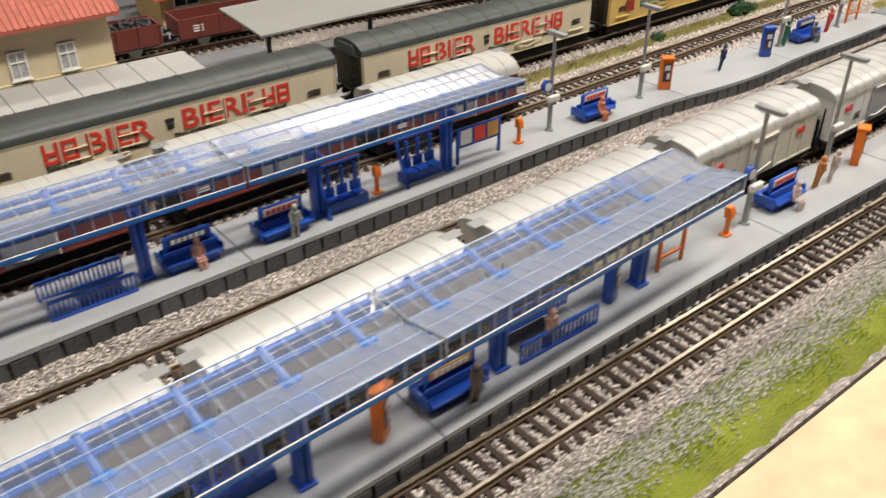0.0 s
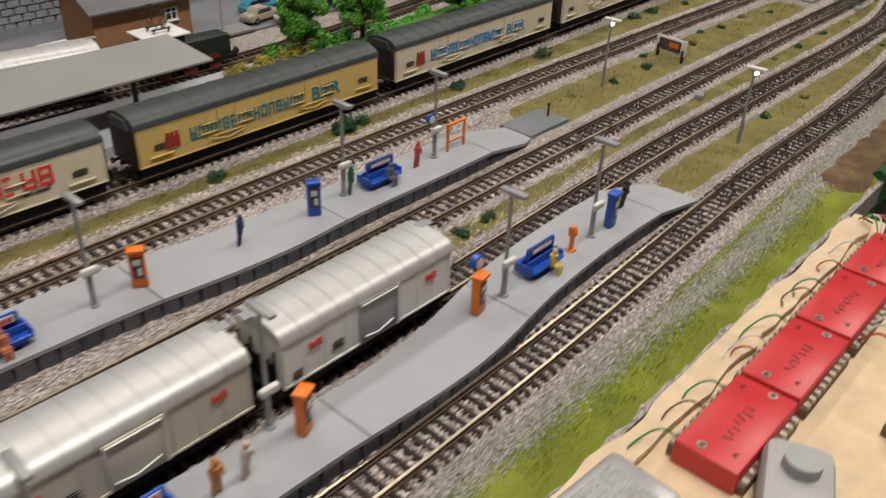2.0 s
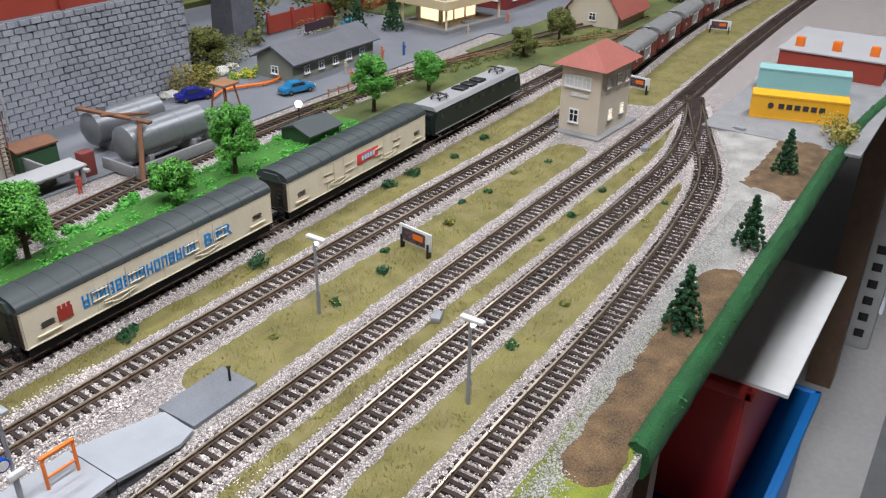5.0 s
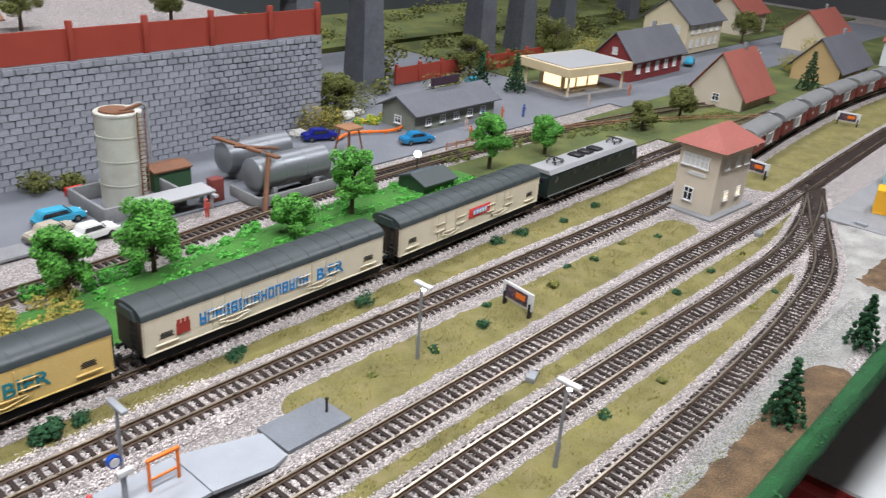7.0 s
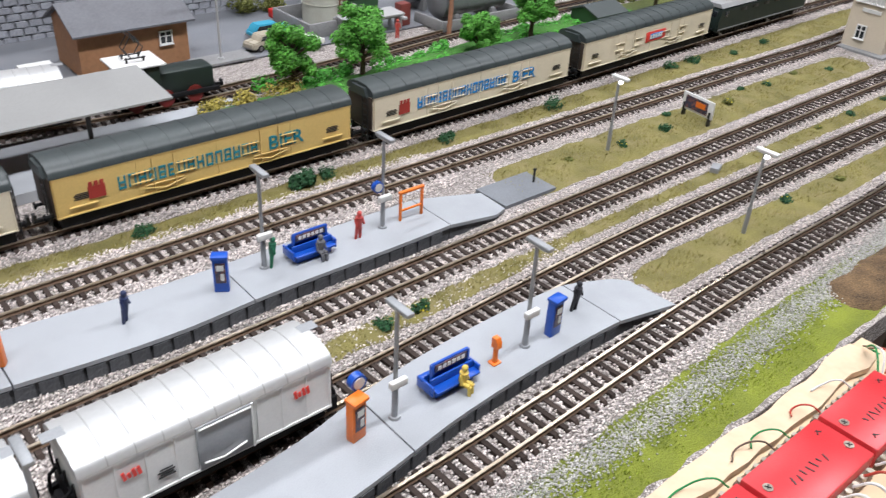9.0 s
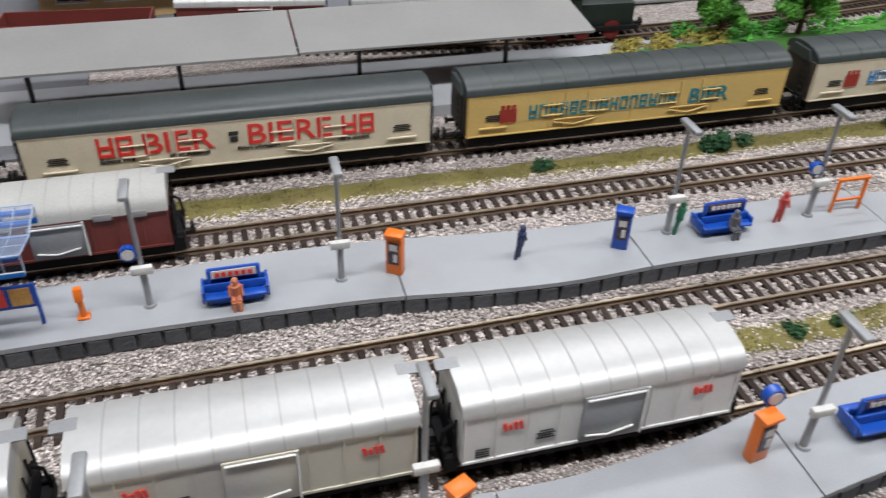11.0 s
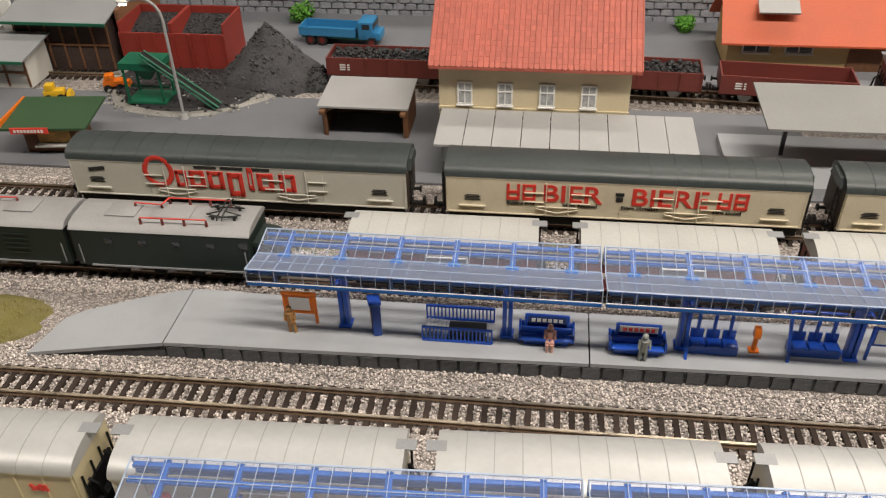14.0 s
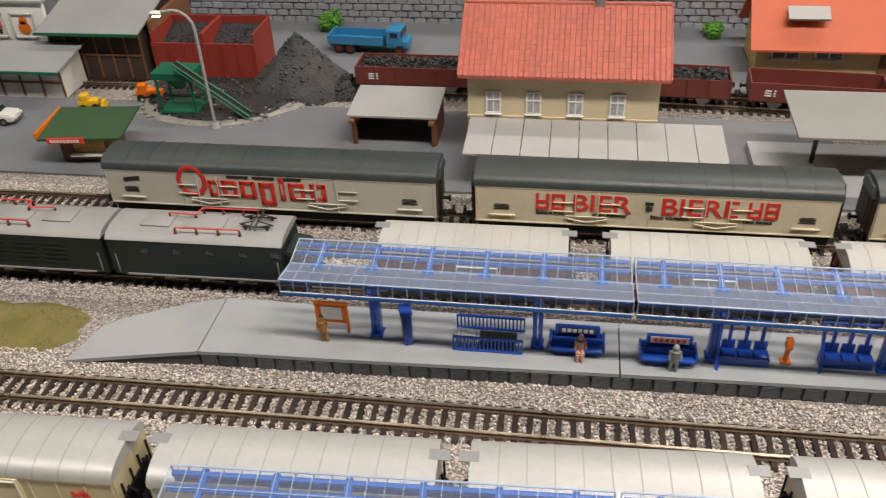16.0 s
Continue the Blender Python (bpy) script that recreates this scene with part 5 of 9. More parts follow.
def figurine(x, y, z, color, label, seated=False, rz=0.0, bend=0.0):
    """A plain painted miniature, kept to simple rounded forms."""
    key = "figurine_%d_%d_%d" % tuple(int(c * 99) for c in color)
    m_ = bpy.data.materials.get(key) or mat(key, color, 0.5, var=0.25, blot=260, bump=0)
    bm = bmesh.new()
    hip = 0.0055 if seated else 0.0095
    for s in (-1, 1):
        if seated:
            rod(bm, (s * 0.0013, -0.005, 0), (s * 0.0013, -0.0048, hip), 0.0009, 0.0012, n=7)
            rod(bm, (s * 0.0013, -0.005, hip), (s * 0.0012, 0, hip), 0.0013, n=7)
        else:
            rod(bm, (s * 0.0016, bend, 0), (s * 0.0011, 0, hip), 0.0009, 0.0013, n=7)
        rod(bm, (s * 0.0026, 0.0, hip + 0.006), (s * 0.0029, -0.0018, hip + 0.0012), 0.0008, 0.0007, n=6)
    rod(bm, (0, 0, hip - 0.001), (0, -bend * 0.6, hip + 0.0068), 0.0019, 0.0024, n=9)
    ball(bm, (0, -bend * 0.8, hip + 0.0093), 0.0017, sz=1.15, sub=2)
    return solid("miniature_figure", bm, m_, pose(x, y, z, 0, 0, rz), label, "figurine", "painted miniature figures")


ZP = 0.012
for x, y, c, lb, s, r in (
    (-0.394, -0.012, (0.4, 0.2, 0.06), "small ochre figurine standing by the notice board", False, 0),
    (-0.248, -0.0085, (0.55, 0.3, 0.24), "small pink-brown figurine seated on a blue bench", True, 0),
    (-0.198, -0.016, (0.25, 0.27, 0.25), "small grey figurine standing beside a bench", False, 0),
    (0.0395, -0.0085, (0.55, 0.2, 0.1), "small orange-brown figurine seated on a bench", True, 0),
    (0.181, -0.003, (0.02, 0.03, 0.09), "small navy figurine standing on the platform", False, 40),
    (0.2715, 0.0, (0.02, 0.14, 0.07), "small green figurine leaning on a lamp post", False, 60),
    (0.3, -0.008, (0.12, 0.12, 0.13), "small grey figurine seated on a bench", True, 0),
    (0.332, -0.003, (0.5, 0.06, 0.05), "small red figurine with yellow cap on the platform", False, 0),
    (-0.207, -0.168, (0.15, 0.11, 0.09), "small dark brown figurine by a bench", False, 0),
    (-0.16, -0.161, (0.55, 0.35, 0.28), "small pink figurine on the stairs", False, 0),
    (0.0295, -0.158, (0.55, 0.45, 0.42), "small pale figurine seated on a bench", True, 0),
    (0.06, -0.154, (0.45, 0.17, 0.04), "small orange figurine standing on the platform", False, 0),
    (0.0735, -0.155, (0.5, 0.4, 0.36), "small white and brown figurine with bicycle", False, 30),
    (0.289, -0.152, (0.6, 0.45, 0.08), "small yellow figurine seated on a bench", True, 20),
    (0.386, -0.139, (0.015, 0.015, 0.02), "small black figurine at the platform end", False, 0),
):
    figurine(x, y, ZP, c, lb, s, r, 0.001)
# short black marker post beyond the platform
t = thing("marker_post", pose(0.497, 0.002, 0.0), "short black marker post on the grass", "post")
bm = bmesh.new(); rod(bm, (0, 0, 0), (0, 0, 0.0135), 0.0009, n=8); part("post", bm, BLACK, t)
bm = bmesh.new(); bbox(bm, (0, 0, 0.0135), (0.0022, 0.0022, 0.0016), 0.0003); part("cap", bm, BLACK, t)


# ---- buildings: kit ----
CREAM_WALL = mat("cream_render", (0.62, 0.53, 0.36), 0.75, var=0.06, bump=0.1)
TILE_RED = mat("red_roof_tiles", (0.45, 0.115, 0.08), 0.6, var=0.12, per_piece=0.12, island=True, bump=0.1)
TILE_ORANGE = mat("orange_roof_tiles", (0.55, 0.11, 0.045), 0.6, var=0.1, blot=30, bump=0.1)
TILE_BROWN = mat("brown_roof_tiles", (0.3, 0.09, 0.065), 0.65, var=0.12, grain=400, bump=0.2)
GREY_TILE = mat("grey_slate_roof", (0.12, 0.122, 0.135), 0.7, var=0.15, grain=400, bump=0.2)
OCHRE_WALL = mat("ochre_render", (0.5, 0.35, 0.16), 0.75, var=0.08, bump=0.1)
BROWN_WALL = mat("brown_timber", (0.17, 0.075, 0.035), 0.7, var=0.2, grain=300, bump=0.15)
GREY_SHEET = mat("pale_sheet_roof", (0.36, 0.36, 0.36), 0.55, var=0.08, blot=30, bump=0.08)
DARK_SHEET = mat("grey_felt_roof", (0.25, 0.25, 0.243), 0.7, var=0.1, blot=20, bump=0.12)
RED_STEEL = mat("red_steel_panels", (0.28, 0.035, 0.025), 0.55, var=0.15, bump=0.1)
COAL = mat("coal", (0.025, 0.025, 0.027), 0.6, var=0.5, grain=600, bump=0.8)
HEAP = mat("grey_coal_heap", (0.06, 0.06, 0.063), 0.9, var=0.4, grain=500, blot=50, bump=1.0)
MACHINE_GREEN = mat("machine_green", (0.006, 0.12, 0.065), 0.45, var=0.1, bump=0.05)
DEEP_GREEN = mat("deep_green_roof", (0.03, 0.075, 0.03), 0.6, var=0.1, bump=0.1)
CONCRETE = mat("concrete", (0.22, 0.22, 0.22), 0.85, var=0.15, grain=500, bump=0.3)
YELLOW = mat("yellow_paint", (0.7, 0.42, 0.02), 0.4, var=0.06, bump=0.03)
CAR_BLUE = mat("car_blue", (0.03, 0.2, 0.4), 0.25, var=0.05, bump=0)
STONE = mat("grey_cut_stone", (0.28, 0.29, 0.32), 0.9, var=0.25, grain=500, bump=0.5, per_piece=0.08)
STONE_ISL = mat("grey_cut_stone_rest", (0.28, 0.29, 0.32), 0.9, var=0.25, grain=500, bump=0.5, per_piece=0.08, island=True)
MORTAR = mat("dark_joint", (0.24, 0.245, 0.265), 0.95, var=0.2, bump=0.3)
WARM_LIT = glow("lit_interior", (1.0, 0.72, 0.38), 1.6)


def window(parent, x, y, z, w, h, axis="y", s=-1, glass=None):
    """A framed window on a wall that looks along an axis."""
    def sz(a, b, c):
        return (a, b, c) if axis == "y" else (b, a, c)

    def at(u, d, v):
        return (x + u, y + s * d, z + v) if axis == "y" else (x + s * d, y + u, z + v)
    bm = bmesh.new()
    us = [-w / 2 - 0.0006, -w / 2 + 0.0006, -0.0004, 0.0004, w / 2 - 0.0006, w / 2 + 0.0006]
    vs = [-h / 2 - 0.0006, -h / 2 + 0.0006, h * 0.12 - 0.0004, h * 0.12 + 0.0004, h / 2 - 0.0006, h / 2 + 0.0006]
    grid = {(i, j, k): bm.verts.new(at(us[i], (-0.0001, 0.0013)[k], vs[j])) for i in range(6) for j in range(6) for k in (0, 1)}
    bars = {(i, j) for i in range(5) for j in range(5) if i % 2 == 0 or j % 2 == 0}
    for i, j in sorted(bars):
        c = [(i, j), (i + 1, j), (i + 1, j + 1), (i, j + 1)]
        for k in (0, 1):
            bm.faces.new([grid[(*q, k)] for q in c])
        for n, (di, dj) in enumerate(((0, -1), (1, 0), (0, 1), (-1, 0))):
            if (i + di, j + dj) not in bars:
                a, b = c[n], c[(n + 1) % 4]
                bm.faces.new((grid[(*a, 0)], grid[(*b, 0)], grid[(*b, 1)], grid[(*a, 1)]))
    bmesh.ops.recalc_face_normals(bm, faces=bm.faces[:])
    wn = part("window", bm, WHITE, parent, soft=False)
    bm = bmesh.new()
    box(bm, at(0, 0.0003, 0), sz(w, 0.0006, h))
    part("pane", bm, glass or WINDOW, wn, soft=False)
    bm = bmesh.new()
    box(bm, at(0, 0.0012, -h / 2 - 0.0009), sz(w + 0.0026, 0.0026, 0.0009))
    part("sill", bm, WHITE, wn, soft=False)


def gable_house(name, x0, x1, y0, y1, eave, ridge, wall, roof, label, category="house", along_x=True, over=0.009, wins=(), rz=0.0, chimney=True, glass=None, tiles=None):
    cx, cy = (x0 + x1) / 2, (y0 + y1) / 2
    t = thing(name, pose(cx, cy, 0, 0, 0, rz), label, category)
    a, b = (x1 - x0) / 2, (y1 - y0) / 2
    bm = bmesh.new()
    if along_x:
        prism(bm, [(-b, 0), (b, 0), (b, eave), (0, ridge - 0.001), (-b, eave)], -a, a, "x")
    else:
        prism(bm, [(-a, 0), (a, 0), (a, eave), (0, ridge - 0.001), (-a, eave)], -b, b, "y")
    w_ = part("wall", bm, wall, t, soft=False)
    half, run = (b, a) if along_x else (a, b)
    k = (ridge - eave) / half
    for s in (-1, 1):
        bm = bmesh.new()
        e = half + over
        pr = [(0, ridge), (s * e, ridge - k * e), (s * e, ridge - k * e + 0.0018), (0, ridge + 0.0022)]
        prism(bm, pr, -run - over * 0.7, run + over * 0.7, "x" if along_x else "y")
        r = part("roof", bm, roof, t, soft=False)
        if tiles and s == -1 and along_x:
            bm = bmesh.new()
            rows, cols = 14, 38
            ang = math.degrees(math.atan(k))
            for i in range(rows):
                for j in range(cols):
                    u = e * (i + 0.5) / rows
                    x = (2 * run + 1.4 * over) * ((j + 0.5) / cols - 0.5)
                    box(bm, (x, -u, ridge - k * u + 0.0022), ((2 * run + 1.4 * over) / cols * 0.86, e / rows * 1.15, 0.0007), rx=ang + 3)
            for j in range(cols + 1):
                x = (2 * run + 1.4 * over) * (j / cols - 0.5)
                rod(bm, (x, 0, ridge + 0.0027), (x, -e, ridge - k * e + 0.0027), 0.0007, n=6)
            tagged(part("roof_tiles", bm, tiles, r, soft=False), kind="stuff")
            bm = bmesh.new()
            rod(bm, (-run - over * 0.7, 0, ridge + 0.0022), (run + over * 0.7, 0, ridge + 0.0022), 0.0018, n=8)
            part("ridge_tile", bm, roof, r)
    if chimney:
        bm = bmesh.new()
        bbox(bm, (run * 0.35 if along_x else 0, 0 if along_x else run * 0.35, ridge + 0.004), (0.007, 0.006, 0.016), 0.0004)
        part("chimney", bm, CONCRETE, t)
    for ax, s, u, z, w, h in wins:
        if ax == "y":
            window(t, u, s * b, z, w, h, "y", s, glass)
        else:
            window(t, s * a, u, z, w, h, "x", s, glass)
    bm = bmesh.new()
    box(bm, (0, 0, 0.001), (2 * a + 0.003, 2 * b + 0.003, 0.002))
    part("plinth", bm, CONCRETE, t, soft=False)
    return t


CURTAIN = mat("curtained_glass", (0.4, 0.41, 0.42), 0.15, var=0.35, blot=250, bump=0)
# station house and its forecourt roof
WX = (-0.0525, -0.0215, 0.0105, 0.042)
st = gable_house("station_house", -0.34, -0.195, 0.232, 0.322, 0.079, 0.1105, CREAM_WALL, TILE_RED, "cream rendered station house with red tiled roof", wins=[("y", -1, u, 0.05, 0.0105, 0.0175) for u in WX] + [("y", -1, u, 0.02, 0.0095, 0.016) for u in WX] + [("x", 1, -0.01, 0.0555, 0.009, 0.0145)], tiles=TILE_RED, glass=CURTAIN)
bm = bmesh.new()
box(bm, (0, -0.0456, 0.0375), (0.146, 0.0016, 0.0022))
part("cornice", bm, CREAM_WALL, st, soft=False)


def sheet_roof(name, x0, x1, y0, y1, zf, zb, n, posts, roofm, postm, label, seams=True, base=0.0022):
    t = thing(name, pose((x0 + x1) / 2, (y0 + y1) / 2, base), label, "canopy roof")
    a, d = (x1 - x0) / 2, (y1 - y0) / 2
    zf, zb = zf - base, zb - base
    for i in range(n):
        u0, u1 = -a + 2 * a * i / n, -a + 2 * a * (i + 1) / n
        bm = bmesh.new()
        prism(bm, [(-d, zf - 0.0016), (d, zb - 0.0016), (d, zb), (-d, zf)], u0 + 0.0003, u1 - 0.0003)
        part("roof_panel", bm, roofm, t, soft=False)
    for px, py in posts:
        bm = bmesh.new()
        top = zf + (zb - zf) * (py + d) / (2 * d) - 0.0015
        bbox(bm, (px, py, top / 2), (0.003, 0.003, top), 0.0003)
        bbox(bm, (px, py, top - 0.003), (0.0045, 0.02, 0.003), 0.0004)
        part("post", bm, postm, t)
    bm = bmesh.new()
    for py in (-d * 0.8, d * 0.8):
        tz = zf + (zb - zf) * (py + d) / (2 * d) - 0.0028
        box(bm, (0, py, tz), (2 * a - 0.002, 0.002, 0.0024))
    part("beam", bm, postm, t, soft=False)
    return t


sheet_roof("forecourt_roof", -0.338, -0.147, 0.178, 0.229, 0.0335, 0.0375, 9, [(-0.08, -0.02), (-0.02, -0.02), (0.04, -0.02), (0.085, -0.02)], GREY_SHEET, BROWN_WALL, "pale grey sheet roof in front of the station house")
sheet_roof("platform_roof", -0.1, 0.095, 0.197, 0.264, 0.0465, 0.052, 1, [(-0.075, 0.0), (0.02, 0.0)], DARK_SHEET, BLACK, "long flat grey platform roof on dark posts", base=0.008)
sheet_roof("platform_roof", 0.096, 0.305, 0.199, 0.264, 0.0465, 0.052, 1, [(-0.06, 0.0), (0.05, 0.0)], DARK_SHEET, BLACK, "long flat grey platform roof on dark posts", base=0.008)
t = sheet_roof("open_shelter", -0.441, -0.366, 0.238, 0.29, 0.031, 0.034, 1, [(-0.033, -0.02), (0.033, -0.02), (-0.033, 0.02), (0.033, 0.02)], GREY_SHEET, BROWN_WALL, "open brown timber shelter with pale flat roof")
bm = bmesh.new(); box(bm, (0, 0.022, 0.013), (0.066, 0.002, 0.026)); part("back_wall", bm, BROWN_WALL, t, soft=False)
# side walls added to keep light out, so the interior stays dark
for sx in (-1, 1):
    bm = bmesh.new(); box(bm, (sx * 0.0345, 0.001, 0.0135), (0.002, 0.042, 0.027)); part("side_wall", bm, BROWN_WALL, t, soft=False)
bm = bmesh.new(); prism(bm, [(-0.033, 0.029), (-0.033, 0.02), (-0.024, 0.0255), (0.024, 0.0255), (0.033, 0.02), (0.033, 0.029)], -0.0215, -0.0195, "y"); part("arched_beam", bm, BROWN_WALL, t, soft=False)

# brick loading shed with orange roof
gable_house("goods_shed", -0.093, 0.062, 0.408, 0.47, 0.04, 0.07, OCHRE_WALL, TILE_ORANGE, "ochre goods shed with orange tiled roof", wins=[("y", -1, -0.052, 0.024, 0.024, 0.012), ("y", -1, -0.014, 0.024, 0.024, 0.012)], over=0.012)
bm = bmesh.new(); bbox(bm, (0.03, 0.4075, 0.014), (0.03, 0.002, 0.028), 0.0004); solid("shed_gate", bm, BROWN_WALL, None, "brown sliding gate on the goods shed", "gate")
bm = bmesh.new(); box(bm, (-0.053, 0.414, 0.0585), (0.036, 0.016, 0.002), rx=26); solid("skylight", bm, GREY_SHEET, None, "pale skylight strip on the shed roof", "skylight", "", "structure")


def open_wagon(x0, x1, load, label):
    t = thing("open_wagon", on_track("T0", (x0 + x1) / 2), label, "wagon", "oxide red open wagons in the siding")
    L, W, z0, z1 = (x1 - x0) / 2, 0.031, 0.0145, 0.031
    bm = bmesh.new()
    for s in (-1, 1):
        box(bm, (0, s * W / 2, (z0 + z1) / 2), (2 * L, 0.0012, z1 - z0))
        box(bm, (s * L, 0, (z0 + z1) / 2), (0.0012, W, z1 - z0))
    box(bm, (0, 0, z0), (2 * L, W, 0.0012))
    body = part("body", bm, RED_BROWN, t, soft=False)
    bm = bmesh.new()
    for s in (-1, 1):
        for i in range(7):
            box(bm, (-L + 2 * L * i / 6, s * (W / 2 + 0.0009), (z0 + z1) / 2), (0.0014, 0.0012, z1 - z0))
    part("stake", bm, RED_BROWN, body, soft=False)
    bm = bmesh.new()
    for i in range(3):
        box(bm, (-L * 0.7, -(W / 2 + 0.0008), 0.02 + 0.0022 * i), (0.009, 0.0004, 0.0012))
    part("small_print", bm, WHITE, body, soft=False)
    bm = bmesh.new()
    box(bm, (0, 0, 0.0135), (2 * L - 0.003, 0.026, 0.002))
    part("underframe", bm, UNDER, t, soft=False)
    wheelset(t, -L * 0.6)
    wheelset(t, L * 0.6)
    buffers(t, L)
    if load:
        rng = random.Random(int(x0 * 999))
        bm = bmesh.new()
        for _ in range(230):
            x, y = rng.uniform(-L + 0.003, L - 0.003), rng.uniform(-0.013, 0.013)
            ball(bm, (x, y, z1 - 0.003 + 0.003 * (1 - (y / 0.014) ** 2) + rng.uniform(-0.001, 0.001)), rng.uniform(0.0013, 0.0024), sub=1, jitter=0.3, rng=rng)
        box(bm, (0, 0, z1 - 0.006), (2 * L - 0.002, W - 0.002, 0.004))
        tagged(part("coal_load", bm, COAL, t, "heaped black coal", soft=False), kind="stuff")


open_wagon(-0.456, -0.348, True, "oxide red open wagon loaded with coal")
open_wagon(-0.232, -0.126, True, "oxide red open wagon loaded with coal")
open_wagon(-0.11, -0.002, False, "empty oxide red open wagon")
short_wagon("covered_wagon", "T0", 0.018, 0.13, RED_BROWN, ROOF_SILVER, "covered wagon with silver roof in the siding", "covered wagons in the siding", marks="", rise=0.009)
short_wagon("covered_wagon", "T0", 0.148, 0.255, RED_BROWN, ROOF_SILVER, "covered wagon with silver roof in the siding", "covered wagons in the siding", marks="", rise=0.009)


# coal merchant
def bin_(x, y, w, d, h, label):
    t = thing("coal_bin", pose(x, y, 0.002), label, "coal bin", "red coal bins")
    for s in (-1, 1):
        bm = bmesh.new()
        box(bm, (s * w / 2, 0, h / 2), (0.0016, d, h))
        part("side_panel", bm, RED_STEEL, t, soft=False)
    bm = bmesh.new(); box(bm, (0, d / 2, h / 2), (w, 0.0016, h)); part("back_panel", bm, RED_STEEL, t, soft=False)
    bm = bmesh.new(); box(bm, (0, -d / 2, h * 0.4), (w, 0.0016, h * 0.8)); part("front_panel", bm, RED_STEEL, t, soft=False)
    bm = bmesh.new()
    for i in range(4):
        for yy in (-d / 2 - 0.0012,):
            box(bm, (-w / 2 + w * i / 3, yy, h * 0.4), (0.0018, 0.0016, h * 0.8))
    part("stiffener", bm, RED_STEEL, t, soft=False)
    bm = bmesh.new()
    rng = random.Random(int(abs(x) * 1000))
    prism(bm, [(-d / 2 + 0.001, 0), (d / 2 - 0.001, 0), (d / 2 - 0.001, h * 0.85), (-d / 2 + 0.001, h * 0.55)], -w / 2 + 0.001, w / 2 - 0.001)
    for _ in range(160):
        yy = rng.uniform(-d / 2 + 0.003, d / 2 - 0.003)
        ball(bm, (rng.uniform(-w / 2 + 0.003, w / 2 - 0.003), yy, h * (0.7 + 0.3 * yy / d)), rng.uniform(0.001, 0.002), jitter=0.3, rng=rng)
    tagged(part("coal_load", bm, COAL, t, soft=False), kind="stuff")


bin_(-0.585, 0.385, 0.05, 0.05, 0.047, "red steel coal bin filled with coal")
bin_(-0.637, 0.385, 0.05, 0.05, 0.047, "red steel coal bin filled with coal")


def heap(x, y, r, h, m_, label, seed, cat="heap", name="coal_heap", lumps=260, flat=False):
    rng = random.Random(seed)
    bm = bmesh.new()
    rows = []
    for i in range(9):
        f = i / 8
        rows.append([bm.verts.new((x + (r * (1 - f) + 0.001) * math.cos(a) * (1 + 0.25 * noise.noise((math.cos(a) * 2, math.sin(a) * 2, f * 3 + seed))), y + (r * (1 - f) + 0.001) * 0.8 * math.sin(a), -0.0005 + h * (min(1.0, f * 9) if flat else f ** 0.85) * (1 + 0.1 * noise.noise((a, f * 5, seed))))) for a in [2 * math.pi * k / 28 for k in range(28)]])
    for ra, rb in zip(rows, rows[1:]):
        for k in range(28):
            bm.faces.new((ra[k], ra[(k + 1) % 28], rb[(k + 1) % 28], rb[k]))
    bm.faces.new(rows[-1])
    for _ in range(lumps):
        f, a = rng.random() ** 1.3, rng.uniform(0, 6.28)
        rr = r * (1 - f) * 1.03
        ball(bm, (x + rr * math.cos(a), y + rr * 0.8 * math.sin(a), h * (min(1.0, f * 9) if flat else f ** 0.85)), rng.uniform(0.0008, 0.002), jitter=0.35, rng=rng)
    return solid(name, bm, m_, None, label, cat, "", "stuff", soft=False)


heap(-0.514, 0.35, 0.048, 0.056, HEAP, "tall grey-black coal heap in the yard", 2)
heap(-0.47, 0.345, 0.024, 0.018, COAL, "small black coal pile beside the track", 3)
heap(-0.583, 0.333, 0.083, 0.0062, COAL, "flat dark spill of coal dust under the loader", 4, name="coal_dust", flat=True)
heap(-0.583, 0.332, 0.091, 0.0042, GRAVEL, "pale gravel rim round the coal spill", 6, "gravel", "gravel_rim", 500, True)

hop = thing("coal_loader", pose(-0.608, 0.292, 0.0052), "green coal loading hopper with slanted conveyor", "coal loader")
for px in (-0.016, 0.016):
    for py in (-0.011, 0.011):
        bm = bmesh.new(); bbox(bm, (px, py, 0.017), (0.002, 0.002, 0.034), 0.0003); part("leg", bm, MACHINE_GREEN, hop)
bm = bmesh.new(); box(bm, (0, 0, 0.0355), (0.037, 0.026, 0.006)); part("bin", bm, MACHINE_GREEN, hop, soft=False)
bm = bmesh.new(); box(bm, (0, 0, 0.026), (0.022, 0.016, 0.013), rx=180, taper=0.3); part("funnel", bm, MACHINE_GREEN, hop, soft=False)
bm = bmesh.new(); box(bm, (0, 0, 0.002), (0.036, 0.026, 0.002)); box(bm, (0, 0, 0.012), (0.036, 0.002, 0.0015)); part("brace", bm, MACHINE_GREEN, hop, soft=False)
for s in (-1, 1):
    bm = bmesh.new(); rod(bm, (0.006, s * 0.004 - 0.012, 0.049), (0.067, s * 0.004 - 0.012, 0.002), 0.0011, n=6); rod(bm, (0.006, s * 0.004 - 0.012, 0.045), (0.064, s * 0.004 - 0.012, -0.0005), 0.0008, n=6); part("conveyor_rail", bm, MACHINE_GREEN, hop)
bm = bmesh.new()
box(bm, (0.036, -0.012, 0.02525), (0.076, 0.007, 0.0008), ry=38)
part("conveyor_belt", bm, BLACK, hop, soft=False)


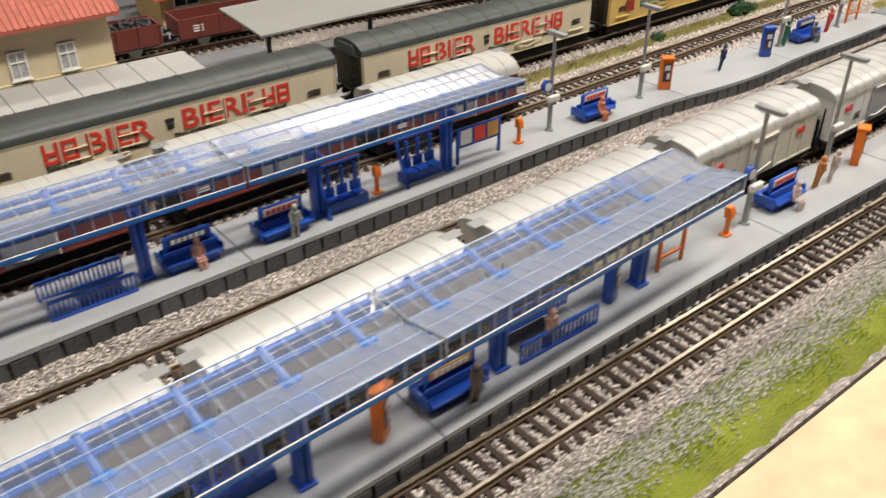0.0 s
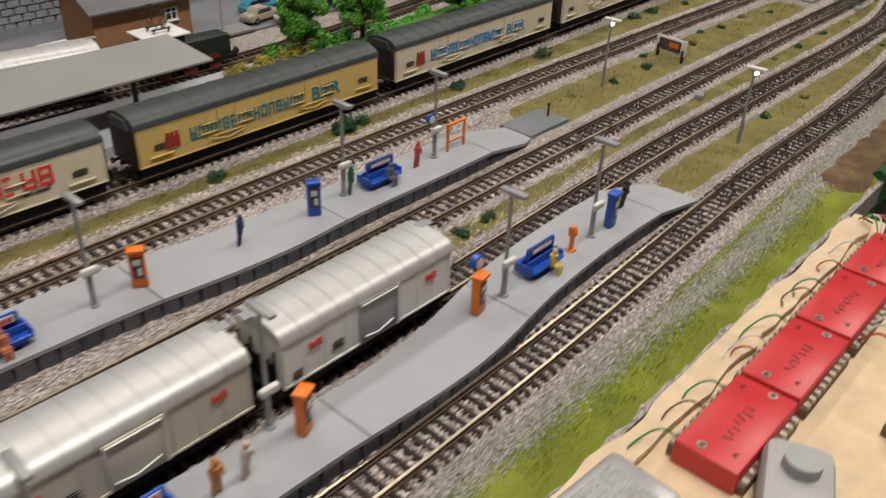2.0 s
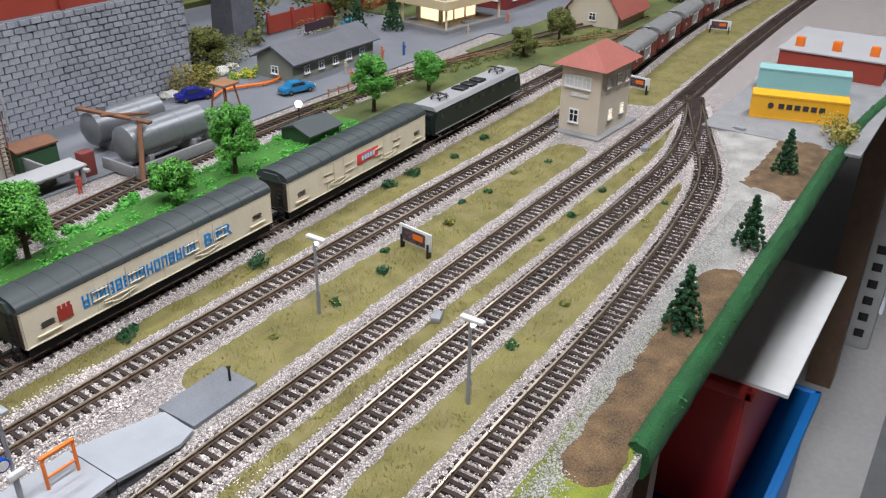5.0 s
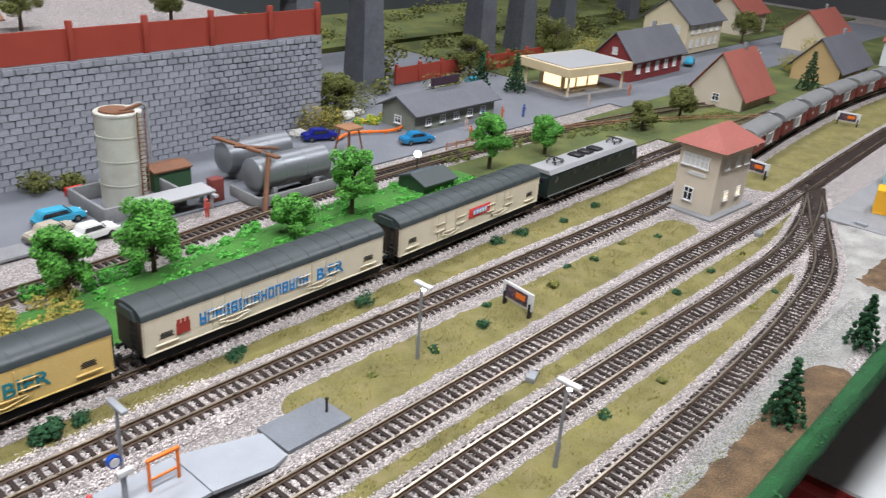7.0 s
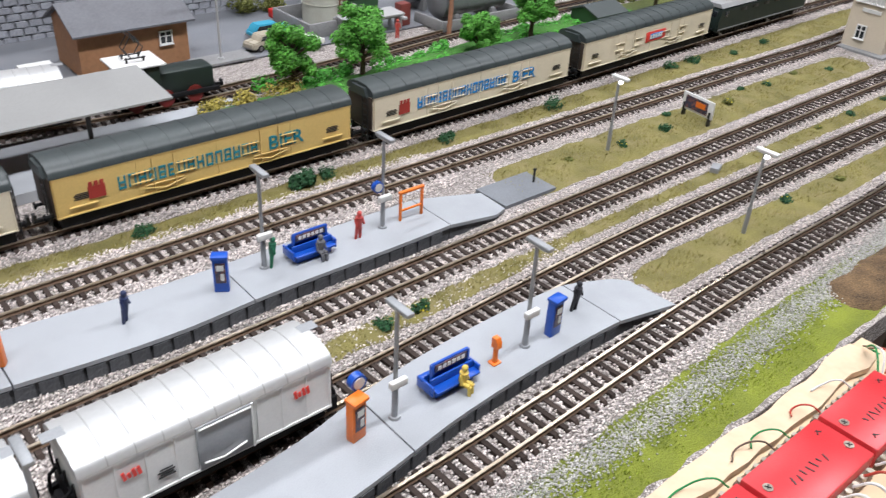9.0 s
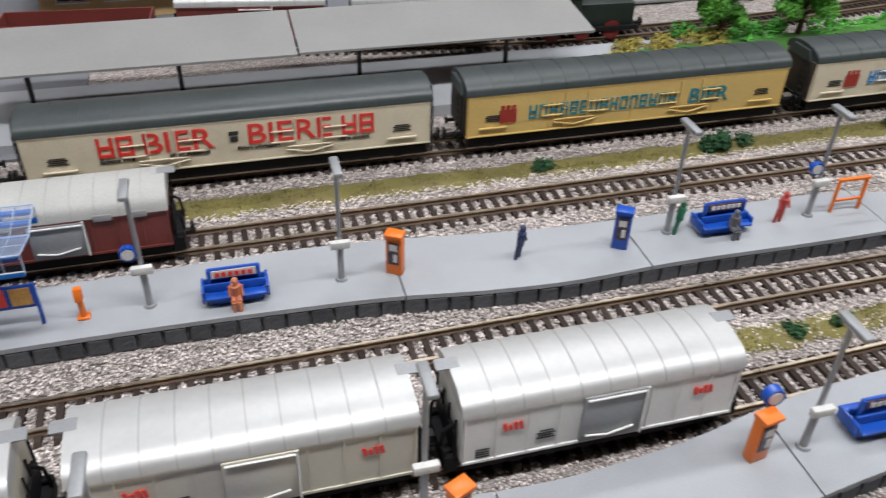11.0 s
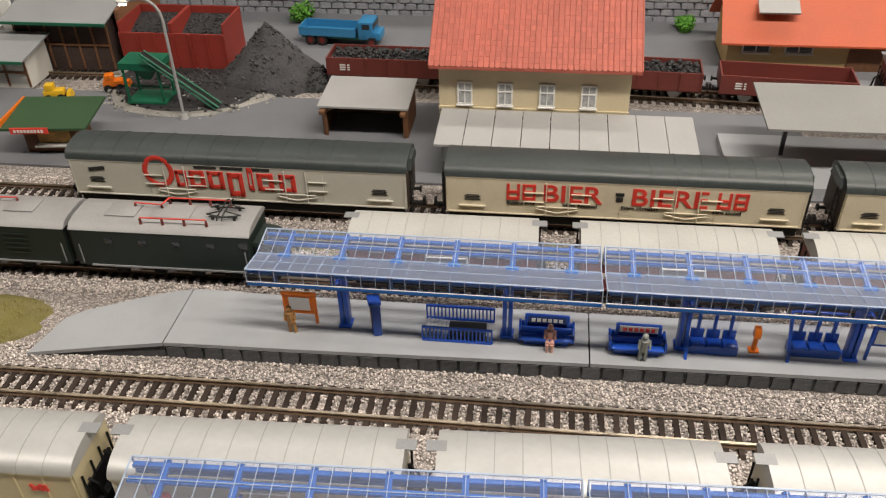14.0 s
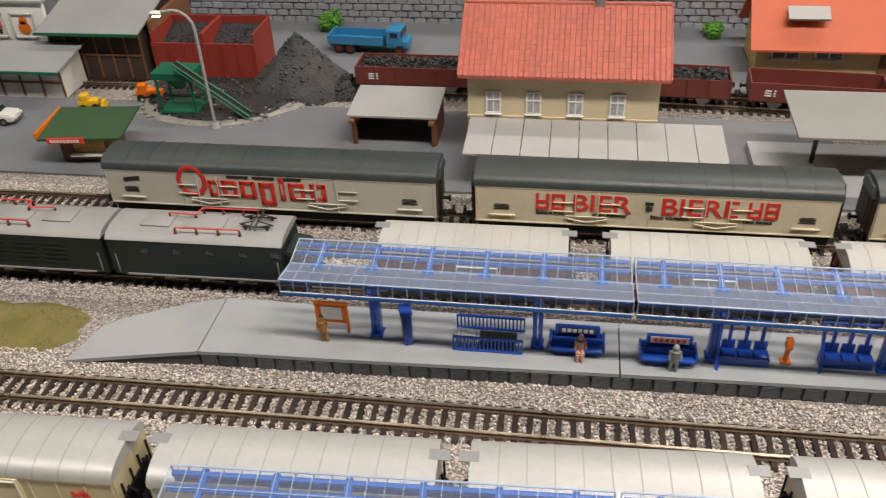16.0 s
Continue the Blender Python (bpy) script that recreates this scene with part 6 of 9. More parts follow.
def arc_lamp(x, y, z, h, rz, lit, label):
    t = thing("street_lamp", pose(x, y, z, 0, 0, rz), label, "lamp", "tall yard lamps")
    bm = bmesh.new(); rod(bm, (0, 0, 0), (0, 0, 0.004), 0.0042, 0.003, n=12); part("foot", bm, GREY_SHEET, t)
    bm = bmesh.new()
    pts = [(0, 0, 0.003), (0, 0, h * 0.82)] + [(-0.013 * (1 - math.cos(a)) * 1.2, 0, h * 0.82 + 0.017 * math.sin(a)) for a in (0.4, 0.8, 1.2, 1.57)] + [(-0.026, 0, h * 0.82 + 0.0155)]
    pipe(bm, pts, 0.0013, 8)
    part("pole", bm, GREY_SHEET, t)
    bm = bmesh.new(); ball(bm, (-0.031, 0, h * 0.82 + 0.0145), 0.006, sz=0.35, sub=2); hd = part("lamp_head", bm, WHITE, t)
    for v in hd.data.vertices:
        v.co.y *= 0.55
    if lit:
        bm = bmesh.new(); box(bm, (-0.031, 0, h * 0.82 + 0.0118), (0.006, 0.003, 0.0008)); part("bulb", bm, LIT, hd, soft=False)


arc_lamp(-0.568, 0.263, 0.0022, 0.107, 0, True, "tall pale curved street lamp on the forecourt")
arc_lamp(0.428, 0.368, 0.002, 0.09, 0, True, "tall pale curved street lamp in the yard")
arc_lamp(0.64, 0.468, 0.002, 0.09, 20, True, "tall pale curved street lamp beside the stone wall")


# blue tipper truck
tr = thing("tipper_truck", pose(-0.468, 0.443, 0.002, 0, 0, -4), "blue tipper lorry with green chassis", "truck")
bm = bmesh.new(); box(bm, (-0.012, 0, 0.0105), (0.058, 0.024, 0.0016))
for s in (-1, 1):
    box(bm, (-0.012, s * 0.012, 0.0145), (0.058, 0.0012, 0.0085))
    box(bm, (-0.012 + s * 0.029, 0, 0.0145), (0.0012, 0.024, 0.0085))
part("tipping_bed", bm, CAR_BLUE, tr, soft=False)
bm = bmesh.new(); bbox(bm, (0.028, 0, 0.017), (0.016, 0.024, 0.019), 0.002); bbox(bm, (0.038, 0, 0.011), (0.01, 0.02, 0.009), 0.002); cab = part("cab", bm, CAR_BLUE, tr)
bm = bmesh.new(); bbox(bm, (0.0345, 0, 0.0215), (0.004, 0.021, 0.006), 0.0005); bbox(bm, (0.029, 0, 0.0215), (0.008, 0.0246, 0.0055), 0.0005); part("window", bm, WINDOW, cab)
bm = bmesh.new(); box(bm, (0.0, 0, 0.0072), (0.082, 0.014, 0.003)); part("chassis", bm, MACHINE_GREEN, tr, soft=False)
for x in (-0.03, -0.018, 0.034):
    for s in (-1, 1):
        bm = bmesh.new(); rod(bm, (x, s * 0.008, 0.0055), (x, s * 0.0125, 0.0055), 0.0055, n=18); w = part("wheel", bm, BLACK, tr)
        bm = bmesh.new(); rod(bm, (x, s * 0.012, 0.0055), (x, s * 0.013, 0.0055), 0.0028, n=14); part("hub", bm, RED_WHEEL, w)

# kiosk and half-timbered yard buildings
t = thing("news_kiosk", pose(-0.654, 0.211, 0.0022, 0, 0, 6), "small brown news kiosk with deep green roof", "kiosk")
bm = bmesh.new(); bbox(bm, (0, 0, 0.0125), (0.042, 0.03, 0.025), 0.0004); part("wall", bm, BROWN_WALL, t)
bm = bmesh.new(); prism(bm, [(-0.026, 0.0245), (0.024, 0.0285), (0.024, 0.0305), (-0.026, 0.0265)], -0.032, 0.036); part("roof", bm, DEEP_GREEN, t, soft=False)
bm = bmesh.new(); box(bm, (-0.008, -0.0275, 0.0255), (0.03, 0.0014, 0.005)); sg = part("sign", bm, RED_PAINT, t, soft=False)
bm = bmesh.new()
for i in range(9):
    box(bm, (-0.019 + 0.0027 * i, -0.0285, 0.0255), (0.0018, 0.0004, 0.0024))
part("print_bar", bm, WHITE, sg, soft=False)
# ochre pane colour stands for the lit kiosk interior, without emission
bm = bmesh.new(); box(bm, (0.004, -0.0155, 0.014), (0.026, 0.001, 0.01)); part("counter_window", bm, CREAM_AD, t, soft=False)
bm = bmesh.new(); box(bm, (0.004, -0.0185, 0.008), (0.03, 0.006, 0.0012)); part("counter", bm, PAPER, t, soft=False)
bm = bmesh.new(); box(bm, (-0.033, 0.0, 0.028), (0.002, 0.05, 0.005)); part("fascia", bm, ORANGE, t, soft=False)

SHED_ROOF = mat("shed_roof_grey", (0.27, 0.28, 0.29), 0.8, var=0.1, grain=900, blot=20, bump=0.2)
SHED_DARK = mat("tarred_boards", (0.05, 0.03, 0.025), 0.85, var=0.35, grain=500, bump=0.4)
TIMBER_WHITE = mat("white_infill", (0.6, 0.59, 0.55), 0.75, var=0.07, bump=0.1)


def timber_house(x0, x1, y0, y1, zf, zb, label, boards=None):
    t = thing("yard_building", pose((x0 + x1) / 2, (y0 + y1) / 2, 0.002), label, "building", "half-timbered yard buildings")
    a, d = (x1 - x0) / 2, (y1 - y0) / 2
    bm = bmesh.new(); prism(bm, [(-d, 0), (d, 0), (d, zb - 0.003), (-d, zf - 0.003)], -a, a); part("wall", bm, boards or TIMBER_WHITE, t, soft=False)
    bm = bmesh.new(); prism(bm, [(-d - 0.012, zf - 0.002), (d + 0.004, zb), (d + 0.004, zb + 0.0015), (-d - 0.012, zf - 0.0005)], -a - 0.006, a + 0.006); part("roof", bm, SHED_ROOF, t, soft=False)
    bm = bmesh.new(); box(bm, (0, -d - 0.0125, zf - 0.0015), (2 * a + 0.013, 0.0014, 0.0026)); part("green_fascia", bm, MACHINE_GREEN, t, soft=False)
    for i in range(7):
        bm = bmesh.new(); box(bm, (-a + 2 * a * i / 6, -d - 0.0005, zf / 2), (0.0018, 0.0012, zf - 0.004)); part("timber_post", bm, BROWN_WALL, t, soft=False)
    bm = bmesh.new(); box(bm, (0, -d - 0.0006, zf * 0.5), (2 * a, 0.0012, 0.0018)); part("timber_rail", bm, BROWN_WALL, t, soft=False)


timber_house(-0.86, -0.735, 0.31, 0.35, 0.032, 0.037, "low half-timbered office with grey roof")
timber_house(-0.765, -0.672, 0.355, 0.45, 0.052, 0.075, "half-timbered coal merchant's shed with green-edged grey roof", SHED_DARK)
bm = bmesh.new(); bbox(bm, (-0.664, 0.41, 0.03), (0.004, 0.09, 0.058), 0.0005); solid("side_wall", bm, BROWN_WALL, None, "dark brown boarded side wall of the shed", "wall", "", "structure")
t = thing("advert_wall", pose(-0.822, 0.372, 0.002), "white wall with two red and orange posters", "wall", "", "structure")
bm = bmesh.new(); bbox(bm, (0, 0, 0.036), (0.098, 0.004, 0.072), 0.0004); part("panel", bm, WHITE, t)
bm = bmesh.new(); bbox(bm, (0, -0.001, 0.0725), (0.102, 0.008, 0.003), 0.0006); part("coping", bm, GREY_SHEET, t)
for x, m_ in ((-0.008, RED_PAINT), (0.024, ORANGE)):
    bm = bmesh.new()
    for u, v, w, h in ((-0.0118, 0, 0.0016, 0.025), (0.0118, 0, 0.0016, 0.025), (0, 0.0118, 0.025, 0.0016), (0, -0.0118, 0.025, 0.0016)):
        box(bm, (x + u, -0.0028, 0.048 + v), (w, 0.0016, h))
    fr_ = part("poster_frame", bm, PAPER, t, soft=False)
    bm = bmesh.new()
    if m_ == RED_PAINT:
        for u in (-0.0055, 0, 0.0055):
            box(bm, (x + u, -0.0026, 0.0505), (0.0042, 0.0008, 0.011))
    else:
        rod(bm, (x, -0.0022, 0.046), (x, -0.003, 0.046), 0.0065, n=18)
        rod(bm, (x, -0.0022, 0.053), (x, -0.003, 0.053), 0.0042, n=14)
    part("poster", bm, m_, fr_, soft=False)
bm = bmesh.new(); box(bm, (-0.008, -0.0026, 0.0415), (0.013, 0.0008, 0.004)); part("print_bar", bm, DARK_PAINT, t, soft=False)
LOADER = [("small_loader", -0.7, 0.29, YELLOW, "small yellow wheel loader in the yard"), ("small_loader", -0.655, 0.315, ORANGE, "small orange and red loader in the yard")]
for nm, x, y, m_, lb in LOADER:
    t = thing(nm, pose(x, y, 0.002, 0, 0, 15), lb, "loader")
    bm = bmesh.new(); bbox(bm, (0, 0, 0.007), (0.018, 0.01, 0.006), 0.001); bbox(bm, (-0.003, 0, 0.012), (0.008, 0.009, 0.007), 0.001); part("body", bm, m_, t)
    bm = bmesh.new(); box(bm, (0.013, 0, 0.005), (0.005, 0.013, 0.006), taper=0.6); part("bucket", bm, m_, t, soft=False)
    for wx in (-0.005, 0.006):
        for s in (-1, 1):
            bm = bmesh.new(); rod(bm, (wx, s * 0.004, 0.0035), (wx, s * 0.0065, 0.0035), 0.0035, n=14); part("wheel", bm, BLACK, t)


def car(x, y, z, rz, paint, label, estate=False):
    t = thing("model_car", pose(x, y, z, 0, 0, rz), label, "car", "parked model cars")
    bm = bmesh.new()
    prism(bm, [(-0.0235, 0.003), (0.0235, 0.003), (0.0245, 0.006), (0.023, 0.0095), (0.012, 0.0105), (-0.014, 0.0108), (-0.0235, 0.0098), (-0.0245, 0.006)], -0.009, 0.009, "y")
    bmesh.ops.bevel(bm, geom=bm.edges[:], offset=0.0012, segments=2, affect="EDGES")
    body = part("body", bm, paint, t)
    bm = bmesh.new()
    back = -0.022 if estate else -0.0155
    prism(bm, [(back, 0.0098), (0.0115, 0.0098), (0.006, 0.0158), (back + 0.004, 0.0162)], -0.0078, 0.0078, "y")
    bmesh.ops.bevel(bm, geom=bm.edges[:], offset=0.0012, segments=2, affect="EDGES")
    part("cabin", bm, paint, t)
    bm = bmesh.new()
    for s in (-1, 1):
        prism(bm, [(back + 0.003, 0.0108), (0.0085, 0.0108), (0.005, 0.0148), (back + 0.005, 0.015)], s * 0.0076, s * 0.0081, "y")
    part("side_window", bm, WINDOW, body, soft=False)
    bm = bmesh.new(); box(bm, (0.0093, 0, 0.0128), (0.0008, 0.0135, 0.0045), ry=-42); part("windscreen", bm, WINDOW, body, soft=False)
    for wx in (-0.0145, 0.0145):
        for s in (-1, 1):
            bm = bmesh.new(); rod(bm, (wx, s * 0.0068, 0.0037), (wx, s * 0.0093, 0.0037), 0.0037, n=16); w = part("wheel", bm, BLACK, t)
            bm = bmesh.new(); rod(bm, (wx, s * 0.0092, 0.0037), (wx, s * 0.0097, 0.0037), 0.002, n=12); part("hub", bm, STEEL, w)
    for s in (-1, 1):
        bm = bmesh.new(); ball(bm, (0.0243, s * 0.0062, 0.0075), 0.0013, sub=2); part("headlight", bm, WHITE, body)
    bm = bmesh.new(); bbox(bm, (0.0248, 0, 0.0045), (0.001, 0.017, 0.0015), 0.0003); bbox(bm, (-0.0248, 0, 0.0045), (0.001, 0.017, 0.0015), 0.0003); part("bumper", bm, STEEL, body)


CAR_SKY = mat("car_sky_blue", (0.06, 0.34, 0.5), 0.25, var=0.05, bump=0)
CAR_BEIGE = mat("car_beige", (0.4, 0.36, 0.28), 0.3, var=0.05, bump=0)
CAR_WHITE = mat("car_white", (0.68, 0.68, 0.64), 0.25, var=0.04, bump=0)
CAR_NAVY = mat("car_navy", (0.01, 0.015, 0.2), 0.25, var=0.05, bump=0)
car(0.508, 0.412, 0.002, 2, CAR_SKY, "sky blue estate car parked in the yard", True)
car(0.487, 0.382, 0.002, 10, CAR_BEIGE, "rounded beige car parked in the yard")
car(0.515, 0.359, 0.002, 6, CAR_WHITE, "white saloon car parked in the yard")
car(0.888, 0.476, 0.002, -20, CAR_NAVY, "dark blue car parked near the shed")
car(0.986, 0.392, 0.002, -14, CAR_BLUE, "rounded blue car on the road")
car(-0.778, 0.258, 0.0022, 5, CAR_WHITE, "white car parked near the kiosk")


# ---- the goods yard ----
# retaining wall with stone courses and a red fence on top
WALL_Y, WALL_X0, WALL_X1, WALL_H = 0.524, -1.3, 0.93, 0.128
rw = thing("retaining_wall", Matrix(), "tall grey retaining wall of cut stone blocks", "wall", "", "structure")
bm = bmesh.new(); box(bm, ((WALL_X0 + WALL_X1) / 2, WALL_Y + 0.011, WALL_H / 2), (WALL_X1 - WALL_X0, 0.02, WALL_H)); part("wall_core", bm, MORTAR, rw, soft=False)
bm = bmesh.new(); box(bm, (0, 0, 0), (0.0128, 0.003, 0.0068), taper=0.9); BLOCKM = mesh_of("stone_block", bm, STONE, soft=False)
rng = random.Random(5)
rest_bm_v, rest_bm_f, count = [], [], 0
for r in range(17):
    z = 0.0038 + r * 0.0075
    x = WALL_X0 + (0.0068 if r % 2 else 0)
    while x < WALL_X1 - 0.006:
        dy, hw, hh = rng.uniform(-0.0006, 0.0006), 0.0064 * rng.uniform(0.9, 1.02), 0.0034 * rng.uniform(0.9, 1.02)
        if 0.48 < x < 0.74 and count < 300:
            s = new("stone_block", BLOCKM); s.parent = rw; count += 1
            s.matrix_basis = Matrix.Translation((x, WALL_Y + dy, z)) @ pose(0, 0, 0, rng.uniform(-2, 2), 0, rng.uniform(-1.5, 1.5))
        elif x > -0.75:
            k = len(rest_bm_v)
            y0, y1 = WALL_Y - 0.0013 + dy, WALL_Y + 0.002
            rest_bm_v += [(x - hw, y1, z - hh), (x + hw, y1, z - hh), (x + hw, y1, z + hh), (x - hw, y1, z + hh), (x - hw * 0.92, y0, z - hh * 0.85), (x + hw * 0.92, y0, z - hh * 0.85), (x + hw * 0.92, y0, z + hh * 0.85), (x - hw * 0.92, y0, z + hh * 0.85)]
            rest_bm_f += [(k + 4, k + 5, k + 6, k + 7), (k, k + 1, k + 5, k + 4), (k + 1, k + 2, k + 6, k + 5), (k + 2, k + 3, k + 7, k + 6), (k + 3, k, k + 4, k + 7)]
        x += 0.0136
me = bpy.data.meshes.new("stone_blocks")
me.from_pydata(rest_bm_v, [], rest_bm_f)
me.materials.append(STONE_ISL)
ob = new("stone_blocks", me); ob.parent = rw; tagged(ob, kind="stuff")
FENCE_RED = mat("red_fence_panel", (0.3, 0.045, 0.025), 0.6, var=0.1, bump=0.1)
fn = thing("panel_fence", pose(0, 0, WALL_H), "rust-red panel fence with posts along the wall top", "fence", "", "structure")
x = WALL_X0
while x < WALL_X1 - 0.02:
    bm = bmesh.new(); box(bm, (x + 0.043, WALL_Y + 0.008, 0.017), (0.082, 0.002, 0.033)); part("panel", bm, FENCE_RED, fn, soft=False)
    bm = bmesh.new(); bbox(bm, (x, WALL_Y + 0.006, 0.021), (0.006, 0.006, 0.042), 0.0005); part("post", bm, FENCE_RED, fn)
    x += 0.086
bm = bmesh.new(); bbox(bm, (WALL_X1 - 0.003, WALL_Y + 0.006, 0.021), (0.006, 0.006, 0.042), 0.0005); part("post", bm, FENCE_RED, fn)
slab("upper_ground", WALL_X0, WALL_X1, WALL_Y + 0.021, 1.6, 0.0, WALL_H - 0.002, BALLAST, "raised ballast ground behind the retaining wall", "ground")
ut = thing("railway_track", pose(0, 0.62, WALL_H - 0.002), "upper track with brown sleepers behind the fence", "track", "tracks of the station")
for off in (-0.0087, 0.0087):
    bm = bmesh.new(); box(bm, (-0.2, off, 0.0037), (2.2, 0.0014, 0.003)); part("rail", bm, RAIL, ut, soft=False)
bm = bmesh.new()
for i in range(110):
    box(bm, (0.05 + 0.008 * i, 0, 0.0011), (0.0034, 0.03, 0.0022))
tagged(part("sleepers", bm, SLEEPER, ut, soft=False), kind="stuff")
gable_house("upper_hut", 0.5, 0.57, 0.66, 0.72, 0.03, 0.045, CREAM_WALL, BROWN_WALL, "small cream hut on the upper level", "hut", rz=0, chimney=False).location.z = WALL_H - 0.002

# silo in its pit
SILO = mat("cream_silo", (0.5, 0.5, 0.43), 0.6, var=0.08, blot=30, bump=0.08, dirt=(0.3, 0.24, 0.17), dirt_amount=0.3)
t = thing("storage_silo", pose(0.583, 0.424, 0.002), "tall cream cylindrical silo with rusty top and ladder", "silo")
bm = bmesh.new(); rod(bm, (0, 0, 0), (0, 0, 0.098), 0.0225, n=40); part("drum", bm, SILO, t)
for z in (0.025, 0.05, 0.075, 0.0965):
    bm = bmesh.new(); rod(bm, (0, 0, z - 0.0006), (0, 0, z + 0.0006), 0.0231, n=40); part("hoop", bm, SILO, t)
bm = bmesh.new(); rod(bm, (-0.004, 0, 0.098), (-0.004, 0, 0.1), 0.014, n=24); box(bm, (0.012, -0.004, 0.1), (0.03, 0.004, 0.002), rz=25); box(bm, (0.0, -0.014, 0.099), (0.02, 0.003, 0.002)); part("top_gear", bm, BROWN_WALL, t)
bm = bmesh.new()
for s in (-0.004, 0.004):
    rod(bm, (0.012 + s, -0.0235, 0), (0.012 + s, -0.0235, 0.1), 0.0007, n=6)
for i in range(22):
    rod(bm, (0.008, -0.0235, 0.004 + 0.0043 * i), (0.016, -0.0235, 0.004 + 0.0043 * i), 0.0005, n=5)
part("ladder", bm, BROWN_WALL, t)
pt = thing("silo_pit", pose(0.583, 0.418, 0.002), "low concrete wall round the silo", "wall", "", "structure")
for c, s in (((0, -0.037, 0.008), (0.09, 0.003, 0.016)), ((0, 0.037, 0.008), (0.09, 0.003, 0.016)), ((-0.0435, 0, 0.008), (0.003, 0.071, 0.016)), ((0.0435, 0, 0.008), (0.003, 0.071, 0.016))):
    bm = bmesh.new(); bbox(bm, c, s, 0.0005); part("kerb_wall", bm, CONCRETE, pt)
sheet_roof("loading_shelter", 0.572, 0.648, 0.355, 0.382, 0.0215, 0.0225, 1, [(-0.034, -0.01), (0.034, -0.01), (-0.034, 0.01), (0.034, 0.01)], GREY_SHEET, GREY_SHEET, "low white flat-roofed shelter beside the silo", base=0.002)

TANK = mat("tank_grey_metal", (0.22, 0.23, 0.24), 0.4, 0.5, var=0.12, blot=30, bump=0.06)


def tank(x0, x1, y, r, label):
    t = thing("storage_tank", pose((x0 + x1) / 2, y, 0.002), label, "tank", "horizontal storage tanks")
    L = (x1 - x0) / 2
    zc = r + 0.009
    bm = bmesh.new(); rod(bm, (-L, 0, zc), (L, 0, zc), r, n=32)
    for e in (-1, 1):
        rod(bm, (e * L, 0, zc), (e * (L + r * 0.25), 0, zc), r, r * 0.6, n=32)
    part("vessel", bm, TANK, t)
    for d in (-0.6, 0.6):
        bm = bmesh.new(); bbox(bm, (d * L, 0, 0.007), (0.006, r * 1.8, 0.014), 0.0005); part("saddle", bm, CONCRETE, t)
    bm = bmesh.new(); rod(bm, (-L * 0.6, 0, zc + r - 0.001), (-L * 0.6, 0, zc + r + 0.004), 0.005, n=14); part("manhole", bm, TANK, t)
    for e in (-0.3, 0.3):
        bm = bmesh.new(); rod(bm, (e * L - 0.0004, 0, zc), (e * L + 0.0004, 0, zc), r * 1.015, n=32); part("seam", bm, TANK, t)


tank(0.69, 0.785, 0.352, 0.0185, "grey horizontal storage tank on concrete saddles")
tank(0.7, 0.785, 0.42, 0.0175, "grey horizontal storage tank behind another")
bt = thing("tank_bund", pose(0.74, 0.352, 0.002), "low concrete tray under the tank", "wall", "", "structure")
for c, s in (((0, -0.026, 0.006), (0.12, 0.003, 0.012)), ((-0.06, 0, 0.006), (0.003, 0.05, 0.012)), ((0.06, 0, 0.006), (0.003, 0.05, 0.012))):
    bm = bmesh.new(); bbox(bm, c, s, 0.0005); part("kerb_wall", bm, CONCRETE, bt)
gt = thing("pipe_gantry", pose(0.7, 0.352, 0.002), "rusty brown pipe gantry over the tanks", "gantry")
bm = bmesh.new(); rod(bm, (-0.02, -0.036, 0), (0.002, -0.014, 0.0485), 0.0028, n=6); part("leg", bm, BROWN_WALL, gt)
bm = bmesh.new(); bbox(bm, (0, 0, 0), (0.006, 0.1, 0.003), 0.0005); o = part("beam", bm, BROWN_WALL, gt); o.matrix_basis = pose(0.004, 0.03, 0.0485, 0, 0, 8)
bm = bmesh.new(); rod(bm, (-0.01, 0.03, 0.052), (0.04, 0.02, 0.043), 0.0018, n=8); part("pipe", bm, BROWN_WALL, gt)
gable_house("brown_hut", 0.62, 0.664, 0.428, 0.456, 0.024, 0.027, DEEP_GREEN, BROWN_WALL, "small dark green hut with rusty flat roof", "hut", chimney=False, over=0.002)
bm = bmesh.new(); bbox(bm, (0.659, 0.374, 0.0145), (0.014, 0.012, 0.025), 0.0006); solid("steel_locker", bm, RED_BROWN, None, "rust-brown steel locker beside the tank", "locker")
RED_CAR = mat("bright_red", (0.45, 0.02, 0.015), 0.35, bump=0)
bm = bmesh.new(); bbox(bm, (0.553, 0.472, 0.007), (0.02, 0.01, 0.01), 0.002); solid("red_handcart", bm, RED_CAR, None, "small red cart beside the silo", "cart")
figurine(0.628, 0.343, 0.0, (0.5, 0.08, 0.06), "small red figurine by the shelter")

# wooden hut beside the siding
LIGHT_WOOD = mat("orange_brown_boards", (0.3, 0.15, 0.07), 0.7, var=0.15, grain=250, bump=0.15)
gable_house("wooden_hut", 0.3, 0.405, 0.388, 0.45, 0.046, 0.062, LIGHT_WOOD, GREY_TILE, "brown wooden hut with slate grey roof", "hut", wins=[("y", -1, 0.03, 0.028, 0.012, 0.012)], over=0.008, chimney=False)
bm = bmesh.new(); box(bm, (0.43, 0.37, 0.0032), (0.06, 0.026, 0.0024)); solid("loading_ramp", bm, CONCRETE, None, "low concrete ramp beside the hut", "ramp", "", "structure", soft=False)
bm = bmesh.new(); box(bm, (0.262, 0.39, 0.012), (0.028, 0.014, 0.02)); solid("notice_stand", bm, PAPER, None, "blue and white notice stand near the hut", "stand", soft=False)

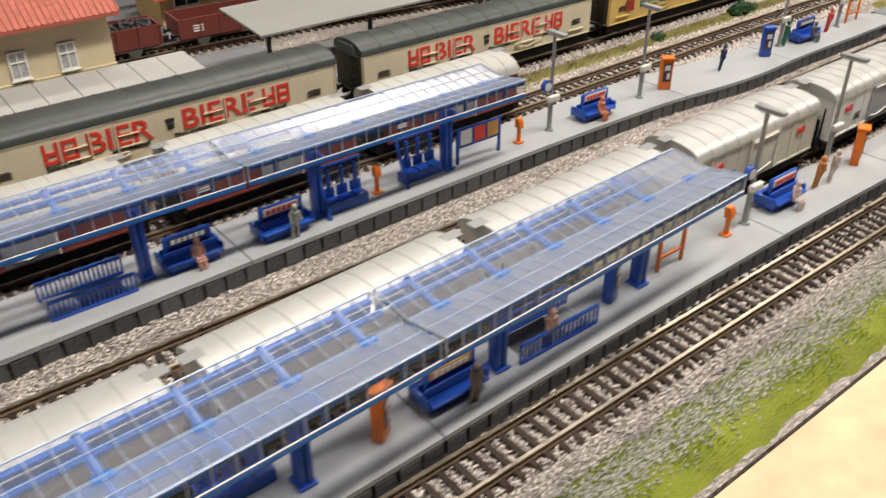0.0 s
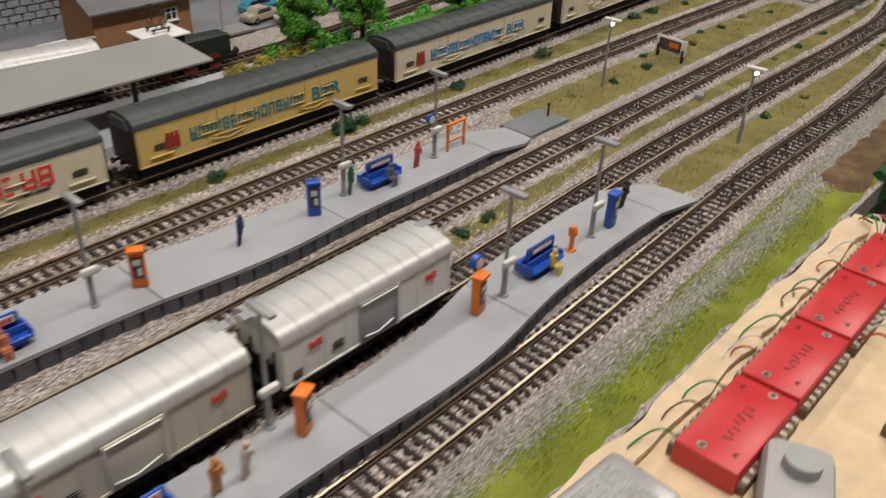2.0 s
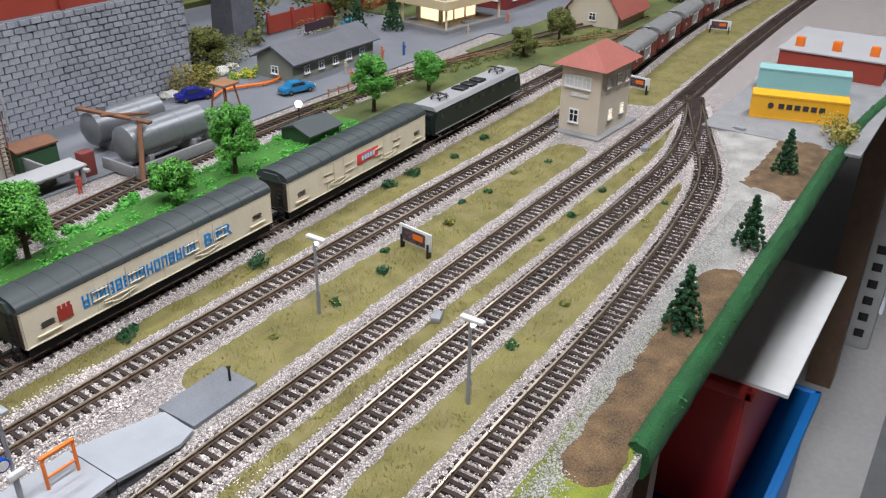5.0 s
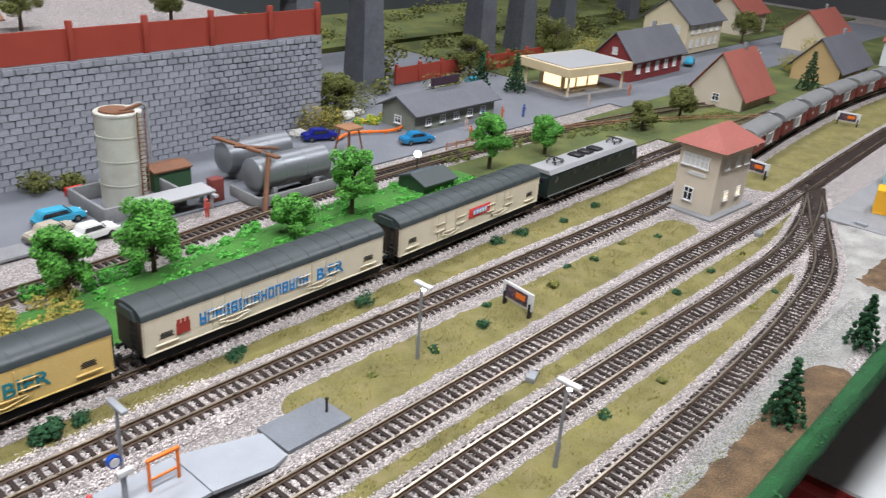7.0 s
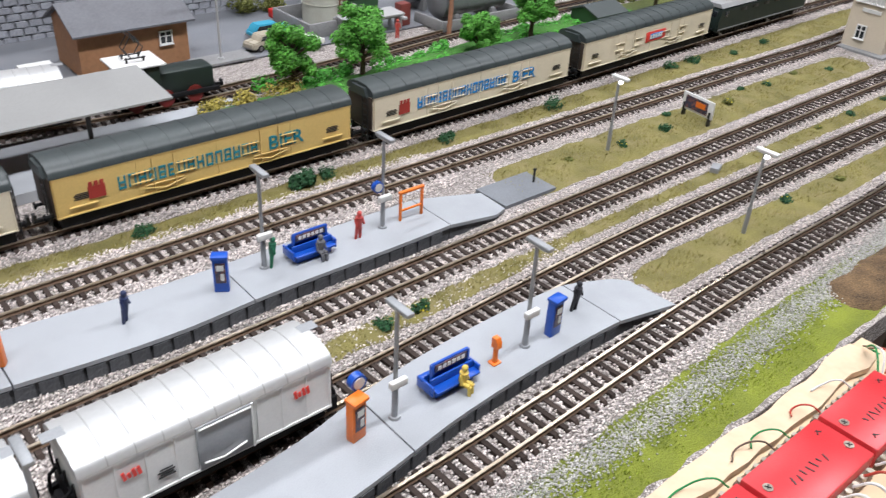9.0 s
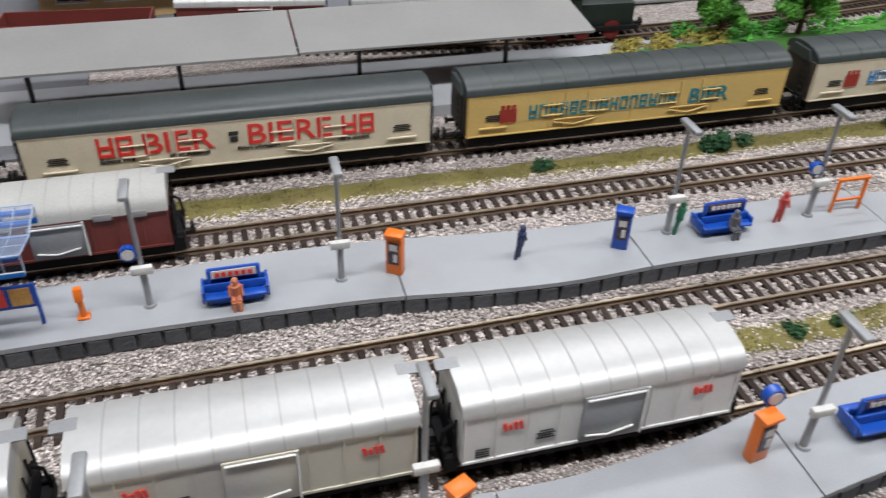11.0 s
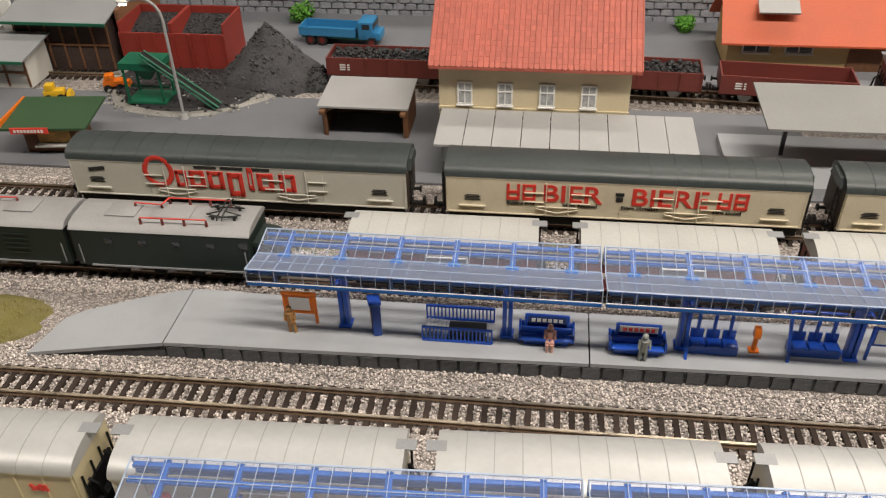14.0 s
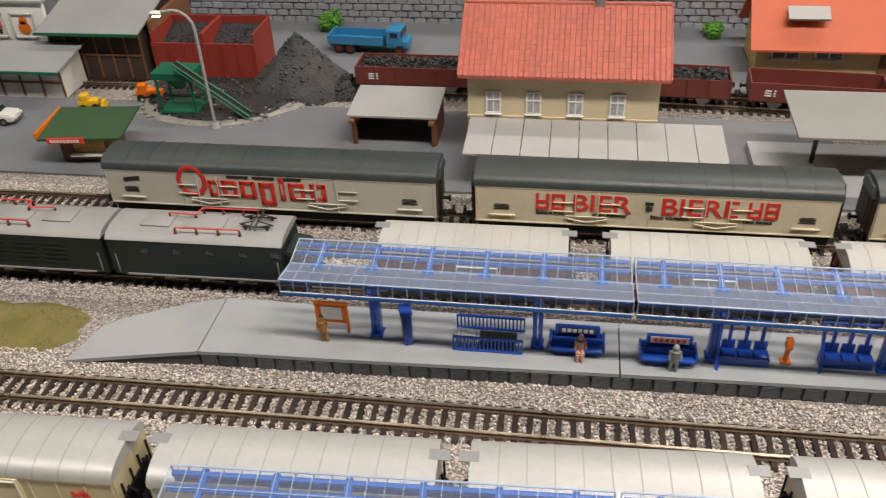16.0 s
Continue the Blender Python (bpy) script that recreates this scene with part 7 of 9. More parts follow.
# signal box
tw = thing("signal_box", pose(1.1, 0.024, 0.0, 0, 0, -3), "cream signal box tower with red-brown hipped roof", "signal box")
bm = bmesh.new(); box(bm, (0, 0, 0.0395), (0.076, 0.05, 0.079)); part("wall", bm, CREAM_STONE := mat("grey_cream_render", (0.56, 0.49, 0.38), 0.8, var=0.08, bump=0.1), tw, soft=False)
bm = bmesh.new()
a, b, zz = 0.047, 0.034, 0.079
v = [bm.verts.new(p) for p in ((-a, -b, zz), (a, -b, zz), (a, b, zz), (-a, b, zz), (-0.016, 0, zz + 0.022), (0.016, 0, zz + 0.022))]
for f in ((0, 1, 5, 4), (1, 2, 5), (2, 3, 4, 5), (3, 0, 4), (3, 2, 1, 0)):
    bm.faces.new([v[i] for i in f])
part("roof", bm, TILE_BROWN, tw, soft=False)
for u in (-0.011, 0.0, 0.011):
    window(tw, -0.038, u + 0.004, 0.061, 0.0105, 0.013, "x", -1, PAPER)
window(tw, -0.038, 0.006, 0.021, 0.011, 0.015, "x", -1)
for u in (-0.02, 0.005, 0.026):
    window(tw, u, -0.025, 0.061 if u < 0.02 else 0.06, 0.009, 0.011, "y", -1, PAPER)
for u in (-0.01, 0.02):
    window(tw, u, -0.025, 0.022, 0.008, 0.01, "y", -1, WARM_LIT)
bm = bmesh.new(); box(bm, (-0.0386, 0.0, 0.046), (0.001, 0.022, 0.004)); part("name_board", bm, PAPER, tw, soft=False)
bm = bmesh.new(); box(bm, (0, 0, 0.0012), (0.1, 0.066, 0.0024)); part("plinth", bm, CONCRETE, tw, soft=False)


def billboard(x, y, rz, label):
    t = thing("billboard", pose(x, y, 0, 0, 0, rz), label, "billboard", "small trackside billboards")
    for s in (-1, 1):
        bm = bmesh.new(); bbox(bm, (s * 0.015, 0, 0.007), (0.002, 0.004, 0.014), 0.0004); part("leg", bm, BLACK, t)
    bm = bmesh.new(); bbox(bm, (0, 0, 0.0155), (0.036, 0.002, 0.016), 0.0004); b = part("board", bm, PAPER, t)
    bm = bmesh.new(); box(bm, (-0.001, -0.0012, 0.0155), (0.026, 0.0005, 0.0115)); part("poster", bm, SCREEN, b, soft=False)
    bm = bmesh.new(); box(bm, (0.004, -0.0016, 0.0165), (0.011, 0.0004, 0.005)); part("print_bar", bm, ORANGE, b, soft=False)


billboard(0.713, 0.008, -98, "small cream billboard with dark poster on the grass")
billboard(1.25, 0.03, -98, "small cream billboard with orange poster beside the track")
billboard(1.65, 0.045, -80, "small cream billboard beside the far track")
# point motor and cable boxes on the ballast
for x, y, r in ((0.636, -0.066, 20), (1.055, -0.06, 10), (1.18, -0.128, 80)):
    t = thing("point_motor", pose(x, y, 0, 0, 0, r), "small grey point motor box on the ballast", "point motor", "point motors")
    bm = bmesh.new(); bbox(bm, (0, 0, 0.003), (0.012, 0.007, 0.006), 0.0006); part("case", bm, GREY_METAL, t)
    bm = bmesh.new(); rod(bm, (0.006, 0, 0.003), (0.013, 0, 0.002), 0.0008, n=6); part("rod", bm, BLACK, t)

# container depot at the layout edge
CORR = mat("container_yellow", (0.75, 0.4, 0.015), 0.4, var=0.05, bump=0.03)
CORR2 = mat("container_teal", (0.28, 0.5, 0.48), 0.45, var=0.05, bump=0.03)


def container(x, y, rz, L, m_, z, label, bars):
    t = thing("freight_container", pose(x, y, z, 0, 0, rz), label, "container", "freight containers")
    bm = bmesh.new(); box(bm, (0, 0, 0.0145), (L, 0.026, 0.028)); part("body", bm, m_, t, soft=False)
    bm = bmesh.new()
    n = 26
    for s in (-1, 1):
        for i in range(n):
            box(bm, (-L / 2 + L * (i + 0.5) / n, s * 0.0133, 0.0145), (L / n * 0.5, 0.0012, 0.025))
        box(bm, (0, s * 0.0136, 0.001), (L, 0.0016, 0.002)); box(bm, (0, s * 0.0136, 0.0278), (L, 0.0016, 0.002))
    part("corrugation", bm, m_, t, soft=False)
    if bars:
        bm = bmesh.new()
        for i in range(6):
            box(bm, (-0.02 + 0.0092 * i, -0.0143, 0.0165), (0.0065, 0.0006, 0.0062))
        rod(bm, (-0.032, -0.0146, 0.0165), (-0.032, -0.0139, 0.0165), 0.0035, n=14)
        part("emblem_bar", bm, DARK_PAINT, t, soft=False)


container(1.262, -0.172, -76, 0.11, CORR, 0.003, "yellow freight container with dark word mark", True)
container(1.385, -0.15, -78, 0.115, CORR2, 0.003, "pale teal freight container behind the yellow one", False)
slab("depot_yard", 1.17, 1.75, -0.262, -0.085, 0.0, 0.003, CONCRETE, "concrete hardstanding of the container depot", "pavement")
t = thing("brick_depot", pose(1.55, -0.165, 0.003), "low red brick depot with pale flat roof", "building")
bm = bmesh.new(); box(bm, (0, 0, 0.015), (0.16, 0.14, 0.03)); part("wall", bm, FENCE_RED, t, soft=False)
bm = bmesh.new(); box(bm, (0, 0, 0.031), (0.165, 0.145, 0.002)); part("roof", bm, GREY_SHEET, t, soft=False)
for u in (-0.05, 0.0, 0.05):
    bm = bmesh.new(); bbox(bm, (-0.05, u, 0.038), (0.008, 0.012, 0.014), 0.0005); part("roof_vent", bm, ORANGE, t)


# ---- village and hills behind the station ----
MEADOW = mat("village_meadow", (0.08, 0.1, 0.028), 1.0, var=0.4, grain=500, blot=12, bump=0.6, dirt=(0.2, 0.19, 0.04), dirt_amount=0.5)
DARK_GREY = mat("dark_grey_board", (0.05, 0.055, 0.06), 0.8, var=0.2, blot=6, bump=0.1)
PIER = mat("viaduct_grey", (0.11, 0.115, 0.13), 0.85, var=0.2, grain=200, bump=0.3)
slab("road", 1.42, 3.0, 0.33, 0.5, 0.0005, 0.002, ASPHALT, "grey village street", "road")
slab("meadow", 0.95, 3.1, 0.9, 1.6, 0.0, 0.012, MEADOW, "green meadow behind the village", "ground")
slab("village_green", 1.42, 3.1, 0.5, 0.9, 0.0, 0.004, MEADOW, "green lawns between the houses", "ground")
slab("lineside_green", 0.93, 1.3, 0.2, 0.3, 0.0, 0.0015, MEADOW, "scrubby green ground beside the track", "ground")
slab("trackside_green", 1.3, 3.1, 0.13, 0.33, 0.0, 0.0018, MEADOW, "grass bank beside the far track", "ground")
gable_house("low_shed", 1.015, 1.19, 0.425, 0.49, 0.031, 0.047, mat("grey_green_render", (0.2, 0.21, 0.17), 0.8, bump=0.1), GREY_TILE, "long grey-green shed with slate roof beside the road", "shed", wins=[("y", -1, -0.06 + 0.03 * i, 0.015, 0.01, 0.01) for i in range(5)] + [("x", -1, 0.0, 0.015, 0.012, 0.01)], chimney=False)
t = thing("roof_sign", pose(1.11, 0.4575, 0.046), "long dark sign board on the shed roof", "sign")
bm = bmesh.new(); box(bm, (0, 0, 0.013), (0.06, 0.002, 0.012)); part("board", bm, mat("plum_board", (0.05, 0.025, 0.04), 0.6), t, soft=False)
for s in (-1, 1):
    bm = bmesh.new(); rod(bm, (s * 0.025, 0, 0), (s * 0.025, 0, 0.01), 0.0008, n=6); part("strut", bm, BLACK, t)

gs = thing("filling_station", pose(1.45, 0.455, 0.002, 0, 0, -8), "cream filling station with brightly lit windows", "filling station")
bm = bmesh.new(); box(bm, (0, 0, 0.003), (0.16, 0.115, 0.006)); part("plinth", bm, CONCRETE, gs, soft=False)
bm = bmesh.new(); box(bm, (0, 0.012, 0.022), (0.09, 0.06, 0.034)); part("shop_wall", bm, CREAM_WALL, gs, soft=False)
for u in (-0.03, 0.0, 0.03):
    bm = bmesh.new(); box(bm, (u, -0.0185, 0.022), (0.024, 0.001, 0.024)); part("lit_window", bm, WARM_LIT, gs, soft=False)
bm = bmesh.new(); box(bm, (-0.0455, 0.01, 0.022), (0.001, 0.04, 0.024)); part("lit_window", bm, WARM_LIT, gs, soft=False)
bm = bmesh.new(); box(bm, (0, 0, 0.046), (0.165, 0.12, 0.014)); part("roof", bm, mat("pale_straw", (0.62, 0.5, 0.3), 0.6), gs, soft=False)
bm = bmesh.new(); box(bm, (0, 0, 0.0535), (0.15, 0.105, 0.002)); part("roof_deck", bm, GREY_SHEET, gs, soft=False)
for px in (-0.07, 0.07):
    for py in (-0.05, 0.05):
        bm = bmesh.new(); rod(bm, (px, py, 0.005), (px, py, 0.04), 0.002, n=8); part("column", bm, CREAM_WALL, gs)
bm = bmesh.new(); bbox(bm, (0, -0.04, 0.0075), (0.03, 0.01, 0.004), 0.0005); part("pump_island", bm, CONCRETE, gs)
RED_WALL = mat("red_boards", (0.2, 0.03, 0.028), 0.7, var=0.1, grain=200, bump=0.1)
gable_house("red_house", 1.59, 1.79, 0.425, 0.5, 0.048, 0.088, RED_WALL, GREY_TILE, "red boarded house with grey roof and lit windows", wins=[("y", -1, -0.07 + 0.035 * i, 0.024, 0.012, 0.016) for i in range(5)] + [("x", -1, -0.015, 0.024, 0.01, 0.014), ("x", -1, 0.015, 0.024, 0.01, 0.014), ("x", -1, 0.0, 0.055, 0.01, 0.012)], glass=PAPER)
gable_house("village_inn", 1.95, 2.12, 0.5, 0.61, 0.075, 0.118, CREAM_WALL, GREY_TILE, "large cream village inn with grey mansard roof", wins=[("y", -1, -0.06 + 0.03 * i, z, 0.012, 0.016) for i in range(5) for z in (0.026, 0.056)] + [("x", -1, u, z, 0.012, 0.015) for u in (-0.03, 0.0, 0.03) for z in (0.026, 0.056)], glass=PAPER)
gable_house("brown_roof_house", 1.57, 1.69, 0.195, 0.29, 0.03, 0.092, CREAM_STONE, TILE_BROWN, "steep house with red-brown roof beside the track", wins=[("y", -1, -0.02, 0.02, 0.012, 0.014), ("y", -1, 0.02, 0.02, 0.012, 0.014), ("x", -1, 0.0, 0.018, 0.012, 0.012)])
gable_house("yellow_house", 1.95, 2.13, 0.165, 0.26, 0.036, 0.088, OCHRE_WALL, GREY_TILE, "yellow house with blue-grey roof near the far track", wins=[("y", -1, -0.04, 0.02, 0.014, 0.014), ("y", -1, 0.03, 0.02, 0.014, 0.014)])
gable_house("far_house", 2.35, 2.5, 0.55, 0.65, 0.06, 0.1, CREAM_STONE, TILE_BROWN, "far cream house with brown roof")
gable_house("far_house", 2.3, 2.46, 0.32, 0.42, 0.05, 0.095, CREAM_WALL, TILE_BROWN, "far cream house beside the street")
for x, y, r, m_, lb in ((1.86, 0.44, 20, CAR_SKY, "light blue car on the village street"), (2.1, 0.4, 10, CAR_WHITE, "white car on the village street"), (1.3, 0.56, 60, CAR_SKY, "blue car on the meadow track"), (1.24, 0.585, 20, CAR_WHITE, "white and red bus-like car by the trees"), (2.28, 0.27, 5, YELLOW, "yellow vehicle near the far houses")):
    car(x, y, 0.004, r, m_, lb)
# white village church with its tower
PLASTER = mat("white_plaster", (0.66, 0.68, 0.68), 0.75, var=0.05, bump=0.08)
ch = gable_house("village_church", 2.3, 2.46, 0.1, 0.19, 0.06, 0.11, PLASTER, TILE_BROWN, "white plastered village church with red-brown roof and tower", "church", along_x=False, over=0.006, chimney=False, wins=[("x", -1, -0.02, 0.035, 0.01, 0.022), ("x", -1, 0.02, 0.035, 0.01, 0.022)])
bm = bmesh.new(); box(bm, (0.105, -0.01, 0.07), (0.05, 0.05, 0.14)); tower = part("tower", bm, PLASTER, ch, soft=False)
bm = bmesh.new(); box(bm, (0.0795, -0.01, 0.105), (0.001, 0.012, 0.026)); part("louvre", bm, BLACK, tower, soft=False)
bm = bmesh.new(); box(bm, (0.105, -0.01, 0.1535), (0.058, 0.058, 0.027), taper=0.05); part("tower_roof", bm, TILE_BROWN, tower, soft=False)
# rail fence along the bank
fe = thing("rail_fence", Matrix(), "weathered wooden rail fence along the track bank", "fence")
FEN = [(1.0 + 0.018 * i, 0.35 - 0.00026 * i * i * 0.6 - 0.0015 * i) for i in range(32)]
for (xa, ya), (xb, yb) in zip(FEN, FEN[1:]):
    bm = bmesh.new(); rod(bm, (xa, ya, 0), (xa, ya, 0.011), 0.0009, n=6); part("post", bm, LIGHT_WOOD, fe)
    bm = bmesh.new(); rod(bm, (xa, ya, 0.0085), (xb, yb, 0.0085), 0.0007, n=5); rod(bm, (xa, ya, 0.005), (xb, yb, 0.005), 0.0007, n=5); part("rail", bm, LIGHT_WOOD, fe)
# viaduct
vd = thing("viaduct", Matrix(), "dark grey viaduct on stout piers behind the village", "viaduct", "", "structure")
for x, y in ((1.0, 0.66), (1.14, 0.665), (1.5, 0.72), (1.66, 0.74), (1.9, 0.8), (2.3, 0.86), (2.7, 0.9)):
    bm = bmesh.new(); box(bm, (x, y, 0.085), (0.05, 0.05, 0.17), taper=0.75); part("pier", bm, PIER, vd, soft=False)
    bm = bmesh.new(); bbox(bm, (x, y, 0.166), (0.052, 0.052, 0.008), 0.001); part("pier_cap", bm, PIER, vd)
bm = bmesh.new(); prism(bm, [(0.93, 0.64), (1.5, 0.7), (2.0, 0.79), (3.0, 0.9), (3.0, 0.98), (2.0, 0.87), (1.5, 0.78), (0.93, 0.71)], 0.17, 0.19, "z"); part("deck", bm, DARK_GREY, vd, soft=False)
slab("backdrop", 0.93, 3.1, 1.2, 1.22, 0.0, 0.5, DARK_GREY, "dark board behind the village", "backdrop")
for a, b, y in ((1.19, 1.36, 0.64), (1.42, 1.6, 0.63)):
    t = thing("panel_fence", pose((a + b) / 2, y, 0.004), "low red panel fence on the meadow", "fence", "red panel fences")
    n = 3
    for i in range(n):
        bm = bmesh.new(); box(bm, ((b - a) * ((i + 0.5) / n - 0.5), 0, 0.014), ((b - a) / n - 0.003, 0.002, 0.028)); part("panel", bm, FENCE_RED, t, soft=False)
        bm = bmesh.new(); bbox(bm, ((b - a) * (i / n - 0.5), -0.001, 0.017), (0.005, 0.005, 0.034), 0.0004); part("post", bm, FENCE_RED, t)
for i, (x, y) in enumerate(((1.06, 0.36), (1.09, 0.395), (1.14, 0.405), (1.18, 0.4), (1.37, 0.37), (1.22, 0.39), (1.5, 0.37))):
    figurine(x, y, 0.002, ((0.5, 0.15, 0.06), (0.5, 0.4, 0.35), (0.05, 0.1, 0.3))[i % 3], "tiny painted figurine by the village road")
ob_ = thing("orange_barrier", Matrix(), "low orange site barrier beside the road", "barrier")
BAR = [(0.9 + 0.02 * i, 0.455 + 0.012 * math.sin(i)) for i in range(8)]
for (xa, ya), (xb, yb) in zip(BAR, BAR[1:]):
    bm = bmesh.new(); rod(bm, (xa, ya, 0.006), (xb, yb, 0.006), 0.002, n=6); part("rail", bm, ORANGE, ob_)
    bm = bmesh.new(); rod(bm, (xa, ya, 0.0), (xa, ya, 0.009), 0.001, n=6); part("post", bm, ORANGE, ob_)
# wooden water crane tower near the trees
t = thing("timber_tower", pose(0.88, 0.41, 0.002), "small weathered timber trestle near the road", "trestle")
for px in (-0.01, 0.01):
    for py in (-0.01, 0.01):
        bm = bmesh.new(); rod(bm, (px * 1.3, py * 1.3, 0), (px * 0.8, py * 0.8, 0.034), 0.0012, n=6); part("leg", bm, BROWN_WALL, t)
bm = bmesh.new(); bbox(bm, (0, 0, 0.035), (0.026, 0.026, 0.003), 0.0005); part("deck", bm, LIGHT_WOOD, t)
# dark platelayers' shelter with a bright lamp
gable_house("trackside_shelter", 0.835, 0.885, 0.235, 0.275, 0.02, 0.027, DEEP_GREEN, mat("dark_felt", (0.05, 0.06, 0.06), 0.6), "dark green trackside shelter with felt roof", "hut", chimney=False, over=0.004)
t = thing("bright_lamp", pose(0.875, 0.285, 0.0), "short post with a bright bluish lamp", "lamp")
bm = bmesh.new(); rod(bm, (0, 0, 0), (0, 0, 0.034), 0.0009, n=6); part("post", bm, BLACK, t)
bm = bmesh.new(); ball(bm, (0, 0, 0.036), 0.0042, sub=2); part("bulb", bm, glow("cold_bulb", (0.6, 0.85, 1.0), 12.0), t)


# ---- control boards at the front edge ----
bm = bmesh.new()
edge = [(-0.5 + 0.02 * i, y_edge(-0.5 + 0.02 * i) - 0.0012 + 0.0 * i) for i in range(52)]
prism(bm, edge + [(0.527, -0.62), (-0.5, -0.62)], -0.022, -0.001, "z")
solid("control_board", bm, PLYWOOD, None, "raw plywood board carrying switches and wiring", "board", "", "structure", soft=False)
TORN = mat("torn_paper", (0.6, 0.46, 0.31), 0.8, var=0.12, grain=120, blot=30, bump=0.15)
bm = bmesh.new()
rng = random.Random(8)
lo = [(0.02 + 0.013 * i, -0.262 - rng.uniform(0, 0.004)) for i in range(38)]
hi = [(0.02 + 0.013 * i, -0.2485 + 0.006 * noise.noise((i * 0.35, 3, 0))) for i in range(38)]
prism(bm, lo + hi[::-1], 0.0005, 0.0042, "z")
solid("paper_edge", bm, TORN, None, "torn beige paper edge beside the grass verge", "paper", "", "structure", soft=False)
RELAY_RED = mat("red_switch_box", (0.52, 0.03, 0.035), 0.38, var=0.07, blot=60, bump=0.05)
SCREW = mat("screw_steel", (0.5, 0.46, 0.38), 0.35, 0.8)
TERM = mat("terminal_brown", (0.12, 0.075, 0.05), 0.6, var=0.3)


def relay_box(x0, x1, y0, y1, label):
    t = thing("relay_box", pose((x0 + x1) / 2, (y0 + y1) / 2, -0.001), label, "relay box", "red relay boxes")
    a, d, h = (x1 - x0) / 2, (y1 - y0) / 2, 0.0135
    bm = bmesh.new(); bbox(bm, (0, 0, h / 2), (2 * a - 0.001, 2 * d, h), 0.0011); b = part("case", bm, RELAY_RED, t)
    bm = bmesh.new(); bbox(bm, (0, 0, 0.0032), (2 * a - 0.006, 2 * d + 0.007, 0.0064), 0.0006); part("terminal_strip", bm, TERM, t)
    for s in (-1, 1):
        for i in range(9):
            bm = bmesh.new(); rod(bm, (-a + 0.006 + (2 * a - 0.012) * i / 8, s * (d + 0.002), 0.006), (-a + 0.006 + (2 * a - 0.012) * i / 8, s * (d + 0.002), 0.0078), 0.0017, n=10); part("terminal_screw", bm, SCREW, t)
    for s in (-1, 1):
        bm = bmesh.new(); rod(bm, (s * (a - 0.0055), -d * 0.3 * s, h - 0.0002), (s * (a - 0.0055), -d * 0.3 * s, h + 0.0006), 0.0024, n=16); w = part("screw", bm, SCREW, b)
        bm = bmesh.new(); box(bm, (s * (a - 0.0055), -d * 0.3 * s, h + 0.0007), (0.003, 0.0006, 0.0003), rz=30); box(bm, (s * (a - 0.0055), -d * 0.3 * s, h + 0.0007), (0.003, 0.0006, 0.0003), rz=120); part("screw_slot", bm, BLACK, w, soft=False)
    rg = random.Random(int(x0 * 500))
    bm = bmesh.new()
    for i in range(7):
        box(bm, (-a * 0.45 + a * 0.13 * i, -0.001 + rg.uniform(-0.001, 0.001), h + 0.0002), (0.0007, rg.uniform(0.003, 0.0055), 0.0003), rz=rg.uniform(-25, 25))
    for s in (-1, 1):
        box(bm, (s * a * 0.7, d * 0.6 * s, h + 0.0002), (0.003, 0.0006, 0.0003), rz=40)
        box(bm, (s * a * 0.7 + 0.001, d * 0.6 * s, h + 0.0002), (0.003, 0.0006, 0.0003), rz=-40)
    part("pen_marks", bm, DARK_PAINT, b, soft=False)


for i, (a, b) in enumerate(((0.418, 0.478), (0.3495, 0.416), (0.283, 0.3475), (0.2165, 0.281))):
    relay_box(a, b, -0.302, -0.2715, "red relay box with brass screws and pen marks")
for a, b in ((0.437, 0.502), (0.368, 0.435), (0.299, 0.366)):
    relay_box(a, b, -0.369, -0.339, "red relay box with brass screws on plywood")


def knob(x, y):
    t = thing("push_button", pose(x, y, 0.0125), "black push button with yellow ring", "button", "push buttons")
    bm = bmesh.new(); rod(bm, (0, 0, 0), (0, 0, 0.003), 0.0028, n=14); part("ring", bm, YELLOW, t)
    bm = bmesh.new(); rod(bm, (0, 0, 0.003), (0, 0, 0.008), 0.002, n=14); part("cap", bm, BLACK, t)


for x in (0.49, 0.463, 0.42, 0.39):
    knob(x, -0.356)
t = thing("white_junction_box", pose(0.492, -0.352, -0.001, 0, 0, -15), "white plastic junction box with lugs on plywood", "junction box")
t.location = (0.513, -0.352, -0.001)
bm = bmesh.new(); bbox(bm, (0, 0, 0.009), (0.02, 0.056, 0.018), 0.0025); part("case", bm, WHITE, t)
bm = bmesh.new(); bbox(bm, (0, 0.014, 0.0185), (0.008, 0.006, 0.003), 0.0008); bbox(bm, (0, -0.014, 0.0185), (0.008, 0.006, 0.003), 0.0008); part("lug", bm, WHITE, t)
SILVER_CASE = mat("brushed_silver_case", (0.55, 0.55, 0.55), 0.35, 0.6, var=0.06, blot=20, bump=0.04)
MESHM = mat("perforated_plate", (0.42, 0.42, 0.41), 0.45, 0.4, var=0.35, grain=700, bump=0.6)
t = thing("transformer", pose(0.103, -0.276, -0.001, 0, 0, -3.5), "silver transformer with perforated top plate", "transformer")
bm = bmesh.new(); bbox(bm, (0, 0, 0.017), (0.142, 0.034, 0.034), 0.004); part("case", bm, SILVER_CASE, t)
bm = bmesh.new(); bbox(bm, (0.002, 0, 0.0342), (0.118, 0.023, 0.0012), 0.0004); pl = part("top_plate", bm, MESHM, t)
bm = bmesh.new()
for i in range(26):
    for j in range(5):
        rod(bm, (-0.048 + 0.004 * i, -0.008 + 0.004 * j, 0.0347), (-0.048 + 0.004 * i, -0.008 + 0.004 * j, 0.0352), 0.0008, n=6)
tagged(part("perforations", bm, GREY_METAL, pl, soft=False), kind="stuff")
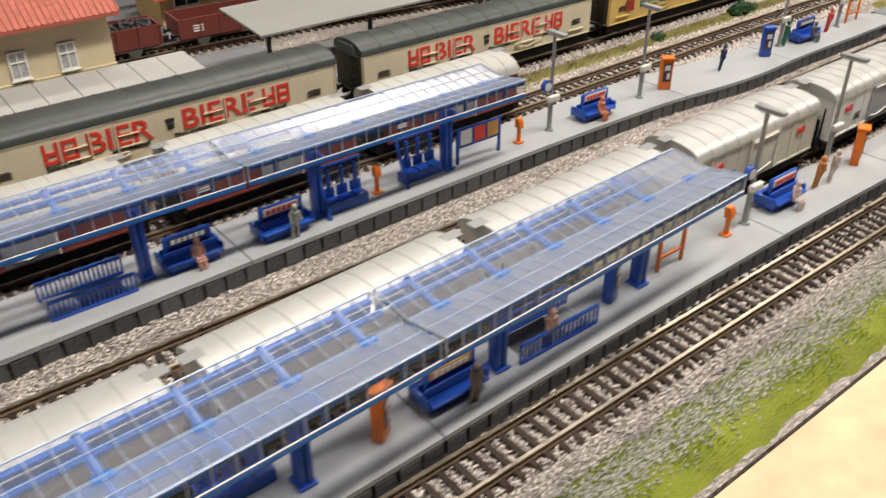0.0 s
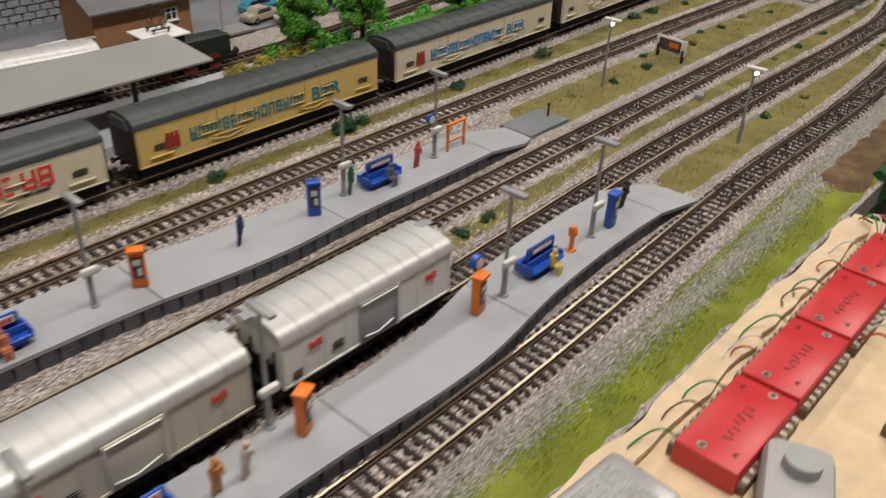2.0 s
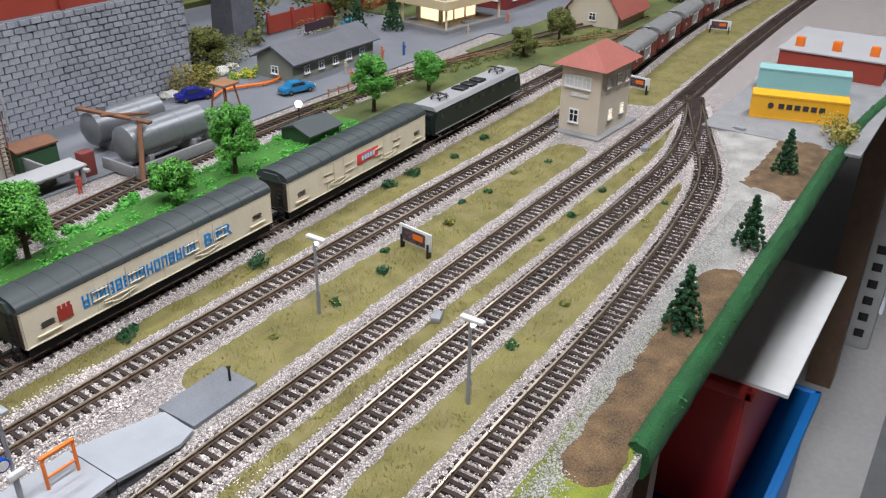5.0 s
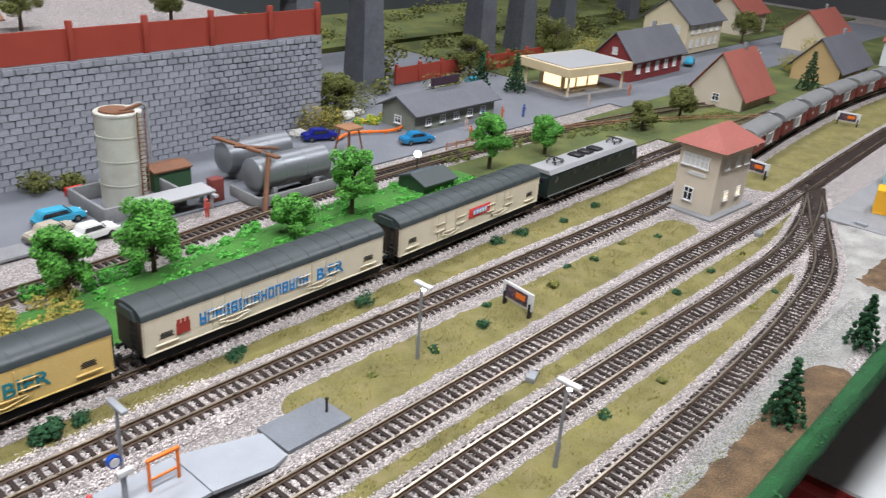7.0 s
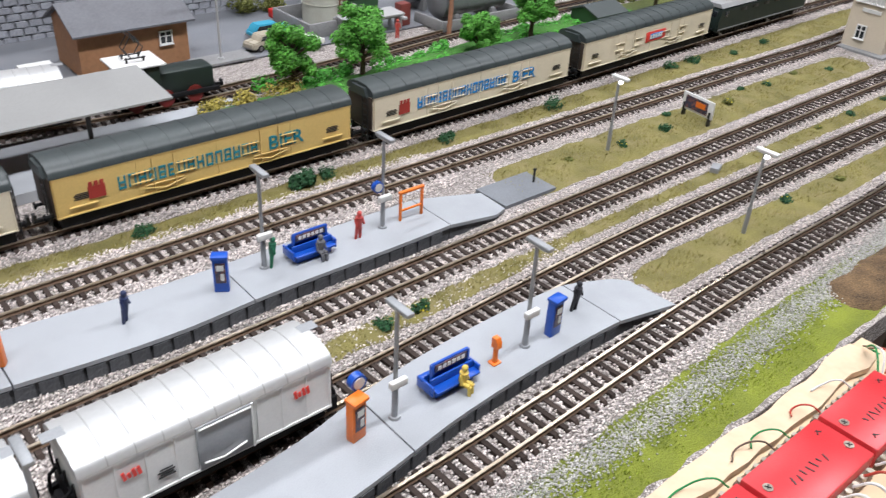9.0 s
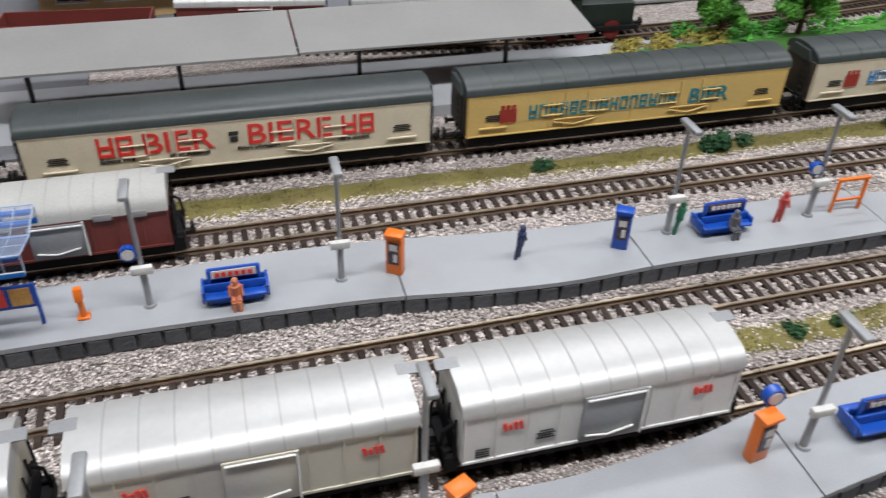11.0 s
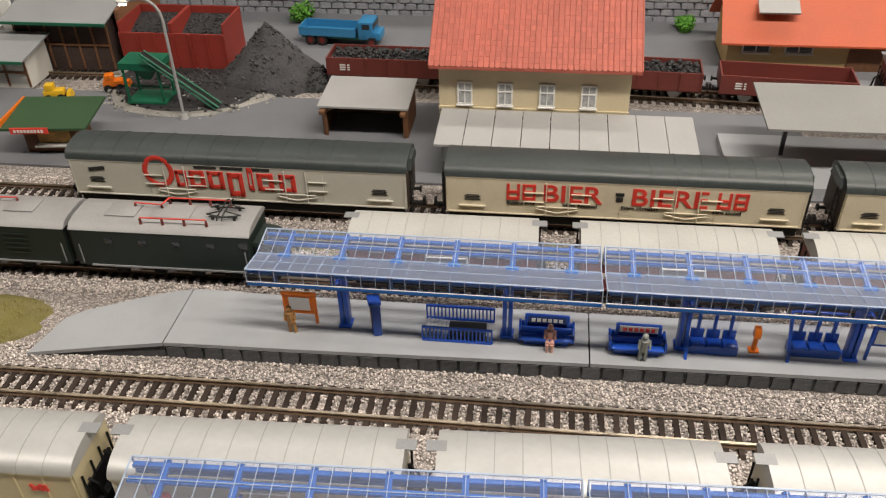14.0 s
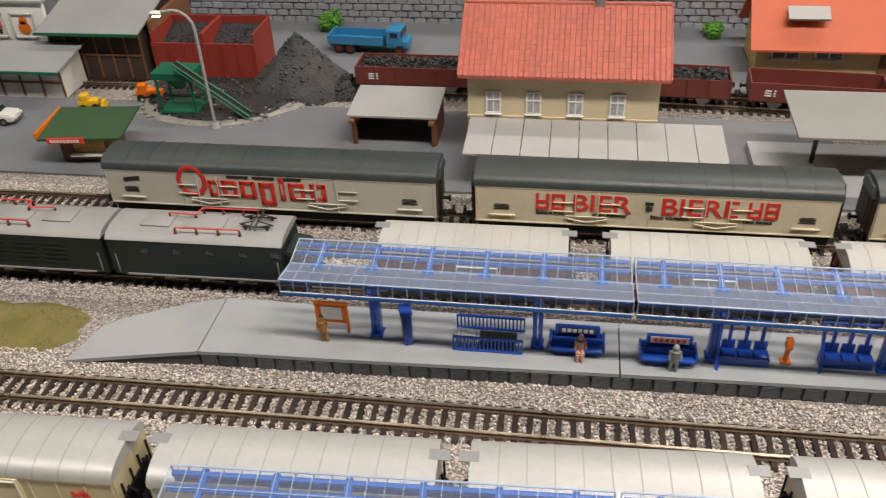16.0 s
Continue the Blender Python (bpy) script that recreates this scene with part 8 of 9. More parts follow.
t = thing("hand_controller", pose(0.222, -0.325, -0.001, 0, 0, 20), "pale grey rounded hand controller on plywood", "controller")
bm = bmesh.new(); bbox(bm, (0, 0, 0.0095), (0.062, 0.03, 0.019), 0.006); part("case", bm, GREY_SHEET, t)
bm = bmesh.new(); rod(bm, (0.012, 0, 0.019), (0.012, 0, 0.025), 0.008, n=20); part("dial", bm, GREY_METAL, t)
bm = bmesh.new(); rod(bm, (0.055, -0.318, 0.0105), (0.135, -0.311, 0.0105), 0.0115, n=24); bmesh.ops.bevel(bm, geom=[e for e in bm.edges if len(e.link_faces) == 2 and e.calc_face_angle(0) > 1], offset=0.002, segments=2, affect="EDGES"); solid("black_tube", bm, BLACK, None, "black plastic tube lying on the plywood", "tube")


def cable(pts, r, m_, label):
    cu = bpy.data.curves.new("cable", "CURVE")
    cu.dimensions, cu.bevel_depth, cu.bevel_resolution, cu.resolution_u = "3D", r, 2, 6
    sp = cu.splines.new("BEZIER")
    sp.bezier_points.add(len(pts) - 1)
    for p, q in zip(sp.bezier_points, pts):
        p.co, p.handle_left_type, p.handle_right_type = q, "AUTO", "AUTO"
    tmp = bpy.data.objects.new("cable", cu)
    me = bpy.data.meshes.new_from_object(tmp)
    bpy.data.objects.remove(tmp)
    me.materials.clear(); me.materials.append(m_)
    smooth(me)
    return tagged(new("cable", me), label, "cable", "loose wires on the control board")


WIRE_GREEN = mat("green_wire", (0.01, 0.2, 0.05), 0.4, bump=0)
WIRE_WHITE = mat("white_wire", (0.6, 0.6, 0.6), 0.4, bump=0)
WIRE_RED = mat("red_wire", (0.4, 0.05, 0.03), 0.4, bump=0)
cable([(0.03, -0.27, 0.004), (0.01, -0.272, 0.006), (-0.02, -0.28, 0.002), (-0.05, -0.31, 0.001), (-0.09, -0.32, 0.001)], 0.0022, BLACK, "thick black mains cable on plywood")
cable([(0.03, -0.285, 0.006), (0.005, -0.3, 0.003), (-0.03, -0.3, 0.001), (-0.07, -0.33, 0.001)], 0.0018, TERM, "brown twin cable on plywood")
rng = random.Random(11)
for i in range(10):
    x = 0.225 + 0.026 * i
    m_ = (WIRE_GREEN, TERM, WIRE_GREEN, WIRE_RED, WIRE_WHITE)[i % 5]
    lb = ("thin green wire", "thin brown wire", "thin green wire", "thin red wire", "thin white wire")[i % 5] + " looping from a relay box"
    x += rng.uniform(-0.01, 0.01)
    k = rng.uniform(0.3, 1.5)
    cable([(x, -0.2695, 0.008), (x - 0.004 * k, -0.264, 0.0085 + 0.003 * k), (x - 0.012 * k, -0.26 + 0.003 * k, 0.006), (x - 0.02 * k, -0.258 + rng.uniform(-0.003, 0.002), 0.0055)], 0.0005, m_, lb)
for i in range(12):
    x = 0.36 + 0.011 * i
    cable([(x, -0.304, 0.007), (x + 0.002, -0.312, 0.014), (x + 0.004 + rng.uniform(-0.004, 0.004), -0.322, 0.008), (0.42, -0.331, 0.001)], 0.0007, WIRE_WHITE if i % 4 else WIRE_RED, ("thin white wire" if i % 4 else "thin red wire") + " bundled between relay boxes")
for i in range(4):
    cable([(0.478 + 0.004 * i, -0.275, 0.007), (0.49, -0.265 - 0.004 * i, 0.016), (0.5, -0.258, 0.008), (0.51, -0.262 + 0.003 * i, 0.001)], 0.0006, (WIRE_GREEN, WIRE_WHITE, WIRE_RED, TERM)[i], ("thin green wire", "thin white wire", "thin red wire", "thin brown wire")[i] + " at the end of the row")

# ---- under and beside the layout ----
slab("table_apron", 0.528, 3.1, -0.225, -0.215, -0.035, -0.018, BROWN_WOOD, "brown board along the front of the layout", "board")
for x, y in ((0.6, -0.2), (2.2, -0.2), (-1.2, -0.2), (3.0, -0.2), (0.6, 1.9), (3.0, 1.9), (-1.2, 1.9)):
    bm = bmesh.new(); box(bm, (x, y, (FLOOR_Z - 0.018) / 2), (0.06, 0.06, -FLOOR_Z - 0.018)); solid("table_leg", bm, BROWN_WOOD, None, "brown timber leg under the layout", "table leg", "layout legs", "structure", soft=False)
bm = bmesh.new(); box(bm, (0.73, 0.07, (FLOOR_Z - 0.02) / 2), (0.018, 0.57, -FLOOR_Z - 0.02)); solid("side_panel", bm, BROWN_WOOD, None, "brown side panel under the layout", "panel", "", "structure", soft=False)
BIN_BLUE = mat("blue_bin_plastic", (0.015, 0.14, 0.42), 0.4, var=0.06, blot=5, grain=60, bump=0.03)
CRATE_RED = mat("red_crate_plastic", (0.4, 0.02, 0.02), 0.45, var=0.08, blot=5, grain=60, bump=0.03)


def tub(name, x0, x1, y0, y1, z0, z1, m_, label):
    t = thing(name, pose((x0 + x1) / 2, (y0 + y1) / 2, z0), label, "storage box")
    a, d, h = (x1 - x0) / 2, (y1 - y0) / 2, z1 - z0
    bm = bmesh.new()
    for s in (-1, 1):
        for c, sz in (((s * a, 0, h / 2), (0.006, 2 * d, h)), ((0, s * d, h / 2), (2 * a, 0.006, h))):
            bm = bmesh.new()
            bbox(bm, c, sz, 0.002)
            part("side_wall", bm, m_, t)
    bm = bmesh.new()
    box(bm, (0, 0, 0.003), (2 * a, 2 * d, 0.006))
    part("bottom", bm, m_, t, soft=False)
    bm = bmesh.new()
    for s in (-1, 1):
        bbox(bm, (s * (a + 0.006), 0, h - 0.008), (0.014, 2 * d + 0.026, 0.016), 0.004); bbox(bm, (0, s * (d + 0.006), h - 0.008), (2 * a + 0.026, 0.014, 0.016), 0.004)
    part("rim", bm, m_, t)


tub("storage_tub", 1.06, 1.5, -0.25, 0.05, FLOOR_Z, -0.53, BIN_BLUE, "blue plastic tub standing under the layout")
tub("storage_crate", 1.13, 1.47, -0.205, 0.03, -0.53, -0.305, CRATE_RED, "red plastic crate standing under the layout")
bm = bmesh.new(); box(bm, (1.31, -0.16, -0.302), (0.36, 0.19, 0.005)); solid("paper_sheet", bm, WHITE, None, "white sheet of card lying on the red crate", "card", "", "", soft=False)
HEAT = mat("heater_white", (0.5, 0.5, 0.48), 0.5, var=0.05, grain=40, bump=0.02)
t = thing("convector_heater", pose(2.43, -0.222, FLOOR_Z, 0, 0, 4), "pale grey perforated heater standing on the floor", "heater")
bm = bmesh.new(); bbox(bm, (0, 0, 0.25), (0.06, 0.11, 0.5), 0.008); hb = part("case", bm, HEAT, t)
for i in range(6):
    for j in range(2):
        bm = bmesh.new(); bbox(bm, (-0.0305, -0.022 + 0.044 * j, 0.05 + 0.05 * i), (0.003, 0.024, 0.024), 0.002); part("slot", bm, BLACK, hb)
METAL_STEP = mat("galvanised_step", (0.32, 0.34, 0.37), 0.4, 0.7, var=0.2, blot=6, grain=50, bump=0.05)
sr = thing("metal_staircase", pose(2.76, -0.74, FLOOR_Z), "galvanised metal staircase at the end of the room", "staircase")
for i in range(9):
    bm = bmesh.new(); bbox(bm, (0.18 * i, 0, 0.17 * (i + 1) - 0.02), (0.26, 0.95, 0.035), 0.004); part("tread", bm, METAL_STEP, sr)
for s in (-1, 1):
    bm = bmesh.new(); prism(bm, [(-0.13, 0.0), (0.05, 0.0), (1.6, 1.5), (1.45, 1.5)], s * 0.475 - 0.015, s * 0.475 + 0.015, "y"); part("stringer", bm, METAL_STEP, sr, soft=False)
slab("floor_mat", 1.66, 2.6, -1.35, -0.365, FLOOR_Z, FLOOR_Z + 0.006, mat("dark_mat", (0.2, 0.2, 0.2), 0.9, grain=30, blot=4), "darker grey mat on the room floor", "mat")
RED_HOSE = mat("red_hose", (0.3, 0.03, 0.025), 0.5)
cable([(1.5, -0.62, FLOOR_Z + 0.012), (1.62, -0.55, FLOOR_Z + 0.012), (1.75, -0.62, FLOOR_Z + 0.012), (1.78, -0.85, FLOOR_Z + 0.018)], 0.012, RED_HOSE, "dark red cable lying on the floor")


# ---- trees, bushes, loose stone ----
LEAF = mat("bright_foliage", (0.1, 0.31, 0.035), 0.8, var=0.2, per_piece=0.45, island=True, bump=0)
LEAF_DARK = mat("fir_foliage", (0.02, 0.075, 0.025), 0.9, var=0.2, per_piece=0.45, island=True, bump=0)
LEAF_OLIVE = mat("olive_foliage", (0.13, 0.14, 0.03), 0.9, var=0.2, per_piece=0.45, island=True, bump=0)
LEAF_DRY = mat("dry_foliage", (0.3, 0.25, 0.045), 0.9, var=0.2, per_piece=0.45, island=True, bump=0)
FLOWER = mat("yellow_flower", (0.75, 0.6, 0.02), 0.8, var=0.1, bump=0)
BARK = mat("bark", (0.07, 0.045, 0.028), 0.9, var=0.3, grain=700, bump=0.5)


def leaf_cloud(centres, n, size, rng, flat=0.0):
    """Many small leaf quads scattered through some clumps."""
    v, f = [], []
    for _ in range(n):
        (cx, cy, cz), r = rng.choice(centres)
        d = Vector((rng.gauss(0, 1), rng.gauss(0, 1), rng.gauss(0, 1))).normalized() * r * rng.uniform(0.55, 1.05)
        c = Vector((cx, cy, cz)) + d
        a = Vector((rng.uniform(-1, 1), rng.uniform(-1, 1), rng.uniform(-0.5, 0.5))).normalized() * size * rng.uniform(0.6, 1.3)
        b = a.cross(d.normalized() + Vector((rng.uniform(-0.6, 0.6), rng.uniform(-0.6, 0.6), 0.3))).normalized() * a.length * rng.uniform(0.6, 1.0)
        k = len(v)
        v += [tuple(c - a), tuple(c - b), tuple(c + a), tuple(c + b)]
        f.append((k, k + 1, k + 2, k + 3))
    return v, f


def foliage(name, centres, n, size, m_, parent, seed):
    me = bpy.data.meshes.new(name)
    v, f = leaf_cloud(centres, n, size, random.Random(seed))
    me.from_pydata(v, [], f)
    me.materials.append(m_)
    ob = new(name, me)
    ob.parent = parent
    return ob


def tree(x, y, z, h, spread, m_, seed, label, group="bright green deciduous trees"):
    rng = random.Random(seed)
    t = thing("tree", pose(x, y, z), label, "tree", group)
    bm = bmesh.new()
    rod(bm, (0, 0, -0.002), (0.0005, 0, h * 0.35), 0.0028, 0.002, n=8)
    rod(bm, (0.0005, 0, h * 0.35), (0.001, 0.001, h * 0.8), 0.002, 0.0007, n=7)
    cl = []
    for i in range(30):
        a, f = rng.uniform(0, 6.28), rng.uniform(0.32, 0.92)
        rr = spread * math.sqrt(max(0.05, 1 - ((f - 0.55) / 0.48) ** 2)) * rng.uniform(0.4, 0.85)
        tip = (rr * math.cos(a), rr * math.sin(a), h * f + h * 0.05)
        rod(bm, (0.0005, 0, h * f * 0.75), tip, 0.001, 0.0004, n=5)
        cl.append((tip, spread * rng.uniform(0.22, 0.36)))
    cl.append(((0, 0, h * 0.88), spread * 0.36))
    part("trunk", bm, BARK, t)
    foliage("crown", cl, 12000, 0.0012, m_, t, seed)


for i, (x, y, h, s) in enumerate(((0.443, 0.256, 0.058, 0.022), (0.515, 0.25, 0.066, 0.025), (0.655, 0.24, 0.042, 0.019), (0.735, 0.243, 0.07, 0.024), (0.985, 0.264, 0.064, 0.024), (1.095, 0.258, 0.046, 0.022))):
    tree(x, y, 0.003, h * 1.04, s * 1.1, LEAF, 20 + i, "bright green model tree behind the wagons")
for i, (x, y, h, s) in enumerate(((1.32, 0.24, 0.04, 0.022), (1.44, 0.24, 0.045, 0.026), (1.36, 0.62, 0.07, 0.03), (1.0, 0.575, 0.05, 0.03), (1.8, 0.56, 0.06, 0.03), (2.25, 0.5, 0.07, 0.04), (1.62, 0.62, 0.08, 0.035), (0.3, 0.6, 0.16, 0.03), (0.62, 0.72, 0.17, 0.03), (0.8, 0.68, 0.16, 0.026))):
    tree(x, y, 0.003 if x > 0.9 else 0.126, h if x > 0.9 else h - 0.1, s, LEAF_OLIVE, 40 + i, "olive green model tree in the landscape", "olive green trees")


def fir(x, y, z, h, seed, label):
    rng = random.Random(seed)
    t = thing("fir_tree", pose(x, y, z), label, "fir tree", "dark fir trees")
    bm = bmesh.new(); rod(bm, (0, 0, -0.002), (0, 0, h * 0.97), 0.0018, 0.0004, n=7); part("trunk", bm, BARK, t)
    cl = []
    for i in range(13):
        f = 0.12 + 0.85 * i / 12
        r = h * 0.33 * (1.03 - f)
        k = max(3, int(9 * (1.1 - f)))
        for j in range(k):
            a = 6.28 * j / k + i * 0.7 + rng.uniform(-0.2, 0.2)
            for u in (0.45, 0.9):
                cl.append(((r * u * math.cos(a), r * u * math.sin(a), h * f - r * 0.25 * u), h * 0.032))
    foliage("crown", cl, 5200, 0.0012, LEAF_DARK, t, seed)


for i, (x, y, h) in enumerate(((0.725, -0.219, 0.053), (0.886, -0.221, 0.048), (1.077, -0.204, 0.047), (1.27, 0.52, 0.07), (1.34, 0.5, 0.066), (1.86, 0.19, 0.075))):
    fir(x, y, 0.002, h, 60 + i, "dark green model fir tree")


def bush(x, y, z, r, m_, seed, label, flowers=False):
    rng = random.Random(seed)
    t = thing("bush", pose(x, y, z), label, "bush", "small bushes")
    cl = [((rng.uniform(-r, r) * 0.6, rng.uniform(-r, r) * 0.5, r * rng.uniform(0.25, 0.6)), r * 0.5) for _ in range(6)]
    foliage("leaves", cl, 420 if r < 0.012 else 1200, 0.001 if r < 0.012 else 0.0014, m_, t, seed)
    if flowers:
        foliage("flowers", cl, 40, 0.0008, FLOWER, t, seed + 1)


for i, (x, y, r) in enumerate(((0.621, 0.1, 0.011), (0.49, 0.099, 0.008), (0.353, 0.098, 0.012), (0.232, 0.098, 0.0085), (0.5, 0.104, 0.006), (0.81, 0.109, 0.009), (0.848, 0.108, 0.009), (0.913, 0.1, 0.006), (0.98, 0.104, 0.007), (-0.43, 0.096, 0.006), (0.375, 0.1, 0.008))):
    bush(x, y, 0.0, r, LEAF_DARK, 80 + i, "small dark green bush on the grass strip")
for i, (x, y, r) in enumerate(((0.774, 0.016, 0.007), (0.67, 0.01, 0.007), (0.611, 0.008, 0.006), (0.913, 0.024, 0.005), (0.856, 0.022, 0.005), (0.853, -0.069, 0.005), (0.794, -0.069, 0.0045), (0.922, -0.067, 0.005), (0.637, -0.128, 0.006), (0.707, -0.134, 0.0045), (0.96, 0.01, 0.005), (0.82, 0.03, 0.004), (0.88, -0.13, 0.0045), (0.3, -0.075, 0.007), (0.325, -0.073, 0.007), (0.55, 0.015, 0.004), (0.93, -0.13, 0.004), (0.7, 0.03, 0.004), (0.99, -0.07, 0.004))):
    bush(x, y, 0.0, r, LEAF_DARK if i % 3 else LEAF_OLIVE, 110 + i, "tiny green tuft with yellow flowers on the grass" if i % 2 == 0 else "tiny dark green tuft on the grass", i % 2 == 0)
for i, (x, y, r, m_) in enumerate(((1.2, -0.225, 0.03, LEAF_DRY), (0.915, 0.505, 0.04, LEAF_DRY), (0.95, 0.52, 0.03, LEAF_OLIVE), (0.53, 0.5, 0.022, LEAF_OLIVE), (0.56, 0.495, 0.018, LEAF_OLIVE), (1.03, 0.56, 0.04, LEAF_OLIVE), (-0.52, 0.5, 0.018, LEAF), (-0.12, 0.5, 0.014, LEAF), (0.445, 0.5, 0.013, LEAF_OLIVE), (1.22, 0.55, 0.04, LEAF_OLIVE), (1.75, 0.6, 0.05, LEAF_DRY), (2.0, 0.28, 0.04, LEAF_DRY), (1.85, 0.3, 0.04, LEAF_OLIVE), (2.2, 0.3, 0.05, LEAF_DRY))):
    bush(x, y, 0.002, r, m_, 140 + i, "large scruffy bush in the landscape")
ROCK = mat("pale_rock", (0.55, 0.53, 0.48), 0.9, var=0.3, grain=500, bump=0.6)
rng = random.Random(31)
for x, y, r in ((0.845, 0.503, 0.016), (0.875, 0.507, 0.013), (0.81, 0.51, 0.009), (0.99, 0.535, 0.014), (1.015, 0.54, 0.011)):
    bm = bmesh.new()
    for _ in range(4):
        ball(bm, (rng.uniform(-r, r) * 0.6, rng.uniform(-r, r) * 0.4, r * 0.35), r * rng.uniform(0.45, 0.7), sz=0.8, sub=2, jitter=0.16, rng=rng)
    solid("rock", bm, ROCK, pose(x, y, 0.001), "pale craggy rock at the foot of the wall", "rock", "pale rocks", soft=False)
fl = thing("flower_bank", Matrix(), "bank of yellow flowering scrub beside the shed", "flowers", "", "stuff")
cl = [((0.98 + 0.0028 * i, 0.5 + 0.012 * math.sin(i * 0.7), 0.004), 0.006) for i in range(60)]
foliage("blossom", cl, 2600, 0.0012, FLOWER, fl, 33)
foliage("leaves", cl, 2600, 0.0014, LEAF, fl, 34)
# planted bank behind the beer train
hd = thing("green_bank", Matrix(), "bright green leafy undergrowth behind the wagons", "undergrowth", "", "stuff")
rng = random.Random(3)
cl = []
for i in range(240):
    x = rng.uniform(0.42, 0.93)
    cl.append(((x, rng.uniform(0.195, 0.285), rng.uniform(0.002, 0.008)), rng.uniform(0.005, 0.009)))
foliage("undergrowth", cl, 50000, 0.0013, mat("lush_undergrowth", (0.09, 0.36, 0.04), 0.8, var=0.2, per_piece=0.4, island=True, bump=0), hd, 7)
cl = [((rng.uniform(0.325, 0.44), rng.uniform(0.185, 0.255), rng.uniform(0.001, 0.011)), rng.uniform(0.007, 0.012)) for _ in range(75)]
foliage("dry_undergrowth", cl, 22000, 0.0012, LEAF_DRY, hd, 8)
# scrub over the village slopes
sc = thing("hillside_scrub", Matrix(), "olive and dark green scrub over the village slopes", "scrub", "", "stuff")
cl = [((rng.uniform(0.97, 2.7), rng.uniform(0.56, 1.15), rng.uniform(0.004, 0.02)), rng.uniform(0.012, 0.03)) for _ in range(170)]
cl = [c for c in cl if not (1.55 < c[0][0] < 2.55 and c[0][1] < 0.7)]
foliage("scrub_leaves", cl, 16000, 0.0032, LEAF_OLIVE, sc, 15)
cl = [((0.95 + 0.6 * (i / 90.0), 0.33 - 0.13 * (i / 90.0) ** 1.6 + rng.uniform(-0.022, 0.004), 0.002), 0.006) for i in range(90)]
foliage("bank_leaves", cl, 7000, 0.0014, LEAF_OLIVE, sc, 16)
# green roll along the layout edge
HEDGE = mat("hedge_flock", (0.012, 0.075, 0.018), 0.95, var=0.35, grain=900, blot=60, bump=0.9)
bm = bmesh.new()
rings = []
for i in range(110):
    x = 0.585 + 0.015 * i
    y = y_edge(x) + 0.003
    rings.append([bm.verts.new((x, y + 0.0085 * math.cos(a) * (1 + 0.15 * noise.noise((x * 90, a * 2, 0))), -0.005 + (0.0125 if math.sin(a) > 0 else 0.017) * math.sin(a) * (1 + 0.15 * noise.noise((x * 90, a * 2, 5))))) for a in [6.283 * k / 14 for k in range(14)]])
for ra, rb in zip(rings, rings[1:]):
    for k in range(14):
        bm.faces.new((ra[k], ra[(k + 1) % 14], rb[(k + 1) % 14], rb[k]))
bm.faces.new(rings[0]); bm.faces.new(rings[-1])
bmesh.ops.recalc_face_normals(bm, faces=bm.faces[:])
hg = solid("edge_hedge", bm, HEDGE, None, "dark green flocked roll along the layout edge", "hedge", "", "stuff")
cl = [((0.59 + 0.009 * i, y_edge(0.59 + 0.009 * i) + 0.003, 0.0), 0.0085) for i in range(120)]
foliage("flock", cl, 9000, 0.0009, mat("hedge_fibres", (0.016, 0.1, 0.022), 0.9, per_piece=0.5, island=True, bump=0), hg, 9)


# ---- ballast stones ----
def stones(name, n, pick, smin, smax, m_, label, seed):
    rs = np.random.RandomState(seed)
    base = np.array([(1, 0, 0), (-1, 0, 0), (0, 1, 0), (0, -1, 0), (0, 0, 1), (0, 0, -1)], float)
    tri = np.array([(0, 2, 4), (2, 1, 4), (1, 3, 4), (3, 0, 4), (2, 0, 5), (1, 2, 5), (3, 1, 5), (0, 3, 5)])
    c = pick(n, rs)
    n = len(c)
    s = rs.uniform(smin, smax, (n, 1, 1)) * rs.uniform(0.6, 1.25, (n, 6, 1))
    a = rs.uniform(0, 6.283, n)
    b = rs.uniform(-0.9, 0.9, n)
    ca, sa, cb, sb = np.cos(a), np.sin(a), np.cos(b), np.sin(b)
    rot = np.stack([np.stack([ca * cb, -sa, ca * sb], 1), np.stack([sa * cb, ca, sa * sb], 1), np.stack([-sb, 0 * a, cb], 1)], 1)
    pts = np.einsum("nij,nkj->nki", rot, base[None] * s) * np.array([1, 1, 0.8]) + c[:, None, :]
    faces = (tri[None] + 6 * np.arange(n)[:, None, None]).reshape(-1)
    me = bpy.data.meshes.new(name)
    me.vertices.add(n * 6)
    me.vertices.foreach_set("co", pts.reshape(-1))
    me.loops.add(len(faces))
    me.loops.foreach_set("vertex_index", faces.astype(np.int32))
    me.polygons.add(n * 8)
    me.polygons.foreach_set("loop_start", np.arange(0, n * 24, 3, dtype=np.int32))
    me.update(calc_edges=True)
    me.materials.append(m_)
    return tagged(new(name, me), label, "ballast", "", "stuff")


XS = np.linspace(-0.8, 1.5, 400)
LINES = {k: np.array([Y[k](x) for x in XS]) for k in Y}


